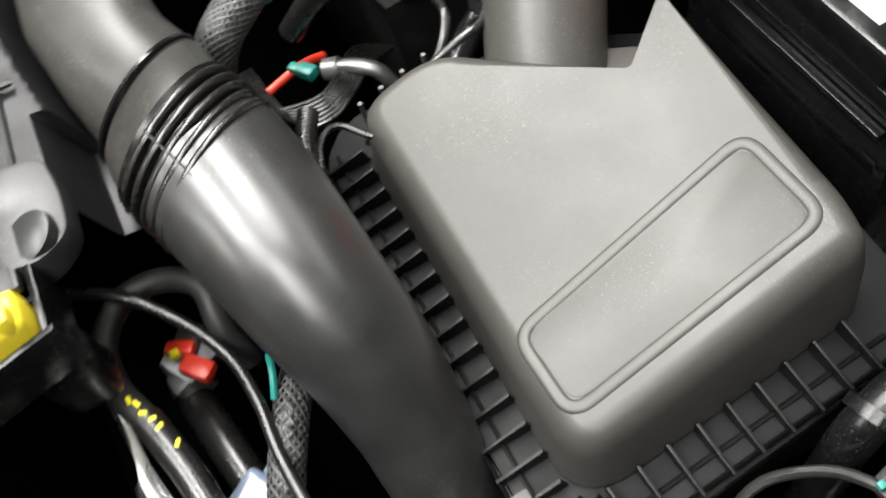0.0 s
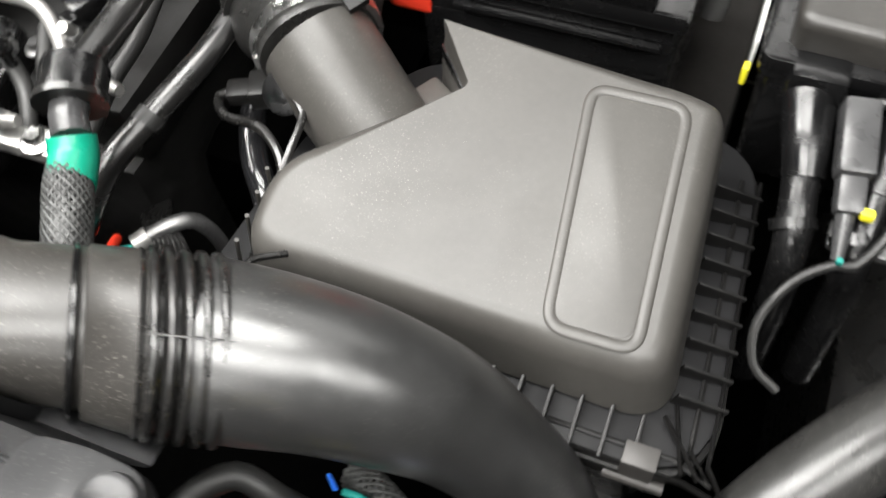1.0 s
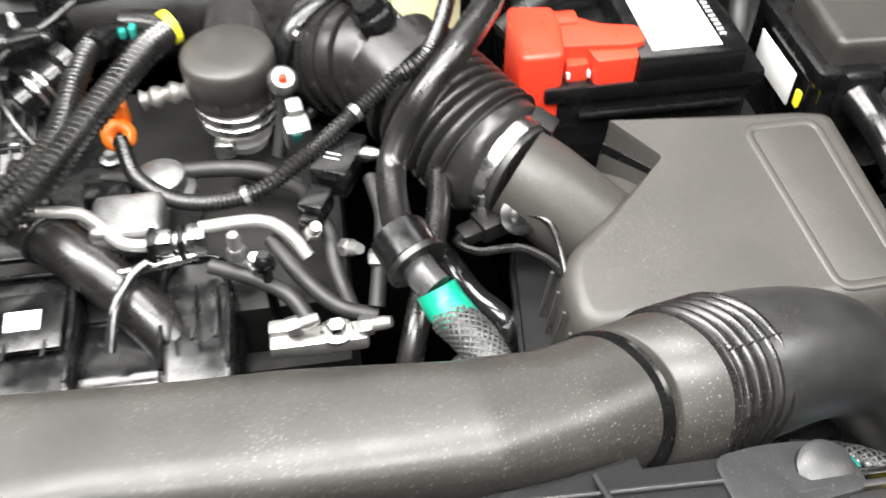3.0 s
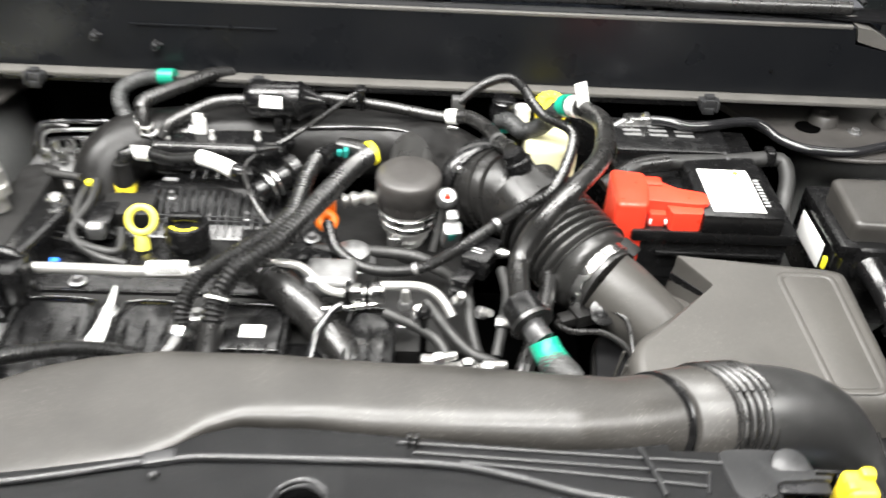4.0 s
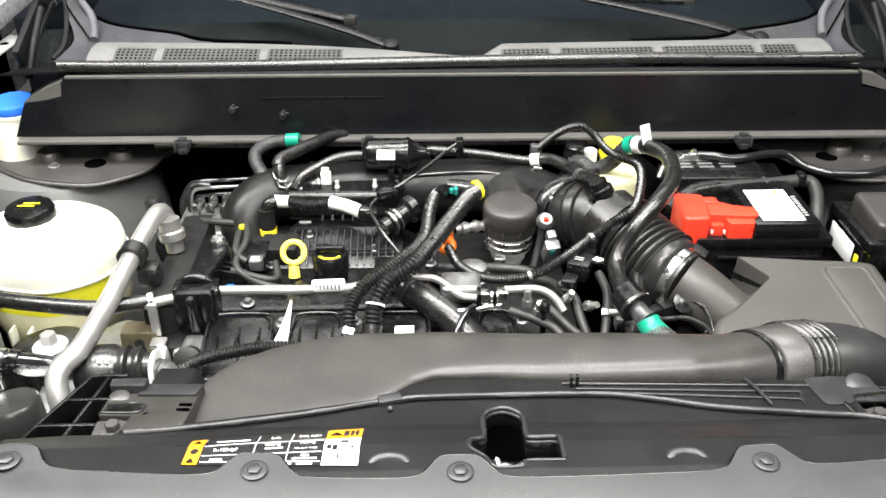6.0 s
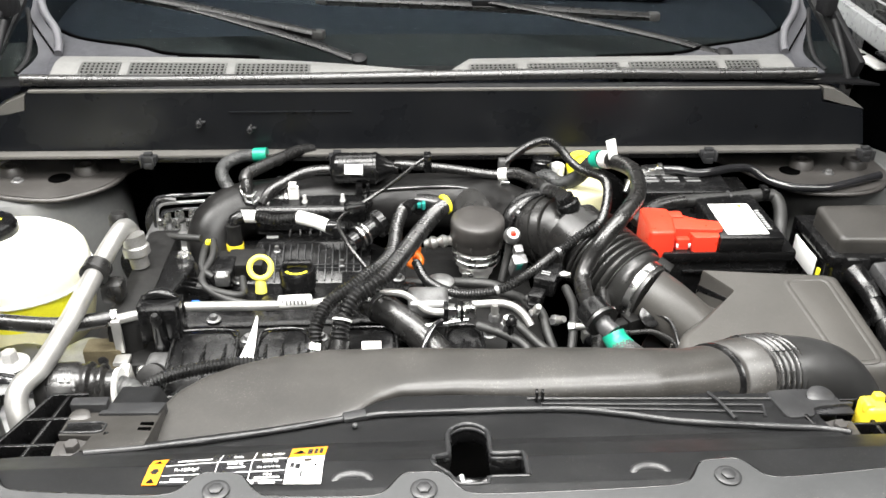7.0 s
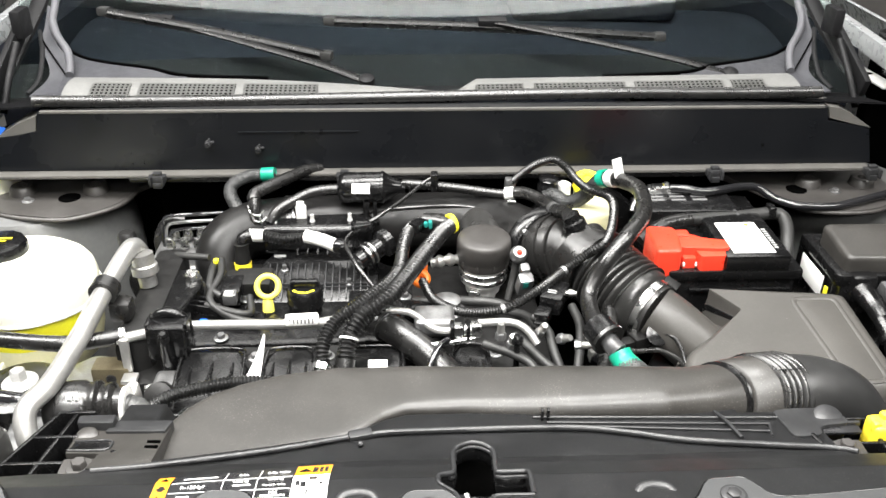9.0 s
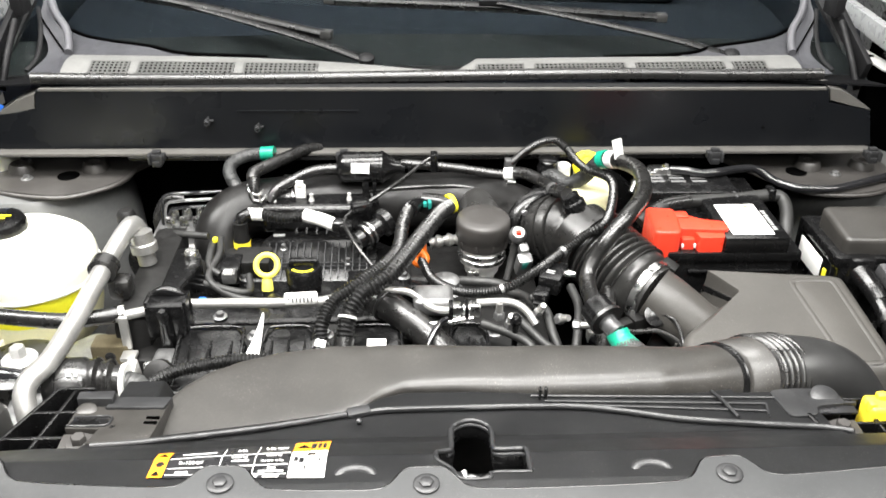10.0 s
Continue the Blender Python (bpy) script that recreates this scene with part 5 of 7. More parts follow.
for bx, by in ((-0.247, 0.452), (-0.122, 0.462), (-0.147, 0.425)):
    part("plate_stud", lathe([(0.006, -0.004), (0.006, 0.002), (0.0035, 0.003), (0.0035, 0.010)], (bx, by, plate_top(bx, by)), (0, 0, 1), 12), "steel", rocker)
for k in range(5):
    part("plate_gusset", box((-0.232 + 0.016 * k, 0.512, 0.913), (0.003, 0.040, 0.014), 0.001, turn=(20, 0, 0)), "black", rocker)
part("printed_mark", box((-0.258, 0.489, plate_top(0, 0.489) + 0.0008), (0.018, 0.007, 0.001), 0), "greyprint", rocker)
for bx, by in ((-0.30, 0.40), (-0.135, 0.388), (-0.32, 0.30), (-0.075, 0.30), (-0.062, 0.40)):
    part("cover_bolt", bolt((bx, by, 0.893), 0.006, 0.007), "steel", rocker)
part("rocker_wing", prism(rounded([(-0.42, 0.30), (-0.385, 0.29), (-0.36, 0.40), (-0.375, 0.44), (-0.42, 0.44)], 0.01), 0.885, 0.925, 0.012, 3), "black", rocker)
for k in range(3):
    part("wing_slat", box((-0.352 + 0.001 * k, 0.355 + 0.012 * k, 0.905), (0.045, 0.004, 0.012), 0.001, turn=(0, 0, -18)), "black", rocker)
part("blue_tab", box((-0.342, 0.302, 0.918), (0.010, 0.008, 0.008), 0.001), "blue", rocker)
part("brown_block", box((-0.290, 0.425, 0.905), (0.055, 0.05, 0.03), 0.005), "darkmetal", rocker)
for k, (cx, cy) in enumerate(((-0.245, 0.335), (-0.12, 0.345), (-0.055, 0.35))):
    part("cover_boss", lathe([(0.016, 0), (0.014, 0.012), (0.010, 0.014)], (cx, cy, 0.888), (0, 0, 1), 18), "black", rocker)

oil_cap = thing("oil_filler_cap", (-0.208, 0.375, 0.90), "black oil filler cap with yellow marking", "cap")
part("neck", lathe([(0.024, -0.012), (0.023, 0.004)], (-0.208, 0.372, 0.90), (0, 0, 1), 24), "black", oil_cap)
part("cap", lathe([(0.0265, 0), (0.0265, 0.024), (0.024, 0.028), (0.020, 0.0285)], (-0.208, 0.372, 0.903), (0, 0, 1), 30), "black", oil_cap)
part("grip", box((-0.208, 0.372, 0.936), (0.042, 0.012, 0.014), 0.004), "black", oil_cap)
for k in range(5):
    a = math.radians(225 + 22 * k)
    part("print_bar", box((-0.208 + 0.0185 * math.cos(a), 0.372 + 0.0185 * math.sin(a), 0.9318), (0.006, 0.004, 0.0006), 0, turn=(0, 0, math.degrees(a) + 90)), "sun", oil_cap)

dip = thing("dipstick", (-0.262, 0.367, 0.89), "yellow plastic dipstick with a ring handle", "dipstick")


def torus(at, big, small, axis, flat=1.0, n=36):
    pts = []
    q = Vector((0, 0, 1)).rotation_difference(Vector(axis).normalized())
    for k in range(n + 1):
        a = 2 * math.pi * k / n
        pts.append(Vector(at) + q @ Vector((big * math.cos(a), big * math.sin(a), 0)))
    return sweep(pts, small, 10, 0.004, flat=flat, up=tuple(q @ Vector((0, 0, 1))), caps=False)


part("ring", torus((-0.261, 0.372, 0.932), 0.0155, 0.0044, (0, -0.8, 0.55)), "paleyellow", dip)
part("stem", sweep([(-0.262, 0.368, 0.918), (-0.261, 0.362, 0.906), (-0.261, 0.360, 0.898)], 0.0070, 14, 0.003, r_end=0.0088), "paleyellow", dip)
part("tube", sweep([(-0.261, 0.360, 0.901), (-0.260, 0.356, 0.87)], 0.008, 12), "rubber", dip)

# sensors and wiring on the left of the rocker cover
sens = thing("cam_sensor", (-0.385, 0.415, 0.89), "grey metal actuator with a bright cap on the rocker cover", "sensor", "rocker cover sensors")
part("barrel", lathe([(0.017, -0.01), (0.017, 0.014), (0.013, 0.018), (0.013, 0.028), (0.010, 0.032)], (-0.378, 0.415, 0.895), (0, -0.1, 1), 22), "steel", sens)
part("top", lathe([(0.011, 0), (0.011, 0.008), (0.008, 0.011)], (-0.378, 0.412, 0.925), (0, -0.1, 1), 18), "bright", sens)
for cx, cy, cz in ((-0.318, 0.380, 0.915), (-0.13, 0.345, 0.905)):
    coil = thing("ignition_coil", (cx, cy, 0.89), "black ignition coil with a pale connector", "ignition coil", "ignition coils")
    part("coil_body", box((cx, cy + 0.02, cz - 0.005), (0.03, 0.05, 0.026), 0.005), "black", coil)
    part("connector", box((cx + 0.002, cy - 0.012, cz + 0.002), (0.02, 0.018, 0.018), 0.003), "steel", coil)
    part("connector_lock", box((cx + 0.002, cy - 0.018, cz + 0.012), (0.012, 0.010, 0.005), 0.001), "white", coil)
HARNESS = (((-0.355, 0.47, 0.92), (-0.353, 0.43, 0.925), (-0.348, 0.39, 0.92), (-0.33, 0.375, 0.915)),
           ((-0.345, 0.465, 0.925), (-0.338, 0.42, 0.925), (-0.345, 0.365, 0.915), (-0.31, 0.335, 0.905), (-0.27, 0.325, 0.9)),
           ((-0.35, 0.36, 0.91), (-0.31, 0.34, 0.91), (-0.285, 0.345, 0.905), (-0.29, 0.38, 0.91)),
           ((-0.36, 0.455, 0.935), (-0.40, 0.47, 0.93), (-0.43, 0.49, 0.92), (-0.46, 0.5, 0.9)))
for pts in HARNESS:
    h = thing("wire_harness", pts[0], "black taped wire harness across the rocker cover", "wire", "engine wiring")
    part("wire", sweep(pts, 0.0055, 10), "tape", h)
part("yellow_tie", box((-0.350, 0.452, 0.930), (0.007, 0.009, 0.006), 0.001), "sun", h)

# vapour sensor with yellow band, white-tagged hose
vap = thing("vapour_hose", (-0.31, 0.48, 0.9), "black corrugated vapour hose with white tags and a yellow-banded elbow", "hose")
part("elbow_leg", lathe([(0.012, -0.03), (0.012, 0.0), (0.0128, 0.002), (0.0128, 0.018), (0.0115, 0.022), (0.0115, 0.045)], (-0.315, 0.478, 0.90), (0, 0.05, 1), 18), "darkmetal", vap)
part("yellow_band", lathe([(0.0134, 0), (0.0134, 0.010)], (-0.315, 0.478, 0.903), (0, 0.05, 1), 18), "yellow", vap)
part("base_flange", box((-0.31, 0.472, 0.893), (0.06, 0.045, 0.016), 0.004), "darkmetal", vap)
part("elbow", sweep([(-0.315, 0.482, 0.938), (-0.312, 0.486, 0.950), (-0.300, 0.490, 0.954)], 0.0108, 14), "black", vap)
part("white_sleeve", sweep([(-0.304, 0.490, 0.954), (-0.280, 0.488, 0.954)], 0.0100, 14), "white", vap)
for k in range(3):
    part("print_ring", sweep([(-0.300 + 0.006 * k, 0.490, 0.954), (-0.298 + 0.006 * k, 0.490, 0.954)], 0.0103, 14), "ink", vap)
part("corrugated", sweep([(-0.280, 0.488, 0.954), (-0.25, 0.483, 0.950), (-0.215, 0.490, 0.950)], 0.0092, 14, 0.0025, ribs=0.0050, depth=0.0024), "loom", vap)
part("white_tag", sweep([(-0.216, 0.490, 0.951), (-0.19, 0.480, 0.949), (-0.166, 0.466, 0.946)], 0.0106, 14), "white", vap)
part("end_plug", join(lathe([(0.0108, 0), (0.0125, 0.006), (0.010, 0.02)], (-0.168, 0.467, 0.946), (1, -0.4, 0), 16), box((-0.150, 0.458, 0.944), (0.02, 0.022, 0.022), 0.004)), "black", vap)

# big intake plenum along the back
plenum = thing("intake_plenum", (-0.1, 0.56, 0.85), "large black plastic intake pipe curving behind the engine", "intake pipe")
part("pipe", sweep([(-0.352, 0.50, 0.865), (-0.352, 0.525, 0.905), (-0.325, 0.555, 0.925), (-0.26, 0.580, 0.925), (-0.16, 0.590, 0.922), (-0.06, 0.585, 0.925), (0.03, 0.575, 0.930), (0.09, 0.540, 0.935), (0.135, 0.478, 0.942)],
                   0.044, 28, 0.008, r_end=0.05), "mattblack", plenum)
part("pipe_band", sweep([(-0.255, 0.5815, 0.925), (-0.245, 0.5825, 0.925)], 0.0475, 28), "rubber", plenum)
part("band_foil", sweep([(-0.252, 0.5815, 0.925), (-0.249, 0.5825, 0.925)], 0.0479, 28), "bright", plenum)
part("mould_line", sweep([(-0.13, 0.555, 0.958), (-0.06, 0.555, 0.966), (0.02, 0.548, 0.972), (0.07, 0.53, 0.972), (0.10, 0.508, 0.966)], 0.002, 6), "duct", plenum)
part("runner_box", box((-0.20, 0.55, 0.93), (0.18, 0.08, 0.05), 0.012, 3), "black", plenum)
part("flange", lathe([(0.062, -0.008), (0.062, 0.008), (0.058, 0.012)], (0.147, 0.452, 0.948), (0.52, -0.85, 0.08), 32), "black", plenum)
for k in range(4):
    a = math.radians(45 + 90 * k)
    ax = Vector((0.52, -0.85, 0.08)).normalized()
    s1 = ax.cross(Vector((0, 0, 1))).normalized()
    s2 = s1.cross(ax)
    part("flange_bolt", bolt(Vector((0.147, 0.452, 0.948)) + (s1 * math.cos(a) + s2 * math.sin(a)) * 0.056 + ax * 0.01, 0.005, 0.006, ax), "steel", plenum)
for k in range(3):
    part("stud", lathe([(0.0045, -0.012), (0.0045, 0.009), (0.003, 0.012), (0.003, 0.019)], (-0.2685 + 0.060 * k, 0.53 + 0.0025 * k, 0.948), (0, 0, 1), 8), "zinc", plenum)
throttle = thing("throttle_pipe", (0.18, 0.41, 0.93), "black ribbed throttle pipe with a vent fitting", "intake pipe")
part("body", sweep([(0.148, 0.45, 0.948), (0.165, 0.430, 0.956), (0.185, 0.412, 0.954), (0.202, 0.390, 0.953)], 0.053, 30, 0.005, r_end=0.045), "throttle", throttle)
for k in range(3):
    part("pipe_rib", sweep([(0.155 + 0.012 * k, 0.443 - 0.013 * k, 0.951 + 0.004 * k), (0.157 + 0.012 * k, 0.441 - 0.013 * k, 0.952 + 0.004 * k)], 0.0565 - 0.0015 * k, 30), "throttle", throttle)
part("fitting_base", lathe([(0.0225, -0.030), (0.0205, -0.004), (0.0185, 0.0), (0.0185, 0.006), (0.0155, 0.009)], (0.1955, 0.392, 0.998), (-0.40, 0.12, 0.90), 22), "throttle", throttle)
part("fitting", lathe([(0.0145, 0), (0.0145, 0.007), (0.0172, 0.008), (0.0172, 0.018), (0.0135, 0.020), (0.0135, 0.030)], (0.1920, 0.393, 1.004), (-0.46, 0.14, 0.86), 20), "black", throttle)
part("spring_wire", sweep([(0.1770, 0.386, 0.990), (0.187, 0.382, 0.996), (0.202, 0.394, 1.0085), (0.206, 0.406, 1.011)], 0.0018, 8), "bright", throttle)
vent = thing("breather_hose", (0.05, 0.56, 0.98), "black breather hose from the canister to the throttle pipe", "hose")
part("hose", sweep([(-0.062, 0.568, 1.001), (-0.0536, 0.566, 1.0037), (0.0176, 0.562, 0.9981), (0.0816, 0.556, 0.9905), (0.1136, 0.552, 0.9890)], 0.0075, 14), "rubber", vent)
part("elbow_hose", sweep([(0.104, 0.552, 0.990), (0.1160, 0.548, 0.9940), (0.1337, 0.535, 0.9992), (0.1558, 0.500, 1.002), (0.1665, 0.455, 1.0095), (0.1740, 0.420, 1.0240), (0.1765, 0.402, 1.0290)], 0.0096, 14), "rubber", vent)
part("foil_ring", sweep([(0.1645, 0.462, 1.0083), (0.1667, 0.455, 1.0096)], 0.0108, 14), "steel", vent)
part("white_tag", join(sweep([(0.103, 0.5525, 0.9905), (0.1165, 0.548, 0.9935)], 0.0106, 14), box((0.1095, 0.528, 0.9850), (0.013, 0.0018, 0.020), 0.0008, turn=(40, 8, 0)), box((0.1085, 0.512, 0.9660), (0.013, 0.0018, 0.034), 0.0008, turn=(-18, 8, 0))), "white", vent)

can = thing("purge_canister", (-0.12, 0.57, 0.97), "black plastic canister with a small white label", "canister")
part("body", lathe([(0.012, -0.046), (0.020, -0.043), (0.025, -0.034), (0.025, 0.024), (0.0262, 0.025), (0.0262, 0.029), (0.024, 0.031), (0.012, 0.050), (0.009, 0.060)], (-0.1225, 0.572, 0.9955), (1, -0.05, 0.02), 28), "black", can)
part("label", box((-0.130, 0.5487, 1.0040), (0.029, 0.0016, 0.016), 0.0006, turn=(-22, 0, -4)), "paper", can)
part("ring", sweep([(-0.064, 0.569, 0.9968), (-0.059, 0.569, 0.9970)], 0.0112, 16), "black", can)
part("ring", sweep([(-0.054, 0.568, 0.9980), (-0.049, 0.568, 0.9985)], 0.0106, 16), "black", can)
part("foot", join(box((-0.122, 0.548, 0.962), (0.010, 0.010, 0.036), 0.002), box((-0.108, 0.548, 0.962), (0.006, 0.010, 0.036), 0.002), box((-0.115, 0.545, 0.946), (0.028, 0.014, 0.007), 0.002)), "black", can)
part("inlet_hose", sweep([(-0.1584, 0.575, 0.9911), (-0.1838, 0.573, 0.9922), (-0.2109, 0.568, 0.9896), (-0.2375, 0.556, 0.9814), (-0.2635, 0.540, 0.9713), (-0.275, 0.530, 0.955)], 0.0083, 14), "rubber", can)
part("hose_end", sweep([(-0.159, 0.575, 0.9911), (-0.170, 0.574, 0.9917)], 0.0100, 14), "black", can)
sleeve_tag = thing("white_clip", (-0.2271, 0.548, 0.948), "white plastic clip standing on the intake pipe", "clip")
part("body", join(box((-0.2271, 0.547, 0.9625), (0.017, 0.010, 0.028), 0.003), box((-0.2275, 0.545, 0.979), (0.012, 0.008, 0.010), 0.002)), "white", sleeve_tag)
wire = thing("canister_wire", (-0.05, 0.54, 0.98), "thin black wire looping round the canister", "wire")
part("wire", sweep([(-0.012, 0.553, 1.022), (-0.03, 0.55, 1.012), (-0.06, 0.53, 0.995), (-0.10, 0.51, 0.975), (-0.135, 0.49, 0.962), (-0.152, 0.465, 0.955), (-0.14, 0.42, 0.95), (-0.118, 0.385, 0.935), (-0.10, 0.37, 0.92)], 0.0030, 8), "rubber", wire)
part("clip", box((-0.012, 0.556, 1.012), (0.012, 0.02, 0.03), 0.003), "black", wire)
part("joint", box((-0.128, 0.49, 0.966), (0.03, 0.022, 0.016), 0.004, turn=(0, 0, 20)), "black", wire)
valve = thing("vent_valve", (-0.12, 0.46, 0.93), "black plug-in vent valve with dull bands", "valve")
part("body", lathe([(0.014, 0), (0.014, 0.012), (0.018, 0.014), (0.018, 0.03), (0.015, 0.032), (0.015, 0.045), (0.022, 0.05), (0.022, 0.062)], (-0.133, 0.435, 0.935), (0.75, 0.6, 0.25), 22), "black", valve)
for k in range(2):
    part("band", lathe([(0.0188, 0), (0.0188, 0.003)], Vector((-0.133, 0.435, 0.935)) + Vector((0.75, 0.6, 0.25)).normalized() * (0.016 + 0.009 * k), (0.75, 0.6, 0.25), 22), "bright", valve)

# hose at the back left, with braided loop and green tape
back = thing("heater_hose", (-0.26, 0.6, 0.97), "black heater hose with a spring clip", "hose")
HEATER = [(-0.3009, 0.548, 0.9857), (-0.3002, 0.560, 0.992), (-0.2761, 0.585, 0.9952), (-0.2513, 0.610, 0.9968), (-0.2257, 0.635, 0.9978), (-0.2103, 0.648, 0.9943)]
part("hose", sweep(HEATER, 0.0103, 16), "rubber", back)
part("end_cap", lathe([(0.0112, 0), (0.0112, 0.009), (0.008, 0.012)], (-0.2103, 0.647, 0.9943), (0.75, 0.6, -0.2), 16), "rubber", back)
part("hose_foot", sweep([(-0.3005, 0.552, 0.988), (-0.300, 0.541, 0.972), (-0.298, 0.536, 0.952)], 0.0095, 14), "rubber", back)
part("spring_clip", join(sweep([(-0.310, 0.545, 0.978), (-0.305, 0.531, 0.971), (-0.292, 0.529, 0.968), (-0.285, 0.540, 0.971)], 0.0018, 8), sweep([(-0.306, 0.540, 0.966), (-0.300, 0.528, 0.960), (-0.288, 0.528, 0.958), (-0.282, 0.538, 0.962)], 0.0018, 8),
                         sweep([(-0.304, 0.530, 0.972), (-0.299, 0.526, 0.959)], 0.0018, 8), sweep([(-0.291, 0.527, 0.969), (-0.288, 0.525, 0.956)], 0.0018, 8)), "bright", back)
braid = thing("braided_line", (-0.33, 0.63, 0.95), "braided line with a band of green tape", "hose")
braided("sleeve", [(-0.2755, 0.626, 0.997), (-0.2909, 0.628, 0.995), (-0.320, 0.632, 0.9903), (-0.3421, 0.620, 0.9845), (-0.348, 0.600, 0.9774), (-0.3368, 0.575, 0.9658), (-0.3203, 0.560, 0.9526), (-0.31, 0.552, 0.935)], 0.0096, 10, "darkbraid", braid, 0.0012)
part("green_tape", sweep([(-0.2976, 0.629, 0.9946), (-0.2755, 0.626, 0.9969)], 0.0115, 16), "green", braid)

# wastegate canister: black can on a bright foot
bov = thing("bypass_valve", (0.06, 0.40, 0.88), "dark grey ribbed canister on a bright metal foot", "valve")
part("can", lathe([(0.035, 0.023), (0.0388, 0.025), (0.0395, 0.034), (0.0395, 0.038), (0.0405, 0.040), (0.0405, 0.061), (0.0395, 0.0655), (0.0365, 0.0685), (0.020, 0.0690)], (0.057, 0.418, 0.918), (0, -0.04, 1), 36), "bodydark", bov, "dark grey moulded can")
for k in range(10):
    a = math.radians(36 * k)
    part("can_rib", box((0.057 + 0.0392 * math.cos(a), 0.418 + 0.0398 * math.sin(a), 0.950), (0.004, 0.004, 0.010), 0.001, turn=(0, 0, math.degrees(a))), "bodydark", bov)
part("foot", lathe([(0.020, -0.03), (0.021, -0.004), (0.026, -0.002), (0.026, 0.012), (0.034, 0.016), (0.034, 0.042), (0.031, 0.046)], (0.057, 0.416, 0.899), (0, -0.04, 1), 30), "zinc", bov, "bright machined foot")
part("elbow", sweep([(0.057, 0.420, 0.944), (0.058, 0.440, 0.948), (0.060, 0.470, 0.948), (0.062, 0.535, 0.942)], 0.0335, 28, 0.005), "hoserubber", bov, "smooth elbow into the intake pipe")
for fz in (0.931, 0.920):
    part("foot_rib", lathe([(0.0345, -0.001), (0.0368, 0), (0.0368, 0.006), (0.0345, 0.008)], (0.057, 0.416, fz), (0, -0.04, 1), 30), "bright", bov)
part("foot_lug", box((0.042, 0.384, 0.905), (0.018, 0.014, 0.016), 0.004), "bright", bov)
part("nozzle", sweep([(0.022, 0.414, 0.95), (-0.002, 0.412, 0.948), (-0.022, 0.412, 0.944)], 0.0085, 14, 0.004, shape=lambda u: 1 + 0.25 * math.cos(u * 18)), "alu", bov)
plugr = thing("red_capped_plug", (0.1, 0.375, 0.96), "pale connector with a red lock", "plug")
part("plug", lathe([(0.009, -0.004), (0.0125, 0.002), (0.0125, 0.010), (0.009, 0.014)], (0.1027, 0.376, 0.974), (0.1, -0.5, 0.8), 18), "steel", plugr)
part("red_lock", box((0.104, 0.367, 0.986), (0.007, 0.007, 0.005), 0.0015), "red", plugr)
part("tail", sweep([(0.102, 0.378, 0.968), (0.098, 0.375, 0.94), (0.09, 0.36, 0.91)], 0.006, 10), "tape", plugr)
plugw = thing("pale_plug", (0.115, 0.345, 0.92), "grey-white connector with a dark mark", "plug")
part("plug", join(box((0.1101, 0.345, 0.946), (0.022, 0.018, 0.036), 0.005, turn=(25, 0, 10)), box((0.1101, 0.352, 0.966), (0.014, 0.014, 0.016), 0.004, turn=(25, 0, 10))), "steel", plugw)
part("mark", box((0.1101, 0.3345, 0.950), (0.009, 0.003, 0.014), 0.001, turn=(25, 0, 10)), "teal", plugw)

# fuel rail across the front of the head
rail = thing("fuel_rail", (-0.2, 0.27, 0.93), "bright fuel rail tube in a black bracket", "fuel rail")
part("tube", sweep([(-0.44, 0.235, 0.938), (-0.40, 0.252, 0.937), (-0.35, 0.268, 0.936), (-0.20, 0.268, 0.936), (-0.16, 0.268, 0.94)], 0.0068, 14), "pipe", rail)
part("bracket", join(box((-0.373, 0.242, 0.935), (0.048, 0.034, 0.050), 0.005), box((-0.398, 0.250, 0.93), (0.006, 0.03, 0.06), 0.002), box((-0.349, 0.250, 0.93), (0.006, 0.03, 0.06), 0.002)), "black", rail)
part("bracket_arch", sweep([(-0.398, 0.256, 0.930), (-0.397, 0.256, 0.950), (-0.388, 0.256, 0.962), (-0.374, 0.256, 0.966), (-0.360, 0.256, 0.962), (-0.351, 0.256, 0.950), (-0.350, 0.256, 0.930)], 0.0065, 10, 0.004), "black", rail)
part("bracket_post", lathe([(0.012, -0.05), (0.007, 0), (0.007, 0.012), (0.004, 0.016)], (-0.372, 0.218, 0.945), (0, -0.2, 1), 14), "black", rail)
part("barcode_tag", box((-0.20, 0.262, 0.947), (0.045, 0.016, 0.012), 0.004, turn=(0, 0, 4)), "paper", rail)
for k in range(7):
    part("barcode_bar", box((-0.215 + 0.005 * k, 0.2535, 0.950), (0.0018, 0.0008, 0.008), 0), "ink", rail)
front = thing("fuel_pipes", (-0.02, 0.25, 0.94), "bent bright fuel pipes with small clips", "pipe")
part("pipe", sweep([(-0.15, 0.262, 0.940), (-0.112, 0.272, 0.951), (-0.065, 0.272, 0.951), (-0.045, 0.262, 0.948), (-0.022, 0.240, 0.942), (0.01, 0.236, 0.942)], 0.0050, 14), "pipe", front)
part("pipe", sweep([(-0.06, 0.255, 0.935), (-0.05, 0.235, 0.928), (-0.03, 0.224, 0.928), (0.005, 0.226, 0.932), (0.03, 0.228, 0.935)], 0.0043, 12), "bright", front)
part("pipe", sweep([(0.035, 0.240, 0.951), (0.078, 0.240, 0.9514), (0.0988, 0.230, 0.9458), (0.112, 0.216, 0.932)], 0.0053, 12), "pipe", front)
part("joint", join(box((0.008, 0.234, 0.945), (0.012, 0.016, 0.016), 0.003), box((0.032, 0.234, 0.946), (0.014, 0.018, 0.018), 0.003), lathe([(0.008, 0), (0.008, 0.012)], (0.016, 0.234, 0.945), (1, 0, 0), 12)), "bright", front)
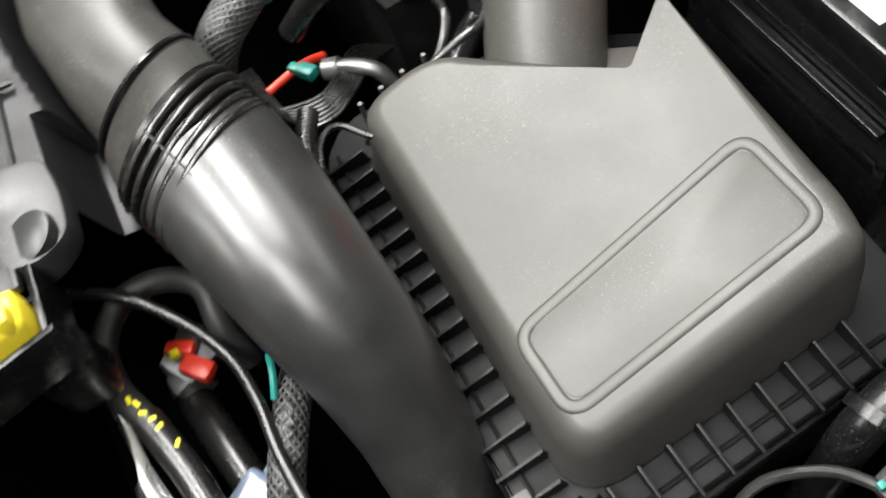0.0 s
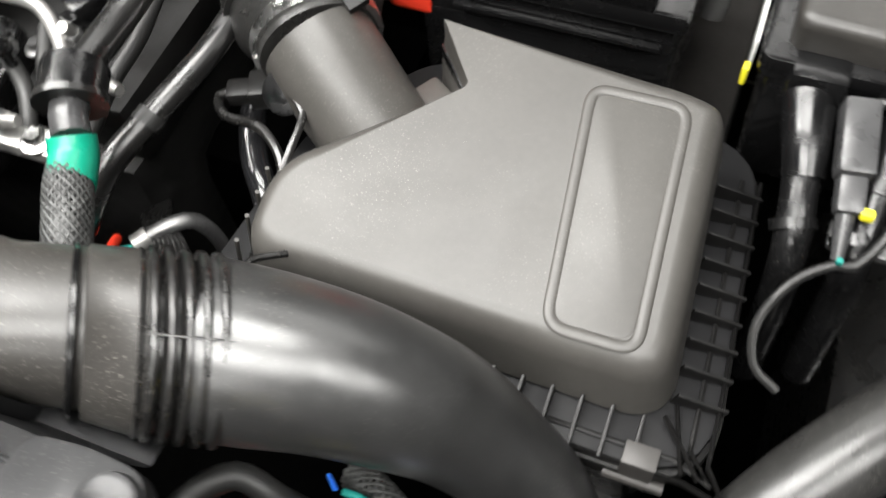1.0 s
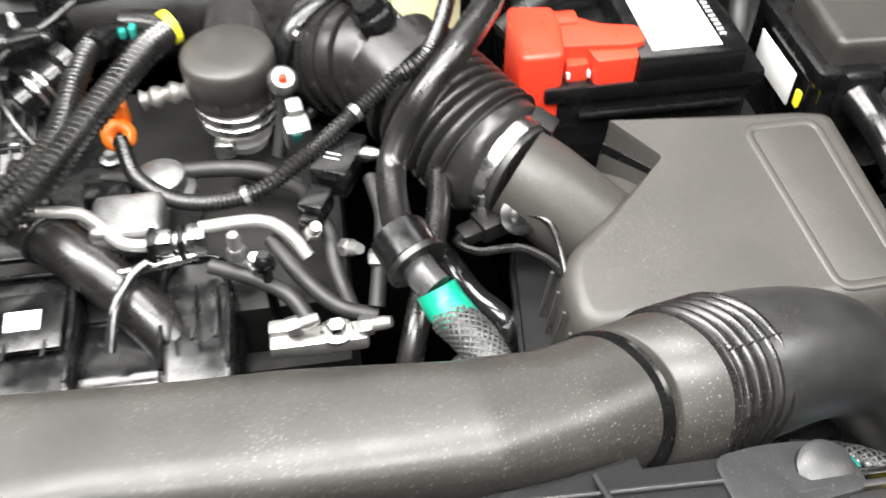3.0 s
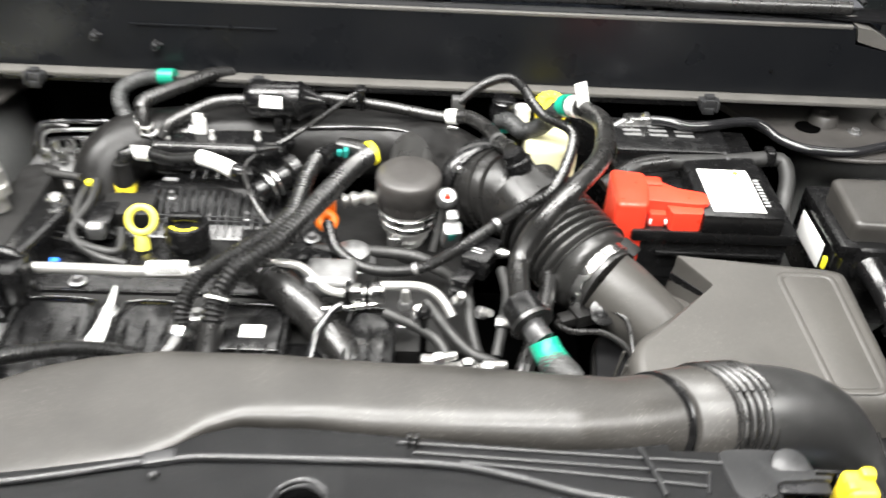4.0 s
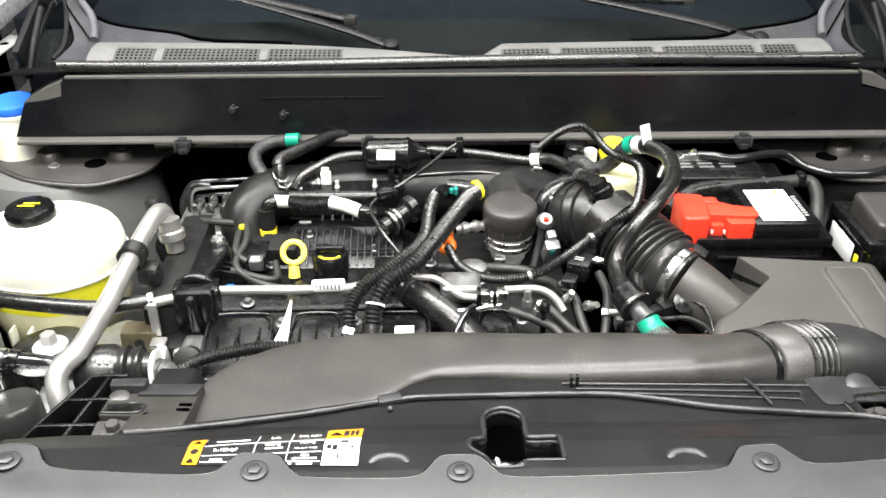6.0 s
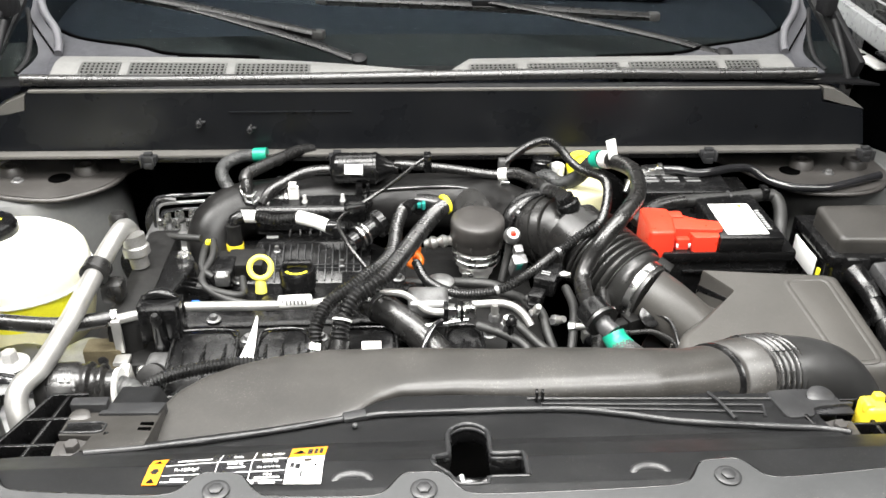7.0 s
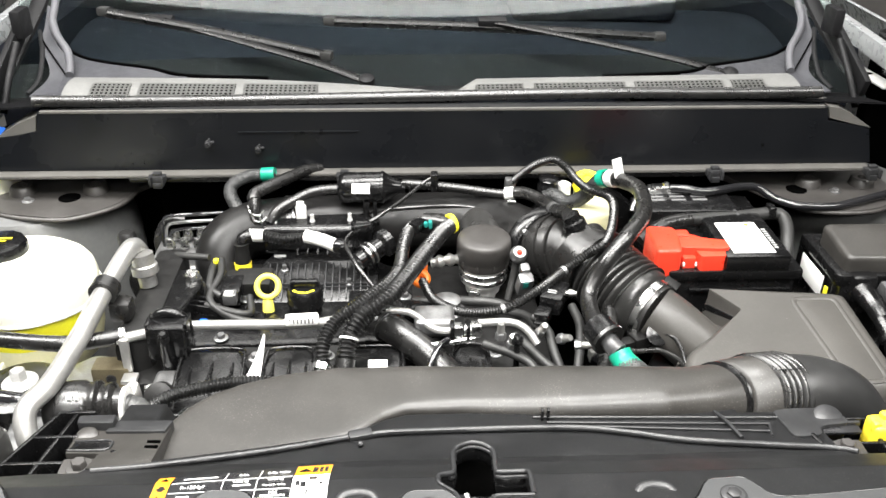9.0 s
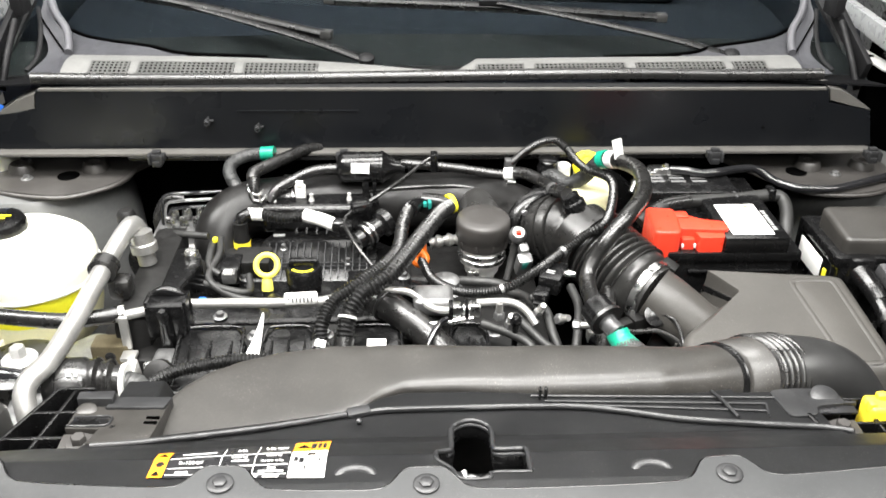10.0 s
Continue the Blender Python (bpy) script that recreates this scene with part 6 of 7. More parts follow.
part("joint_clip", join(box((0.000, 0.232, 0.946), (0.006, 0.02, 0.02), 0.002), box((0.021, 0.232, 0.946), (0.005, 0.02, 0.02), 0.002)), "black", front)
part("casting", box((-0.022, 0.268, 0.937), (0.055, 0.045, 0.026), 0.008, 3), "steel", front)
pump = thing("fuel_pump", (0.0, 0.30, 0.92), "dull metal fuel pump with bolts", "pump")
part("body", lathe([(0.026, -0.02), (0.026, 0.008), (0.020, 0.012), (0.020, 0.024), (0.012, 0.028)], (-0.003, 0.318, 0.915), (0, 0, 1), 24), "steel", pump)
part("plug", box((-0.045, 0.315, 0.925), (0.04, 0.025, 0.02), 0.005), "black", pump)

# inlet manifold covers along the front
manifold = thing("inlet_manifold", (-0.15, 0.2, 0.8), "black plastic inlet manifold with four ribbed runners", "manifold")
part("log", box((-0.155, 0.185, 0.862), (0.42, 0.08, 0.05), 0.02, 3), "black", manifold)
for k, (x0, x1) in enumerate(((-0.36, -0.27), (-0.25, -0.178), (-0.155, -0.062), (-0.004, 0.052))):
    xm, w = (x0 + x1) / 2, x1 - x0
    run = part("runner", prism(rounded([(x0, 0.13), (x1, 0.13), (x1, 0.225), (x1 - 0.012, 0.25), (x0 + 0.012, 0.25), (x0, 0.225)], 0.012), 0.86, 0.906, 0.012, 3, top=lambda x, y: 0.912 - 0.25 * max(0, 0.20 - y)), "black", manifold)
    for j in range(3):
        part("runner_rib", box((x0 + w * (0.2 + 0.3 * j), 0.20, 0.910), (0.003, 0.07, 0.003), 0.001, turn=(-6, 0, 0)), "black", run)
    part("runner_edge", sweep([(x0 + 0.004, 0.15, 0.903), (x0 + 0.004, 0.225, 0.914), (x0 + 0.014, 0.243, 0.914), (x1 - 0.014, 0.243, 0.914), (x1 - 0.004, 0.225, 0.914), (x1 - 0.004, 0.15, 0.903)], 0.0022, 8), "black", run)
part("sticker", box((-0.098, 0.199, 0.9165), (0.025, 0.016, 0.0012), 0.0004, turn=(12, 0, 0)), "paper", manifold)
part("sticker_plate", box((-0.10, 0.20, 0.912), (0.06, 0.05, 0.006), 0.002, turn=(6, 0, 0)), "black", manifold)
for bx in (-0.262, -0.166, -0.055, 0.06):
    part("manifold_bolt", bolt((bx, 0.235, 0.905), 0.006, 0.007), "steel", manifold)
tag = thing("paper_tag", (-0.25, 0.2, 0.91), "curled white paper tag on the manifold", "tag")
part("strip", sheet(lambda u, v: (-0.268 + (0.021 - 0.018 * u) * v + 0.020 * u, 0.165 + 0.065 * u, 0.918 + 0.026 * u * u + 0.003 * math.sin(3 * v)), 14, 2, 0.0006), "paper", tag)
for k in range(4):
    part("print_bar", box((-0.256 + 0.003 * k, 0.180 + 0.009 * k, 0.9225 + 0.0034 * k), (0.002, 0.01, 0.0006), 0), "ink", tag)

# hoses that cross the engine


def loom(name, pts, r, label, ribs=0.0058, depth=0.0026, group="engine looms"):
    h = thing(name, pts[len(pts) // 2], label, "hose", group)
    part("sleeve", sweep(pts, r, 16, 0.004, ribs=ribs, depth=depth), "loom", h)
    return h


h1 = loom("corrugated_hose", [(-0.035, 0.455, 0.985), (-0.052, 0.435, 0.992), (-0.062, 0.391, 0.990), (-0.073, 0.315, 0.983), (-0.117, 0.260, 0.975), (-0.153, 0.232, 0.962), (-0.168, 0.202, 0.945), (-0.167, 0.183, 0.925)], 0.0098, "black corrugated hose across the engine", 0.005, 0.0024)
part("plain_end", sweep([(-0.167, 0.184, 0.926), (-0.176, 0.165, 0.915), (-0.20, 0.145, 0.90)], 0.0100, 14), "rubber", h1)
part("silver_clip", sweep([(-0.167, 0.186, 0.928), (-0.169, 0.179, 0.923)], 0.0132, 14), "bright", h1)
part("top_elbow", sweep([(-0.05, 0.425, 0.993), (-0.04, 0.448, 0.990), (-0.022, 0.458, 0.98)], 0.0110, 14), "black", h1)
part("green_clip", join(box((-0.022, 0.450, 0.990), (0.006, 0.012, 0.011), 0.002), box((-0.029, 0.442, 0.994), (0.006, 0.008, 0.008), 0.002)), "teal", h1)
h2 = loom("corrugated_hose", [(0.010, 0.448, 0.990), (-0.008, 0.41, 0.995), (-0.035, 0.352, 0.992), (-0.08, 0.265, 0.982), (-0.117, 0.237, 0.968), (-0.135, 0.214, 0.946), (-0.140, 0.190, 0.92)], 0.0126, "thick black corrugated hose with a yellow end", 0.0058, 0.0028)
part("plain_end", sweep([(-0.139, 0.196, 0.928), (-0.142, 0.175, 0.905), (-0.145, 0.15, 0.885)], 0.0135, 14), "rubber", h2)
part("yellow_end", lathe([(0.0126, 0), (0.0150, 0), (0.0155, 0.004), (0.0150, 0.008), (0.0126, 0.008)], (0.006, 0.446, 0.991), (0.82, 0.55, 0.1), 22), "sun", h2)
part("end_cap", sweep([(0.010, 0.448, 0.990), (-0.012, 0.462, 0.988), (-0.03, 0.470, 0.985)], 0.0130, 14), "rubber", h2)
part("white_mark", sweep([(-0.135, 0.2155, 0.948), (-0.1355, 0.2135, 0.946)], 0.0131, 14), "white", h2)
h3 = loom("thin_loom", [(-0.036, 0.358, 0.945), (-0.0195, 0.315, 0.9400), (0.0195, 0.278, 0.9435), (0.0712, 0.262, 0.9580), (0.1125, 0.276, 0.9735), (0.1590, 0.314, 0.9850), (0.1925, 0.330, 1.0020), (0.2225, 0.3427, 1.0172), (0.2543, 0.442, 1.0110), (0.2578, 0.490, 1.0121), (0.2289, 0.515, 1.0150), (0.2139, 0.545, 1.0190), (0.2035, 0.570, 1.0265), (0.1868, 0.585, 1.034), (0.1656, 0.595, 1.0267), (0.1419, 0.605, 1.0073), (0.1213, 0.612, 0.9836)], 0.0070, "thin corrugated wiring loom looping over the engine", 0.004, 0.0014)
part("orange_collar", torus((-0.038, 0.366, 0.945), 0.0085, 0.006, (0.2, -0.6, 0.6)), "orange", h3)
part("orange_tab", box((-0.034, 0.380, 0.957), (0.012, 0.012, 0.022), 0.003), "orange", h3)
for p, q in (((0.069, 0.2620, 0.9573), (0.0735, 0.2624, 0.9590)), ((0.1565, 0.3122, 0.9842), (0.1610, 0.3155, 0.9858))):
    part("clear_band", sweep([p, q], 0.0078, 12), "steel", h3)
part("loom_end", box((0.118, 0.614, 0.978), (0.018, 0.016, 0.024), 0.004), "steel", h3)
h4 = thing("coolant_hose", (-0.05, 0.23, 0.9), "thick black coolant hose with a ring clamp", "hose")
part("hose", sweep([(-0.125, 0.300, 0.925), (-0.095, 0.278, 0.930), (-0.055, 0.243, 0.922), (-0.02, 0.212, 0.905), (0.01, 0.18, 0.88), (0.02, 0.15, 0.85)], 0.0205, 20), "rubber", h4)
part("clamp", torus((-0.085, 0.270, 0.9285), 0.0215, 0.0025, (0.65, -0.75, -0.1)), "rubber", h4)
part("wire", sweep([(-0.005, 0.222, 0.938), (-0.016, 0.212, 0.937), (-0.028, 0.19, 0.928), (-0.034, 0.165, 0.91)], 0.0042, 8), "gloss", h4)

big = thing("servo_hose", (0.22, 0.3, 0.97), "long smooth black hose with white tag and green tape", "hose")
part("hose", sweep([(0.2571, 0.515, 1.0333), (0.268, 0.495, 1.0404), (0.2840, 0.455, 1.0480), (0.2847, 0.412, 1.0535), (0.2700, 0.345, 1.0580), (0.2372, 0.290, 1.0540), (0.2085, 0.266, 1.0330), (0.1905, 0.258, 1.0060), (0.1800, 0.242, 0.9870), (0.1775, 0.205, 0.9830), (0.180, 0.168, 0.986)], 0.0116, 16, r_end=0.0110), "rubber", big)
part("collar", sweep([(0.1775, 0.174, 0.987), (0.186, 0.152, 0.984)], 0.0205, 18), "black", big)
part("collar", sweep([(0.186, 0.153, 0.984), (0.188, 0.149, 0.983)], 0.0225, 18), "rubber", big)
part("metal_neck", sweep([(0.187, 0.150, 0.983), (0.190, 0.142, 0.981), (0.1970, 0.132, 0.9775)], 0.0118, 14), "greyplug", big)
part("green_tape", sweep([(0.1970, 0.1320, 0.9775), (0.2015, 0.1230, 0.9715), (0.2100, 0.1050, 0.9700)], 0.0146, 16), "green", big)
braided("braid", [(0.2040, 0.1150, 0.9690), (0.2110, 0.1020, 0.9710), (0.2187, 0.0890, 0.9690), (0.2270, 0.0690, 0.9600), (0.2340, 0.0520, 0.9380), (0.2400, 0.0380, 0.9100), (0.2420, 0.0350, 0.8600)], 0.0136, 18, "braid", big, 0.0011)
part("white_tag", join(sweep([(0.2595, 0.511, 1.0352), (0.2665, 0.498, 1.0396)], 0.0136, 16), box((0.2655, 0.489, 1.0620), (0.016, 0.003, 0.030), 0.001, turn=(-15, -8, 20))), "white", big)
part("top_elbow", sweep([(0.2575, 0.514, 1.0336), (0.250, 0.524, 1.028), (0.238, 0.534, 1.008)], 0.0120, 14), "rubber", big)
part("green_ring", sweep([(0.2565, 0.5155, 1.0332), (0.2495, 0.5245, 1.0275)], 0.0145, 16), "green", big)
side = thing("bypass_hose", (0.2, 0.2, 0.95), "black rubber hose beside the servo hose", "hose")
part("hose", sweep([(0.222, 0.315, 0.95), (0.220, 0.278, 0.945), (0.214, 0.243, 0.938), (0.200, 0.195, 0.93), (0.184, 0.148, 0.918), (0.170, 0.115, 0.885)], 0.0095, 14), "rubber", side)

part("hose_clip", sweep([(0.199, 0.192, 0.9295), (0.196, 0.183, 0.927)], 0.0108, 14), "tape", side, "dark band of tape")

# brake fluid reservoir
brake = thing("brake_reservoir", (0.24, 0.57, 0.9), "cream brake fluid reservoir with a yellow cap", "reservoir")
part("tank", box((0.243, 0.555, 0.935), (0.068, 0.08, 0.07), 0.010, 3), "cream", brake)
part("lower_tank", box((0.236, 0.53, 0.905), (0.05, 0.06, 0.05), 0.008), "cream", brake)
part("neck", lathe([(0.021, -0.02), (0.021, 0.014)], (0.2463, 0.605, 0.965), (0, -0.25, 1), 24), "cream", brake)
cap = part("cap", lathe([(0.0235, -0.002), (0.0235, 0.014), (0.021, 0.017), (0.010, 0.017), (0.008, 0.0145)], (0.2463, 0.604, 0.9790), (0, -0.40, 1), 30), "sun", brake, "yellow cap with dark marks")
for k in range(10):
    a = math.radians(36 * k)
    part("cap_mark", box((0.2463 + 0.0165 * math.cos(a), 0.5974 + 0.0153 * math.sin(a), 0.9950 + 0.0061 * math.sin(a)), (0.008, 0.0018, 0.001), 0, turn=(21, 0, 36 * k)), "ink", brake)
part("white_cap", lathe([(0.0115, -0.02), (0.0115, 0.012), (0.008, 0.015)], (0.2063, 0.595, 0.975), (0, 0, 1), 16), "white", brake)
part("dark_cap", lathe([(0.013, -0.02), (0.0185, 0.0), (0.0185, 0.014), (0.0165, 0.016), (0.0165, 0.026), (0.012, 0.029)], (0.1801, 0.60, 0.970), (0, -0.1, 1), 20), "black", brake)
part("green_band", lathe([(0.0140, 0), (0.0140, 0.008)], (0.1815, 0.590, 0.956), (0, 0, 1), 18), "teal", brake)
part("servo", lathe([(0.09, -0.02), (0.11, 0.02), (0.11, 0.05)], (0.25, 0.655, 0.86), (0, -1, 0), 32), "black", brake)
bline = thing("braided_brake_line", (0.2, 0.55, 0.98), "black braided line passing the brake reservoir", "hose")
braided("sleeve", [(0.175, 0.585, 0.970), (0.1871, 0.575, 0.9757), (0.2058, 0.555, 0.9720), (0.2283, 0.540, 0.9902), (0.2442, 0.525, 1.021), (0.2532, 0.520, 1.0291)], 0.0108, 10, "darkbraid", bline, 0.0013)

# solenoid, connectors and small pipes in front of the throttle
sol = thing("boost_solenoid", (0.14, 0.28, 0.94), "black boost solenoid with a connector", "solenoid")
part("body", box((0.143, 0.283, 0.962), (0.03, 0.05, 0.026), 0.004, turn=(0, 0, -25)), "black", sol)
part("print_bar", box((0.137, 0.274, 0.9755), (0.012, 0.002, 0.0006), 0, turn=(0, 0, -25)), "greyprint", sol)
part("print_bar", box((0.139, 0.279, 0.9755), (0.012, 0.002, 0.0006), 0, turn=(0, 0, -25)), "greyprint", sol)
part("plug", join(box((0.122, 0.247, 0.955), (0.02, 0.026, 0.02), 0.004, turn=(0, 0, -25)), box((0.116, 0.234, 0.95), (0.014, 0.012, 0.012), 0.002, turn=(0, 0, -25))), "black", sol)
part("port", lathe([(0.005, 0), (0.007, 0.006), (0.005, 0.016)], (0.158, 0.288, 0.965), (1, -0.2, 0), 12), "bright", sol)
CLUTTER = (((0.112, 0.262, 0.945), (0.128, 0.235, 0.94), (0.132, 0.20, 0.93), (0.142, 0.17, 0.91)), ((0.085, 0.235, 0.935), (0.105, 0.20, 0.93), (0.13, 0.175, 0.92), (0.158, 0.165, 0.915)),
           ((0.04, 0.215, 0.935), (0.075, 0.20, 0.93), (0.10, 0.18, 0.925), (0.115, 0.15, 0.91)), ((0.165, 0.27, 0.955), (0.17, 0.235, 0.95), (0.165, 0.2, 0.94), (0.158, 0.17, 0.92)),
           ((0.05, 0.36, 0.90), (0.085, 0.33, 0.91), (0.11, 0.30, 0.92), (0.12, 0.26, 0.925)), ((-0.05, 0.33, 0.93), (-0.02, 0.325, 0.932), (0.03, 0.335, 0.925), (0.075, 0.330, 0.922), (0.105, 0.325, 0.905)))
for k, pts in enumerate(CLUTTER):
    c = thing("small_wire", pts[0], "small black taped wire between engine connectors", "wire", "engine wiring")
    part("wire", sweep(pts, 0.0062 if k < 5 else 0.0072, 10), "tape", c)
FITS = ((0.140, 0.212, 0.942, (0.4, -0.6, 0.5)), (0.158, 0.198, 0.942, (1, -0.3, 0.2)), (0.094, 0.152, 0.93, (1, 0.1, 0.2)), (0.116, 0.232, 0.94, (0.2, -0.5, 0.8)),
        (0.076, 0.205, 0.938, (0, -0.4, 1)), (0.145, 0.150, 0.925, (1, -0.2, 0.3)), (0.062, 0.212, 0.945, (0, 0, 1)))
for x, y, z, ax in FITS:
    f = thing("pipe_fitting", (x, y, z), "small bright metal pipe fitting", "fitting", "pipe fittings")
    part("nut", lathe([(0.0075, 0), (0.0075, 0.008), (0.006, 0.010)], (x, y, z), ax, 6), "steel", f)
    part("spigot", lathe([(0.005, 0.01), (0.005, 0.018), (0.004, 0.023)], (x, y, z), ax, 12), "alu", f)
bar = thing("bracket_bar", (0.11, 0.155, 0.91), "bare cast bracket under the intake duct", "bracket")
part("bar", join(box((0.115, 0.150, 0.915), (0.07, 0.018, 0.014), 0.004), box((0.09, 0.158, 0.92), (0.02, 0.012, 0.014), 0.003)), "alu", bar)
part("bolt", bolt((0.128, 0.150, 0.923), 0.007, 0.008), "bright", bar)
post = thing("support_post", (0.078, 0.19, 0.9), "dark support post with a ball head", "post")
part("rod", lathe([(0.004, -0.04), (0.004, 0.02), (0.008, 0.024), (0.008, 0.032), (0.004, 0.036)], (0.082, 0.196, 0.925), (0, 0, 1), 12), "black", post)

# anti-lock brake block at the back left
absb = thing("brake_block", (-0.42, 0.56, 0.85), "bare metal anti-lock brake block with steel lines", "brake unit")
part("block", box((-0.425, 0.555, 0.872), (0.085, 0.07, 0.055), 0.005), "steel", absb)
part("motor", lathe([(0.03, 0), (0.03, 0.05), (0.024, 0.056)], (-0.45, 0.53, 0.86), (-0.7, -0.7, 0), 22), "black", absb)
for k in range(6):
    part("union", lathe([(0.008, 0), (0.008, 0.010), (0.006, 0.016)], (-0.442 + 0.022 * (k % 3), 0.545 + 0.03 * (k // 3), 0.904), (0, 0, 1), 6), "bright", absb)
for k in range(3):
    part("brake_line", sweep([(-0.300 - 0.02 * k, 0.600, 0.925 - 0.012 * k), (-0.345 - 0.012 * k, 0.588, 0.943 - 0.013 * k), (-0.365 - 0.012 * k, 0.580, 0.948 - 0.013 * k), (-0.430, 0.572, 0.949 - 0.013 * k), (-0.4525 + 0.004 * k, 0.566, 0.946 - 0.013 * k), (-0.456 + 0.004 * k, 0.560, 0.925 - 0.010 * k), (-0.456 + 0.004 * k, 0.558, 0.89)], 0.0030, 8), "steel" if k == 1 else "gloss", absb)
part("side_union", lathe([(0.011, 0), (0.011, 0.02), (0.007, 0.034)], (-0.372, 0.545, 0.892), (1, -0.2, 0.1), 14), "alu", absb)
part("side_union", lathe([(0.011, 0), (0.011, 0.02), (0.007, 0.03)], (-0.368, 0.518, 0.872), (1, -0.1, 0.1), 14), "bright", absb)
part("shelf", box((-0.43, 0.52, 0.88), (0.07, 0.02, 0.006), 0.002), "pipe", absb)
part("black_line", sweep([(-0.465, 0.57, 0.85), (-0.472, 0.58, 0.90), (-0.455, 0.595, 0.93), (-0.43, 0.60, 0.925)], 0.007, 10), "rubber", absb)
# ---- left side: coolant tank, pipes, washer filler ----
tank = thing("coolant_reservoir", (-0.63, 0.42, 0.82), "milky coolant reservoir half full of yellow coolant", "reservoir")
TANK = ((-0.750, 0.395), (-0.70, 0.335), (-0.60, 0.315), (-0.535, 0.355), (-0.515, 0.42), (-0.545, 0.49), (-0.62, 0.525), (-0.71, 0.505), (-0.752, 0.45))


def dome(ring, z_list):
    """A rounded vessel: the plan ring scaled at each height."""
    bm = bmesh.new()
    cx, cy = sum(p[0] for p in ring) / len(ring), sum(p[1] for p in ring) / len(ring)
    loops = [[bm.verts.new((cx + (x - cx) * s, cy + (y - cy) * s, z)) for x, y in ring] for z, s in z_list]
    n = len(ring)
    for a, b in zip(loops, loops[1:]):
        for k in range(n):
            bm.faces.new((a[k], a[(k + 1) % n], b[(k + 1) % n], b[k]))
    bm.faces.new(loops[-1])
    bm.faces.new(loops[0][::-1])
    return bm


TR = rounded(TANK, 0.05, 6)
part("upper_tank", dome(TR, [(0.902, 0.997), (0.908, 1.0), (0.922, 1.0), (0.934, 0.975), (0.944, 0.92), (0.952, 0.83), (0.958, 0.70), (0.961, 0.5), (0.962, 0.2)]), "milky", tank, "milky upper half with a seam", smooth=70)
part("tank_base", dome(TR, [(0.795, 0.80), (0.805, 0.88), (0.84, 0.955), (0.858, 0.97)]), "cream", tank, "pale ribbed base")
part("lower_tank", dome(TR, [(0.857, 0.972), (0.87, 0.985), (0.901, 0.996)]), "coolant", tank, "yellow where the coolant stands", smooth=70)
part("seam", prism([(-0.632 + (x + 0.632) * 1.03, 0.42 + (y - 0.42) * 1.03) for x, y in TR], 0.900, 0.904, 0.001), "milky", tank)
for k in range(6):
    part("foot_rib", box((-0.70 + 0.028 * k, 0.318 + 0.003 * abs(k - 3), 0.812), (0.004, 0.02, 0.05), 0.001), "milky", tank)
part("neck", lathe([(0.03, 0), (0.03, 0.03)], (-0.655, 0.435, 0.944), (0, 0, 1), 24), "milky", tank)
cap = part("cap", lathe([(0.036, 0), (0.036, 0.022), (0.033, 0.027), (0.018, 0.029)], (-0.655, 0.435, 0.952), (0, -0.05, 1), 14), "black", tank, "black ribbed cap with yellow print")
for k in range(4):
    part("cap_print", box((-0.655 - 0.008 + 0.006 * k, 0.430 + 0.008 * (k % 2), 0.9825), (0.012, 0.0035, 0.0008), 0), "sun", cap)
part("outlet", sweep([(-0.700, 0.335, 0.87), (-0.696, 0.322, 0.895), (-0.694, 0.306, 0.914)], 0.0115, 12), "bright", tank)

ach = thing("vent_hose", (-0.5, 0.22, 0.93), "black vent hose with silver clips", "hose")
part("hose", sweep([(-0.694, 0.310, 0.905), (-0.692, 0.292, 0.922), (-0.675, 0.268, 0.934), (-0.630, 0.244, 0.943), (-0.568, 0.224, 0.948), (-0.50, 0.217, 0.946), (-0.455, 0.234, 0.94), (-0.435, 0.241, 0.94)], 0.0105, 14), "rubber", ach)
for p, q in (((-0.436, 0.241, 0.94), (-0.429, 0.243, 0.94)), ((-0.641, 0.2485, 0.9415), (-0.629, 0.2436, 0.943))):
    part("clip", sweep([p, q], 0.0125, 14), "bright", ach)
part("hanger", join(box((-0.428, 0.228, 0.918), (0.012, 0.006, 0.05), 0.002), box((-0.424, 0.215, 0.89), (0.02, 0.02, 0.006), 0.002)), "pipe", ach)

acp = thing("air_conditioning_pipe", (-0.47, 0.25, 0.93), "thick pale aluminium air conditioning pipe", "pipe")
part("pipe", sweep([(-0.450, 0.422, 0.945), (-0.450, 0.412, 0.975), (-0.455, 0.388, 0.988), (-0.466, 0.30, 0.975), (-0.473, 0.20, 0.963), (-0.480, 0.12, 0.958), (-0.494, 0.088, 0.953), (-0.497, 0.074, 0.943), (-0.493, 0.062, 0.925), (-0.486, 0.052, 0.895), (-0.480, 0.045, 0.85)], 0.0127, 18), "pipe", acp)
part("rubber_clip", join(sweep([(-0.4655, 0.310, 0.976), (-0.467, 0.290, 0.974)], 0.019, 18), box((-0.448, 0.300, 0.945), (0.03, 0.03, 0.03), 0.008)), "rubber", acp)
part("joint", lathe([(0.016, 0), (0.016, 0.016), (0.019, 0.018), (0.019, 0.03), (0.013, 0.034), (0.013, 0.05)], (-0.4395, 0.390, 0.980), (0.1, -0.12, -1), 18), "alu", acp)
part("fill_port", lathe([(0.012, 0), (0.012, 0.02), (0.014, 0.022), (0.014, 0.034), (0.010, 0.04)], (-0.472, 0.435, 0.95), (0, 0.1, 1), 16), "darkmetal", acp)

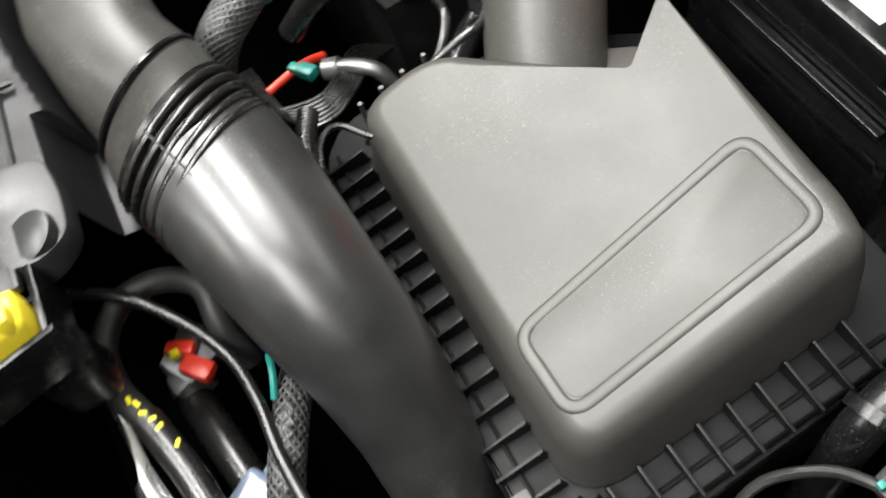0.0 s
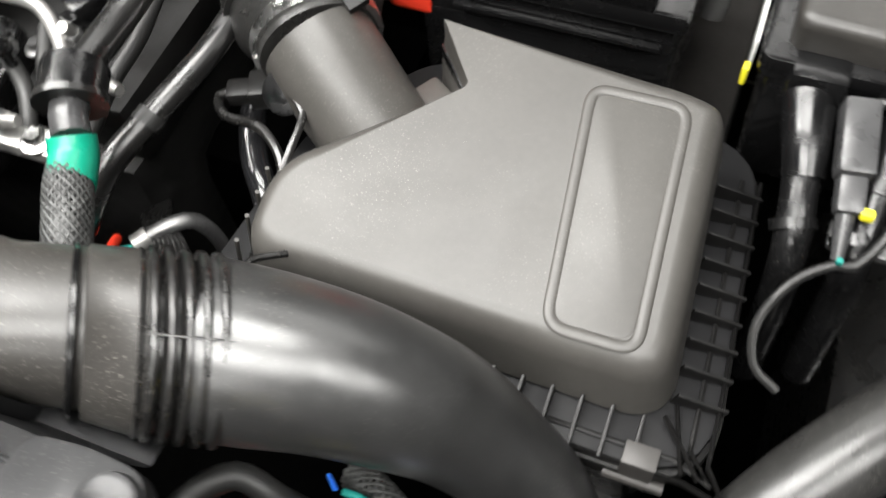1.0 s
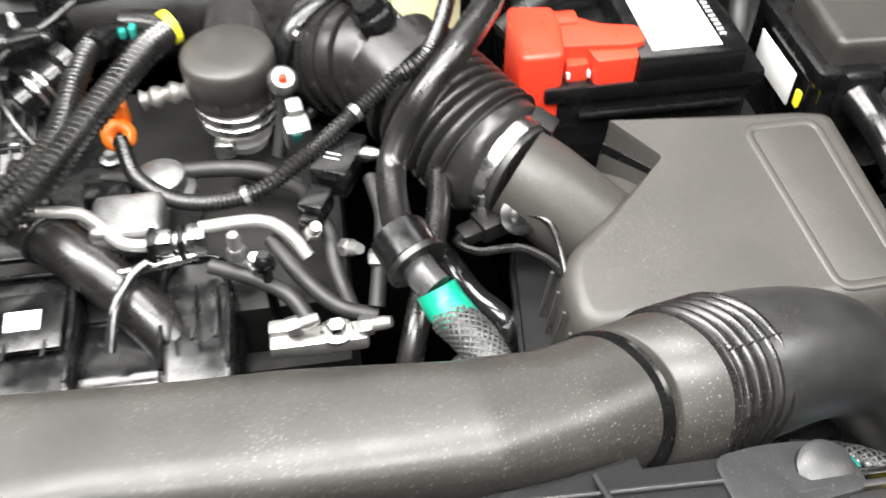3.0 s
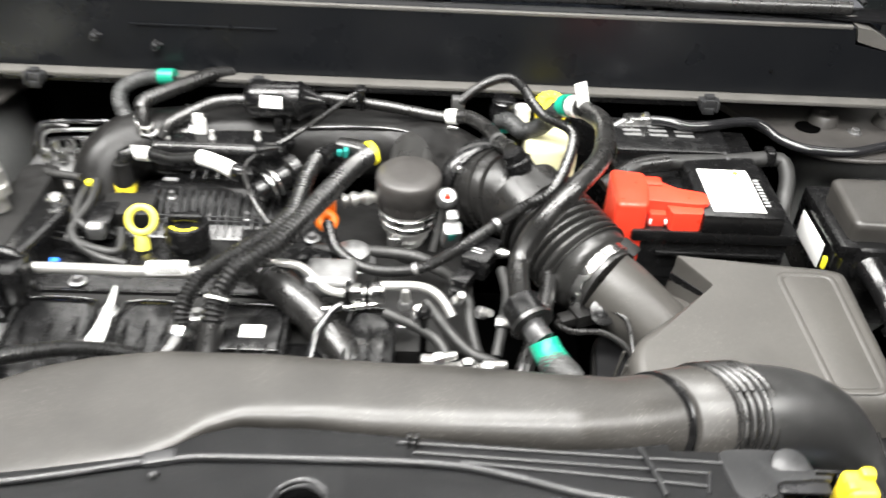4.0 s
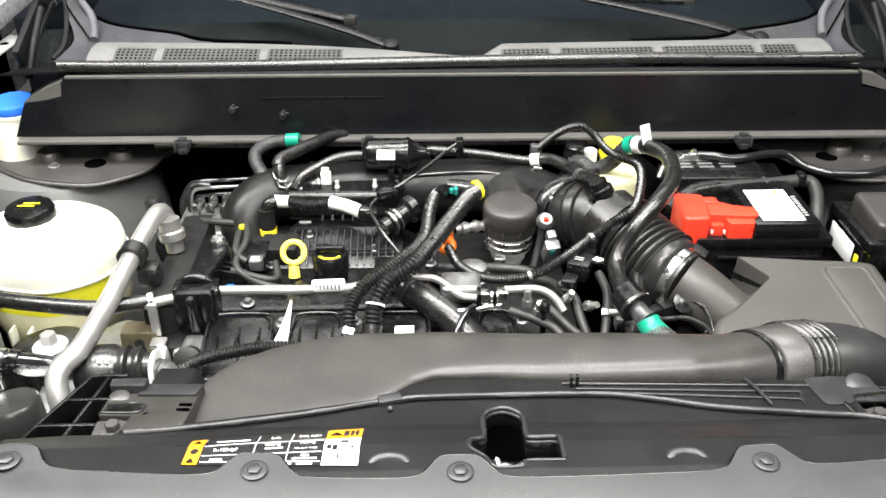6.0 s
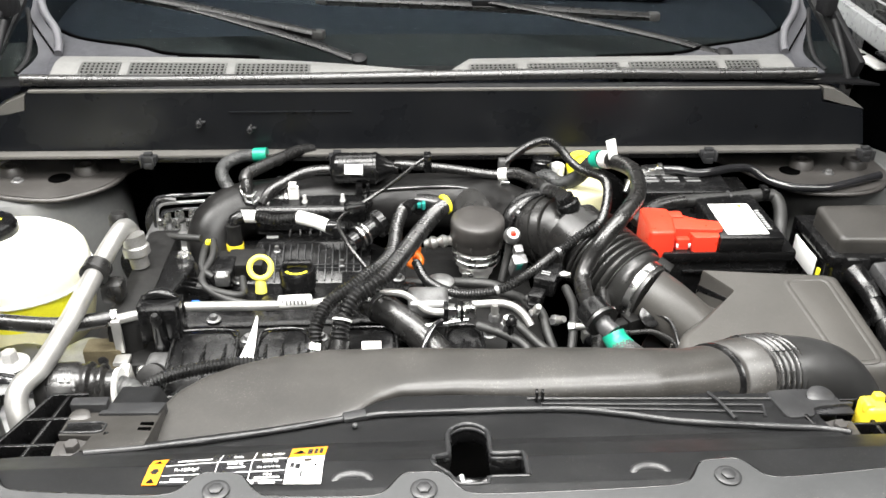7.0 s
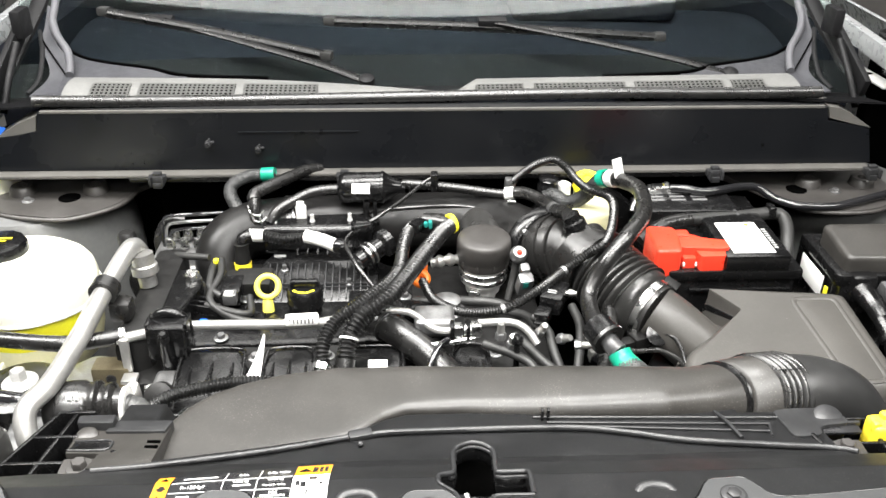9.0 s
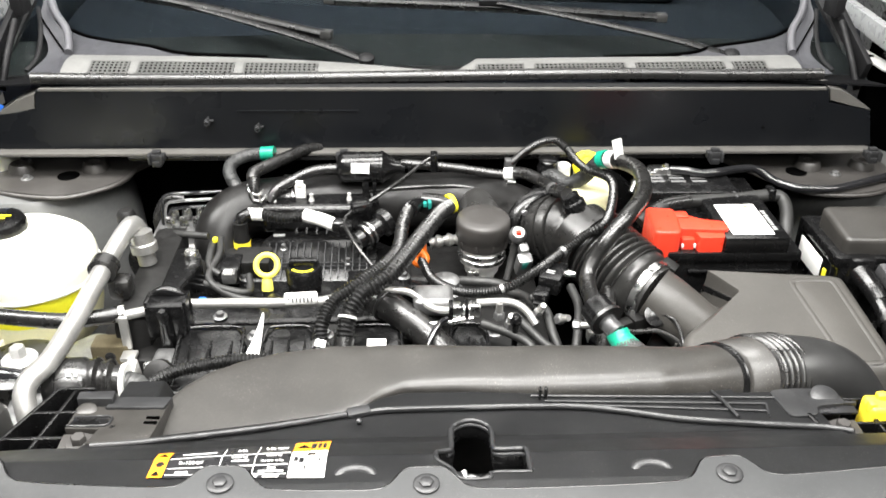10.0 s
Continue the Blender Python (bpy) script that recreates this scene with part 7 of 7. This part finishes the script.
mount = thing("engine_mount", (-0.5, 0.2, 0.8), "cast aluminium engine mount with a pale bolt", "mount")
part("casting", join(prism(rounded([(-0.56, 0.10), (-0.43, 0.12), (-0.42, 0.28), (-0.50, 0.32), (-0.58, 0.24)], 0.02), 0.80, 0.86, 0.01), box((-0.372, 0.19, 0.87), (0.03, 0.05, 0.07), 0.008, 3)), "steel", mount)
part("pad", lathe([(0.055, 0), (0.055, 0.03), (0.045, 0.036)], (-0.571, 0.222, 0.845), (0, 0, 1), 28), "rubber", mount)
part("bolt", join(lathe([(0.023, 0), (0.023, 0.004), (0.017, 0.009)], (-0.571, 0.224, 0.878), (0, 0, 1), 24), lathe([(0.011, 0.007), (0.011, 0.020), (0.009, 0.023)], (-0.571, 0.224, 0.878), (0, 0, 1), 6)), "zinc", mount, "pale zinc flange bolt")
part("plate", box((-0.452, 0.238, 0.882), (0.05, 0.03, 0.035), 0.004), "brass", mount)
# hole's shade as a black disc in front of the plate
part("plate_hole", lathe([(0.007, 0), (0.007, 0.001)], (-0.447, 0.2115, 0.892), (0, -1, 0), 14), "decal", mount)
for k in range(3):
    part("lug", box((-0.405 + 0.018 * k, 0.165 + 0.01 * k, 0.89 - 0.012 * k), (0.014, 0.03, 0.05), 0.004, turn=(12, 0, 20 * k)), "bright" if k == 1 else "alu", mount)
bellow = thing("rubber_joint", (-0.44, 0.13, 0.88), "stepped black rubber joint with white print", "hose joint")
part("body", lathe([(0.026, -0.012), (0.030, -0.006), (0.030, 0.004), (0.033, 0.006), (0.033, 0.030), (0.030, 0.034), (0.030, 0.042), (0.032, 0.044), (0.032, 0.048), (0.027, 0.052), (0.027, 0.058), (0.029, 0.060), (0.029, 0.064), (0.022, 0.068), (0.022, 0.078)], (-0.478, 0.122, 0.918), (1, 0.02, 0.02), 28), "rubber", bellow)
part("print_bar", box((-0.455, 0.103, 0.946), (0.005, 0.004, 0.012), 0.0005, turn=(30, 0, 0)), "paper", bellow)
part("print_bar", box((-0.447, 0.103, 0.946), (0.003, 0.004, 0.010), 0.0005, turn=(30, 0, 0)), "paper", bellow)
part("white_strap", join(sweep([(-0.402, 0.124, 0.919), (-0.397, 0.124, 0.919)], 0.0235, 20), box((-0.408, 0.098, 0.905), (0.014, 0.02, 0.014), 0.004), box((-0.418, 0.086, 0.898), (0.03, 0.012, 0.014), 0.004)), "white", bellow)
part("braid", sweep([(-0.400, 0.123, 0.919), (-0.382, 0.116, 0.914), (-0.372, 0.098, 0.885), (-0.37, 0.09, 0.85)], 0.0155, 14, 0.003, ribs=0.005, depth=0.001), "braid", bellow)
part("silver_nut", lathe([(0.018, 0), (0.018, 0.014), (0.012, 0.018)], (-0.365, 0.150, 0.912), (0, -0.8, 0.5), 18), "darkmetal", bellow)
cl = thing("corrugated_hose", (-0.32, 0.14, 0.92), "black corrugated hose behind the radiator cover", "hose", "engine looms")
part("sleeve", sweep([(-0.392, 0.108, 0.875), (-0.385, 0.122, 0.90), (-0.355, 0.134, 0.92), (-0.309, 0.141, 0.93), (-0.255, 0.148, 0.932), (-0.20, 0.152, 0.92)], 0.0092, 16, 0.004, ribs=0.0044, depth=0.0022), "loom", cl)
for x, y in ((-0.395, 0.125), (-0.35, 0.10)):
    z = thing("pale_bracket", (x, y, 0.86), "pale cast bracket beside the hoses", "bracket", "front brackets")
    part("bracket", join(box((x, y, 0.875), (0.02, 0.02, 0.05), 0.004, turn=(10, 8, 15)), box((x + 0.012, y - 0.005, 0.86), (0.025, 0.02, 0.014), 0.003)), "alu", z)

washer = thing("washer_filler", (-0.79, 0.7, 0.95), "milky washer fluid filler neck with a blue cap", "filler")
part("neck", lathe([(0.046, -0.16), (0.044, -0.10), (0.038, -0.03), (0.036, 0.0)], (-0.764, 0.690, 1.030), (0.08, -0.02, 1), 26), "milky", washer)
part("collar", lathe([(0.0375, 0), (0.0375, 0.006), (0.035, 0.008)], (-0.764, 0.690, 1.024), (0, -0.08, 1), 26), "milky", washer)
part("cap", lathe([(0.037, 0), (0.038, 0.008), (0.036, 0.013), (0.030, 0.015)], (-0.764, 0.690, 1.032), (0, -0.08, 1), 28), "blue", washer)
part("funnel", box((-0.842, 0.680, 0.975), (0.075, 0.09, 0.13), 0.02, 3, (0, 22, 0)), "milky", washer)
part("jug", box((-0.815, 0.66, 0.885), (0.09, 0.09, 0.11), 0.03, 3, (0, -28, 0)), "milky", washer)
part("pull_tab", box((-0.842, 0.68, 1.035), (0.04, 0.03, 0.035), 0.008, turn=(0, 20, 10)), "white", washer)
rod = thing("bonnet_prop", (-0.56, 0.1, 0.9), "thin black bonnet prop rod", "prop rod")
part("rod", sweep([(-0.72, 0.50, 1.25), (-0.648, 0.291, 1.14), (-0.596, 0.141, 1.06), (-0.564, 0.069, 1.0), (-0.547, 0.039, 0.95)], 0.0058, 10), "tape", rod)
part("ferrule", lathe([(0.010, 0), (0.010, 0.02), (0.007, 0.024)], (-0.551, 0.045, 0.955), (-0.2, 0.3, 0.9), 14), "bright", rod)
head = thing("headlamp_housing", (-0.56, -0.03, 0.93), "headlamp with a bright reflector and black rear cap", "headlamp")
part("shell", box((-0.64, -0.06, 0.90), (0.22, 0.16, 0.13), 0.03, 4, (0, 0, -30)), "gloss", head)
part("rim", torus((-0.575, -0.065, 0.975), 0.045, 0.010, (0.4, -0.5, 0.8)), "steel", head)
part("lens", lathe([(0.044, 0), (0.036, 0.008), (0.015, 0.012)], (-0.575, -0.065, 0.968), (0.4, -0.5, 0.8), 28), "steel", head)
part("rear_cap", lathe([(0.029, -0.04), (0.030, 0.0), (0.030, 0.020), (0.027, 0.024), (0.012, 0.025)], (-0.516, 0.008, 0.945), (-0.10, 0.12, 1), 28), "hoserubber", head)
low = thing("lower_hose", (-0.68, 0.25, 0.85), "glossy black coolant hose with a bright connector", "hose")
part("hose", sweep([(-0.775, 0.45, 0.87), (-0.765, 0.40, 0.875), (-0.742, 0.335, 0.88), (-0.715, 0.265, 0.88), (-0.685, 0.222, 0.88), (-0.635, 0.200, 0.88), (-0.565, 0.192, 0.875), (-0.53, 0.19, 0.86)], 0.0125, 16), "gloss", low)
part("connector", sweep([(-0.632, 0.199, 0.880), (-0.618, 0.197, 0.880)], 0.0145, 16), "bright", low)
part("collar", sweep([(-0.612, 0.196, 0.880), (-0.600, 0.195, 0.879)], 0.0150, 16), "black", low)
part("branch", sweep([(-0.640, 0.16, 0.83), (-0.645, 0.115, 0.865), (-0.640, 0.075, 0.885), (-0.615, 0.045, 0.87), (-0.60, 0.03, 0.83)], 0.014, 16), "rubber", low)
part("foil_sleeve", sweep([(-0.648, 0.125, 0.86), (-0.643, 0.085, 0.883)], 0.0155, 16), "bright", low)

# ---- below the elbow: wires and connectors in the shade ----
dark = thing("headlamp_harness", (0.38, -0.03, 0.88), "thick black harness loop with yellow paint marks", "wire")
part("loop", sweep([(0.385, 0.010, 0.862), (0.374, 0.006, 0.892), (0.352, 0.007, 0.905), (0.333, -0.014, 0.905), (0.332, -0.040, 0.903), (0.354, -0.058, 0.900), (0.383, -0.059, 0.896), (0.414, -0.048, 0.888)], 0.0078, 14), "tape", dark)
part("tail", sweep([(0.405, -0.052, 0.891), (0.432, -0.045, 0.886), (0.462, -0.040, 0.880), (0.52, -0.035, 0.865)], 0.0088, 14), "rubber", dark)
for k, (x, y, z) in enumerate(((0.396, -0.054, 0.903), (0.400, -0.051, 0.902), (0.406, -0.050, 0.900), (0.411, -0.047, 0.898), (0.417, -0.045, 0.897), (0.430, -0.040, 0.894))):
    part("paint_mark", box((x, y, z - 0.0008), (0.005, 0.0028, 0.002), 0.0007, turn=(0, 8, 30 * k)), "sun", dark)
for k in range(3):
    part("strand", sweep([(0.36, -0.066 - 0.004 * k, 0.87), (0.40 + 0.01 * k, -0.068, 0.872), (0.44, -0.062 - 0.005 * k, 0.875), (0.50, -0.05, 0.86)], 0.0028, 8), ("clear", "white", "rubber")[k], dark)
plugd = thing("red_lock_plug", (0.345, -0.03, 0.83), "grey connector with a red lock below the duct", "plug")
part("plug", join(box((0.338, -0.030, 0.826), (0.030, 0.034, 0.03), 0.008, turn=(0, 20, 30)), box((0.350, -0.036, 0.822), (0.018, 0.022, 0.026), 0.005, turn=(15, 0, 10)), box((0.332, -0.024, 0.838), (0.018, 0.022, 0.014), 0.004, turn=(0, 0, 50))), "steel", plugd)
part("red_lock", join(box((0.340, -0.030, 0.846), (0.020, 0.010, 0.008), 0.003, turn=(0, 0, 55)), box((0.356, -0.026, 0.840), (0.022, 0.014, 0.012), 0.004, turn=(0, 10, 40))), "red", plugd)
part("yellow_seal", box((0.344, -0.034, 0.849), (0.006, 0.006, 0.005), 0.001), "sun", plugd)
cab = thing("bonnet_cable", (0.4, 0.0, 0.89), "thin black bonnet release cable", "cable")
part("cable", sweep([(0.29, -0.085, 0.895), (0.332, -0.040, 0.912), (0.360, -0.015, 0.900), (0.393, 0.002, 0.890), (0.426, 0.006, 0.885), (0.460, 0.004, 0.880), (0.50, 0.006, 0.875), (0.56, 0.01, 0.85)], 0.0038, 10), "rubber", cab)
d = thing("dark_hose", (0.40, -0.03, 0.8), "black hose low down in front of the filter box", "hose")
part("hose", sweep([(0.335, -0.045, 0.80), (0.37, -0.038, 0.815), (0.42, -0.030, 0.815), (0.48, -0.022, 0.79), (0.53, -0.015, 0.74)], 0.012, 14), "rubber", d)
br = thing("braided_line", (0.44, 0.01, 0.87), "pale braided line coming out under the duct", "hose")
braided("sleeve", [(0.400, 0.040, 0.862), (0.424, 0.026, 0.872), (0.450, 0.010, 0.870), (0.480, -0.010, 0.85), (0.50, -0.02, 0.80)], 0.0100, 12, "braid", br, 0.0011)
part("teal_wire", sweep([(0.404, 0.022, 0.885), (0.418, 0.020, 0.888), (0.428, 0.014, 0.880)], 0.0022, 8), "teal", br)
part("violet_wire", sweep([(0.392, 0.028, 0.885), (0.400, 0.021, 0.888)], 0.0014, 8), "blue", br)
lampbox = thing("lamp_ballast", (0.46, -0.015, 0.84), "glossy blue-grey lamp control box in the shade", "control box")
part("body", join(box((0.470, -0.018, 0.845), (0.045, 0.030, 0.03), 0.006, 3, (0, 15, 32)), box((0.452, -0.004, 0.852), (0.010, 0.020, 0.012), 0.003, turn=(0, 0, 32))), "bluegrey", lampbox)
ybl = thing("yellow_clip", (0.423, -0.052, 1.0), "bright yellow plastic clip in the cover corner", "clip")
part("body", join(box((0.424, -0.050, 0.998), (0.024, 0.026, 0.04), 0.006, 3), box((0.430, -0.044, 1.016), (0.012, 0.010, 0.016), 0.004), box((0.416, -0.054, 1.014), (0.010, 0.010, 0.014), 0.004)), "yellow", ybl)
part("stem", box((0.424, -0.05, 0.955), (0.03, 0.03, 0.06), 0.006), "black", ybl)

placed((ybl,), FRONT_SEAT)
LEAN = Matrix(((0.9979, -0.0296, -0.0578, 0.0717), (0.0338, 0.9968, 0.0725, -0.0931), (0.0555, -0.0743, 0.9957, 0.0138), (0, 0, 0, 1)))
placed((dark, plugd, cab, d, br, lampbox), LEAN)

pipe_blue = thing("oil_cooler_pipe", (0.24, 0.22, 0.85), "glossy blue-black metal pipe beside the filter box", "pipe")
part("pipe", sweep([(0.215, 0.30, 0.84), (0.217, 0.277, 0.858), (0.226, 0.25, 0.862), (0.24, 0.222, 0.855), (0.262, 0.195, 0.845), (0.27, 0.17, 0.80)], 0.011, 16), "gloss", pipe_blue)
part("nut", lathe([(0.013, 0), (0.013, 0.012), (0.010, 0.014)], (0.262, 0.196, 0.842), (0.6, -0.6, 0.3), 6), "bright", pipe_blue)
part("union", box((0.214, 0.30, 0.852), (0.022, 0.018, 0.02), 0.004), "alu", pipe_blue)

# wiring and a small pipe low in the gap between intake elbow and filter box
bundle = thing("wire_bundle", (0.10, 0.13, 0.77), "bundle of thin black wires in the gap beside the filter box", "wiring")
for k in range(7):
    o = 0.0050 * (k - 3)
    part("wire", sweep([(0.05, 0.091 + o, 0.777), (0.102, 0.093 + o, 0.782 + 0.002 * (k % 3)), (0.136 + o, 0.113 + o * 0.4, 0.783), (0.143 + o, 0.144, 0.782), (0.126 + o, 0.170, 0.780), (0.092 + o, 0.198, 0.767), (0.07, 0.235, 0.74)], 0.0024, 7, 0.006), "rubber", bundle)
part("connector", join(box((0.098, 0.147, 0.787), (0.018, 0.013, 0.011), 0.003, turn=(0, 0, 30)), box((0.087, 0.140, 0.786), (0.013, 0.009, 0.008), 0.002, turn=(0, 0, 30))), "teal", bundle, "teal plastic connector")
strap = thing("red_lead", (0.08, 0.12, 0.77), "red insulated lead below the intake elbow", "cable")
part("insulation", sweep([(0.098, 0.086, 0.772), (0.091, 0.098, 0.775), (0.082, 0.124, 0.776), (0.075, 0.151, 0.776), (0.068, 0.170, 0.768)], 0.0045, 10), "red", strap)
stub = thing("metal_pipe", (0.12, 0.20, 0.78), "short bare metal pipe beside the filter box", "pipe")
part("tube", sweep([(0.100, 0.171, 0.778), (0.113, 0.187, 0.780), (0.126, 0.203, 0.772), (0.132, 0.212, 0.74), (0.133, 0.214, 0.69)], 0.0072, 14, r_end=0.0065), "steel", stub)
part("flare", sweep([(0.095, 0.163, 0.777), (0.103, 0.174, 0.779)], 0.0098, 14, 0.003), "pipe", stub)
drop_loom = thing("braided_harness", (0.25, 0.105, 0.83), "black braided harness dropping beside the filter box", "wiring")
part("sleeve", sweep([(0.196, 0.122, 0.836), (0.226, 0.108, 0.838), (0.254, 0.103, 0.836), (0.280, 0.100, 0.826), (0.297, 0.094, 0.80), (0.302, 0.09, 0.75)], 0.0085, 12, ribs=0.004, depth=0.0012), "loom", drop_loom)
part("tracer_wire", sweep([(0.262, 0.150, 0.850), (0.243, 0.132, 0.858), (0.250, 0.115, 0.856), (0.272, 0.104, 0.842), (0.284, 0.098, 0.82)], 0.0026, 8), "rubber", drop_loom)
placed((bundle, strap, stub, drop_loom), scaled_about((0.681, 0.094, 1.348), 0.86) @ LEAN)
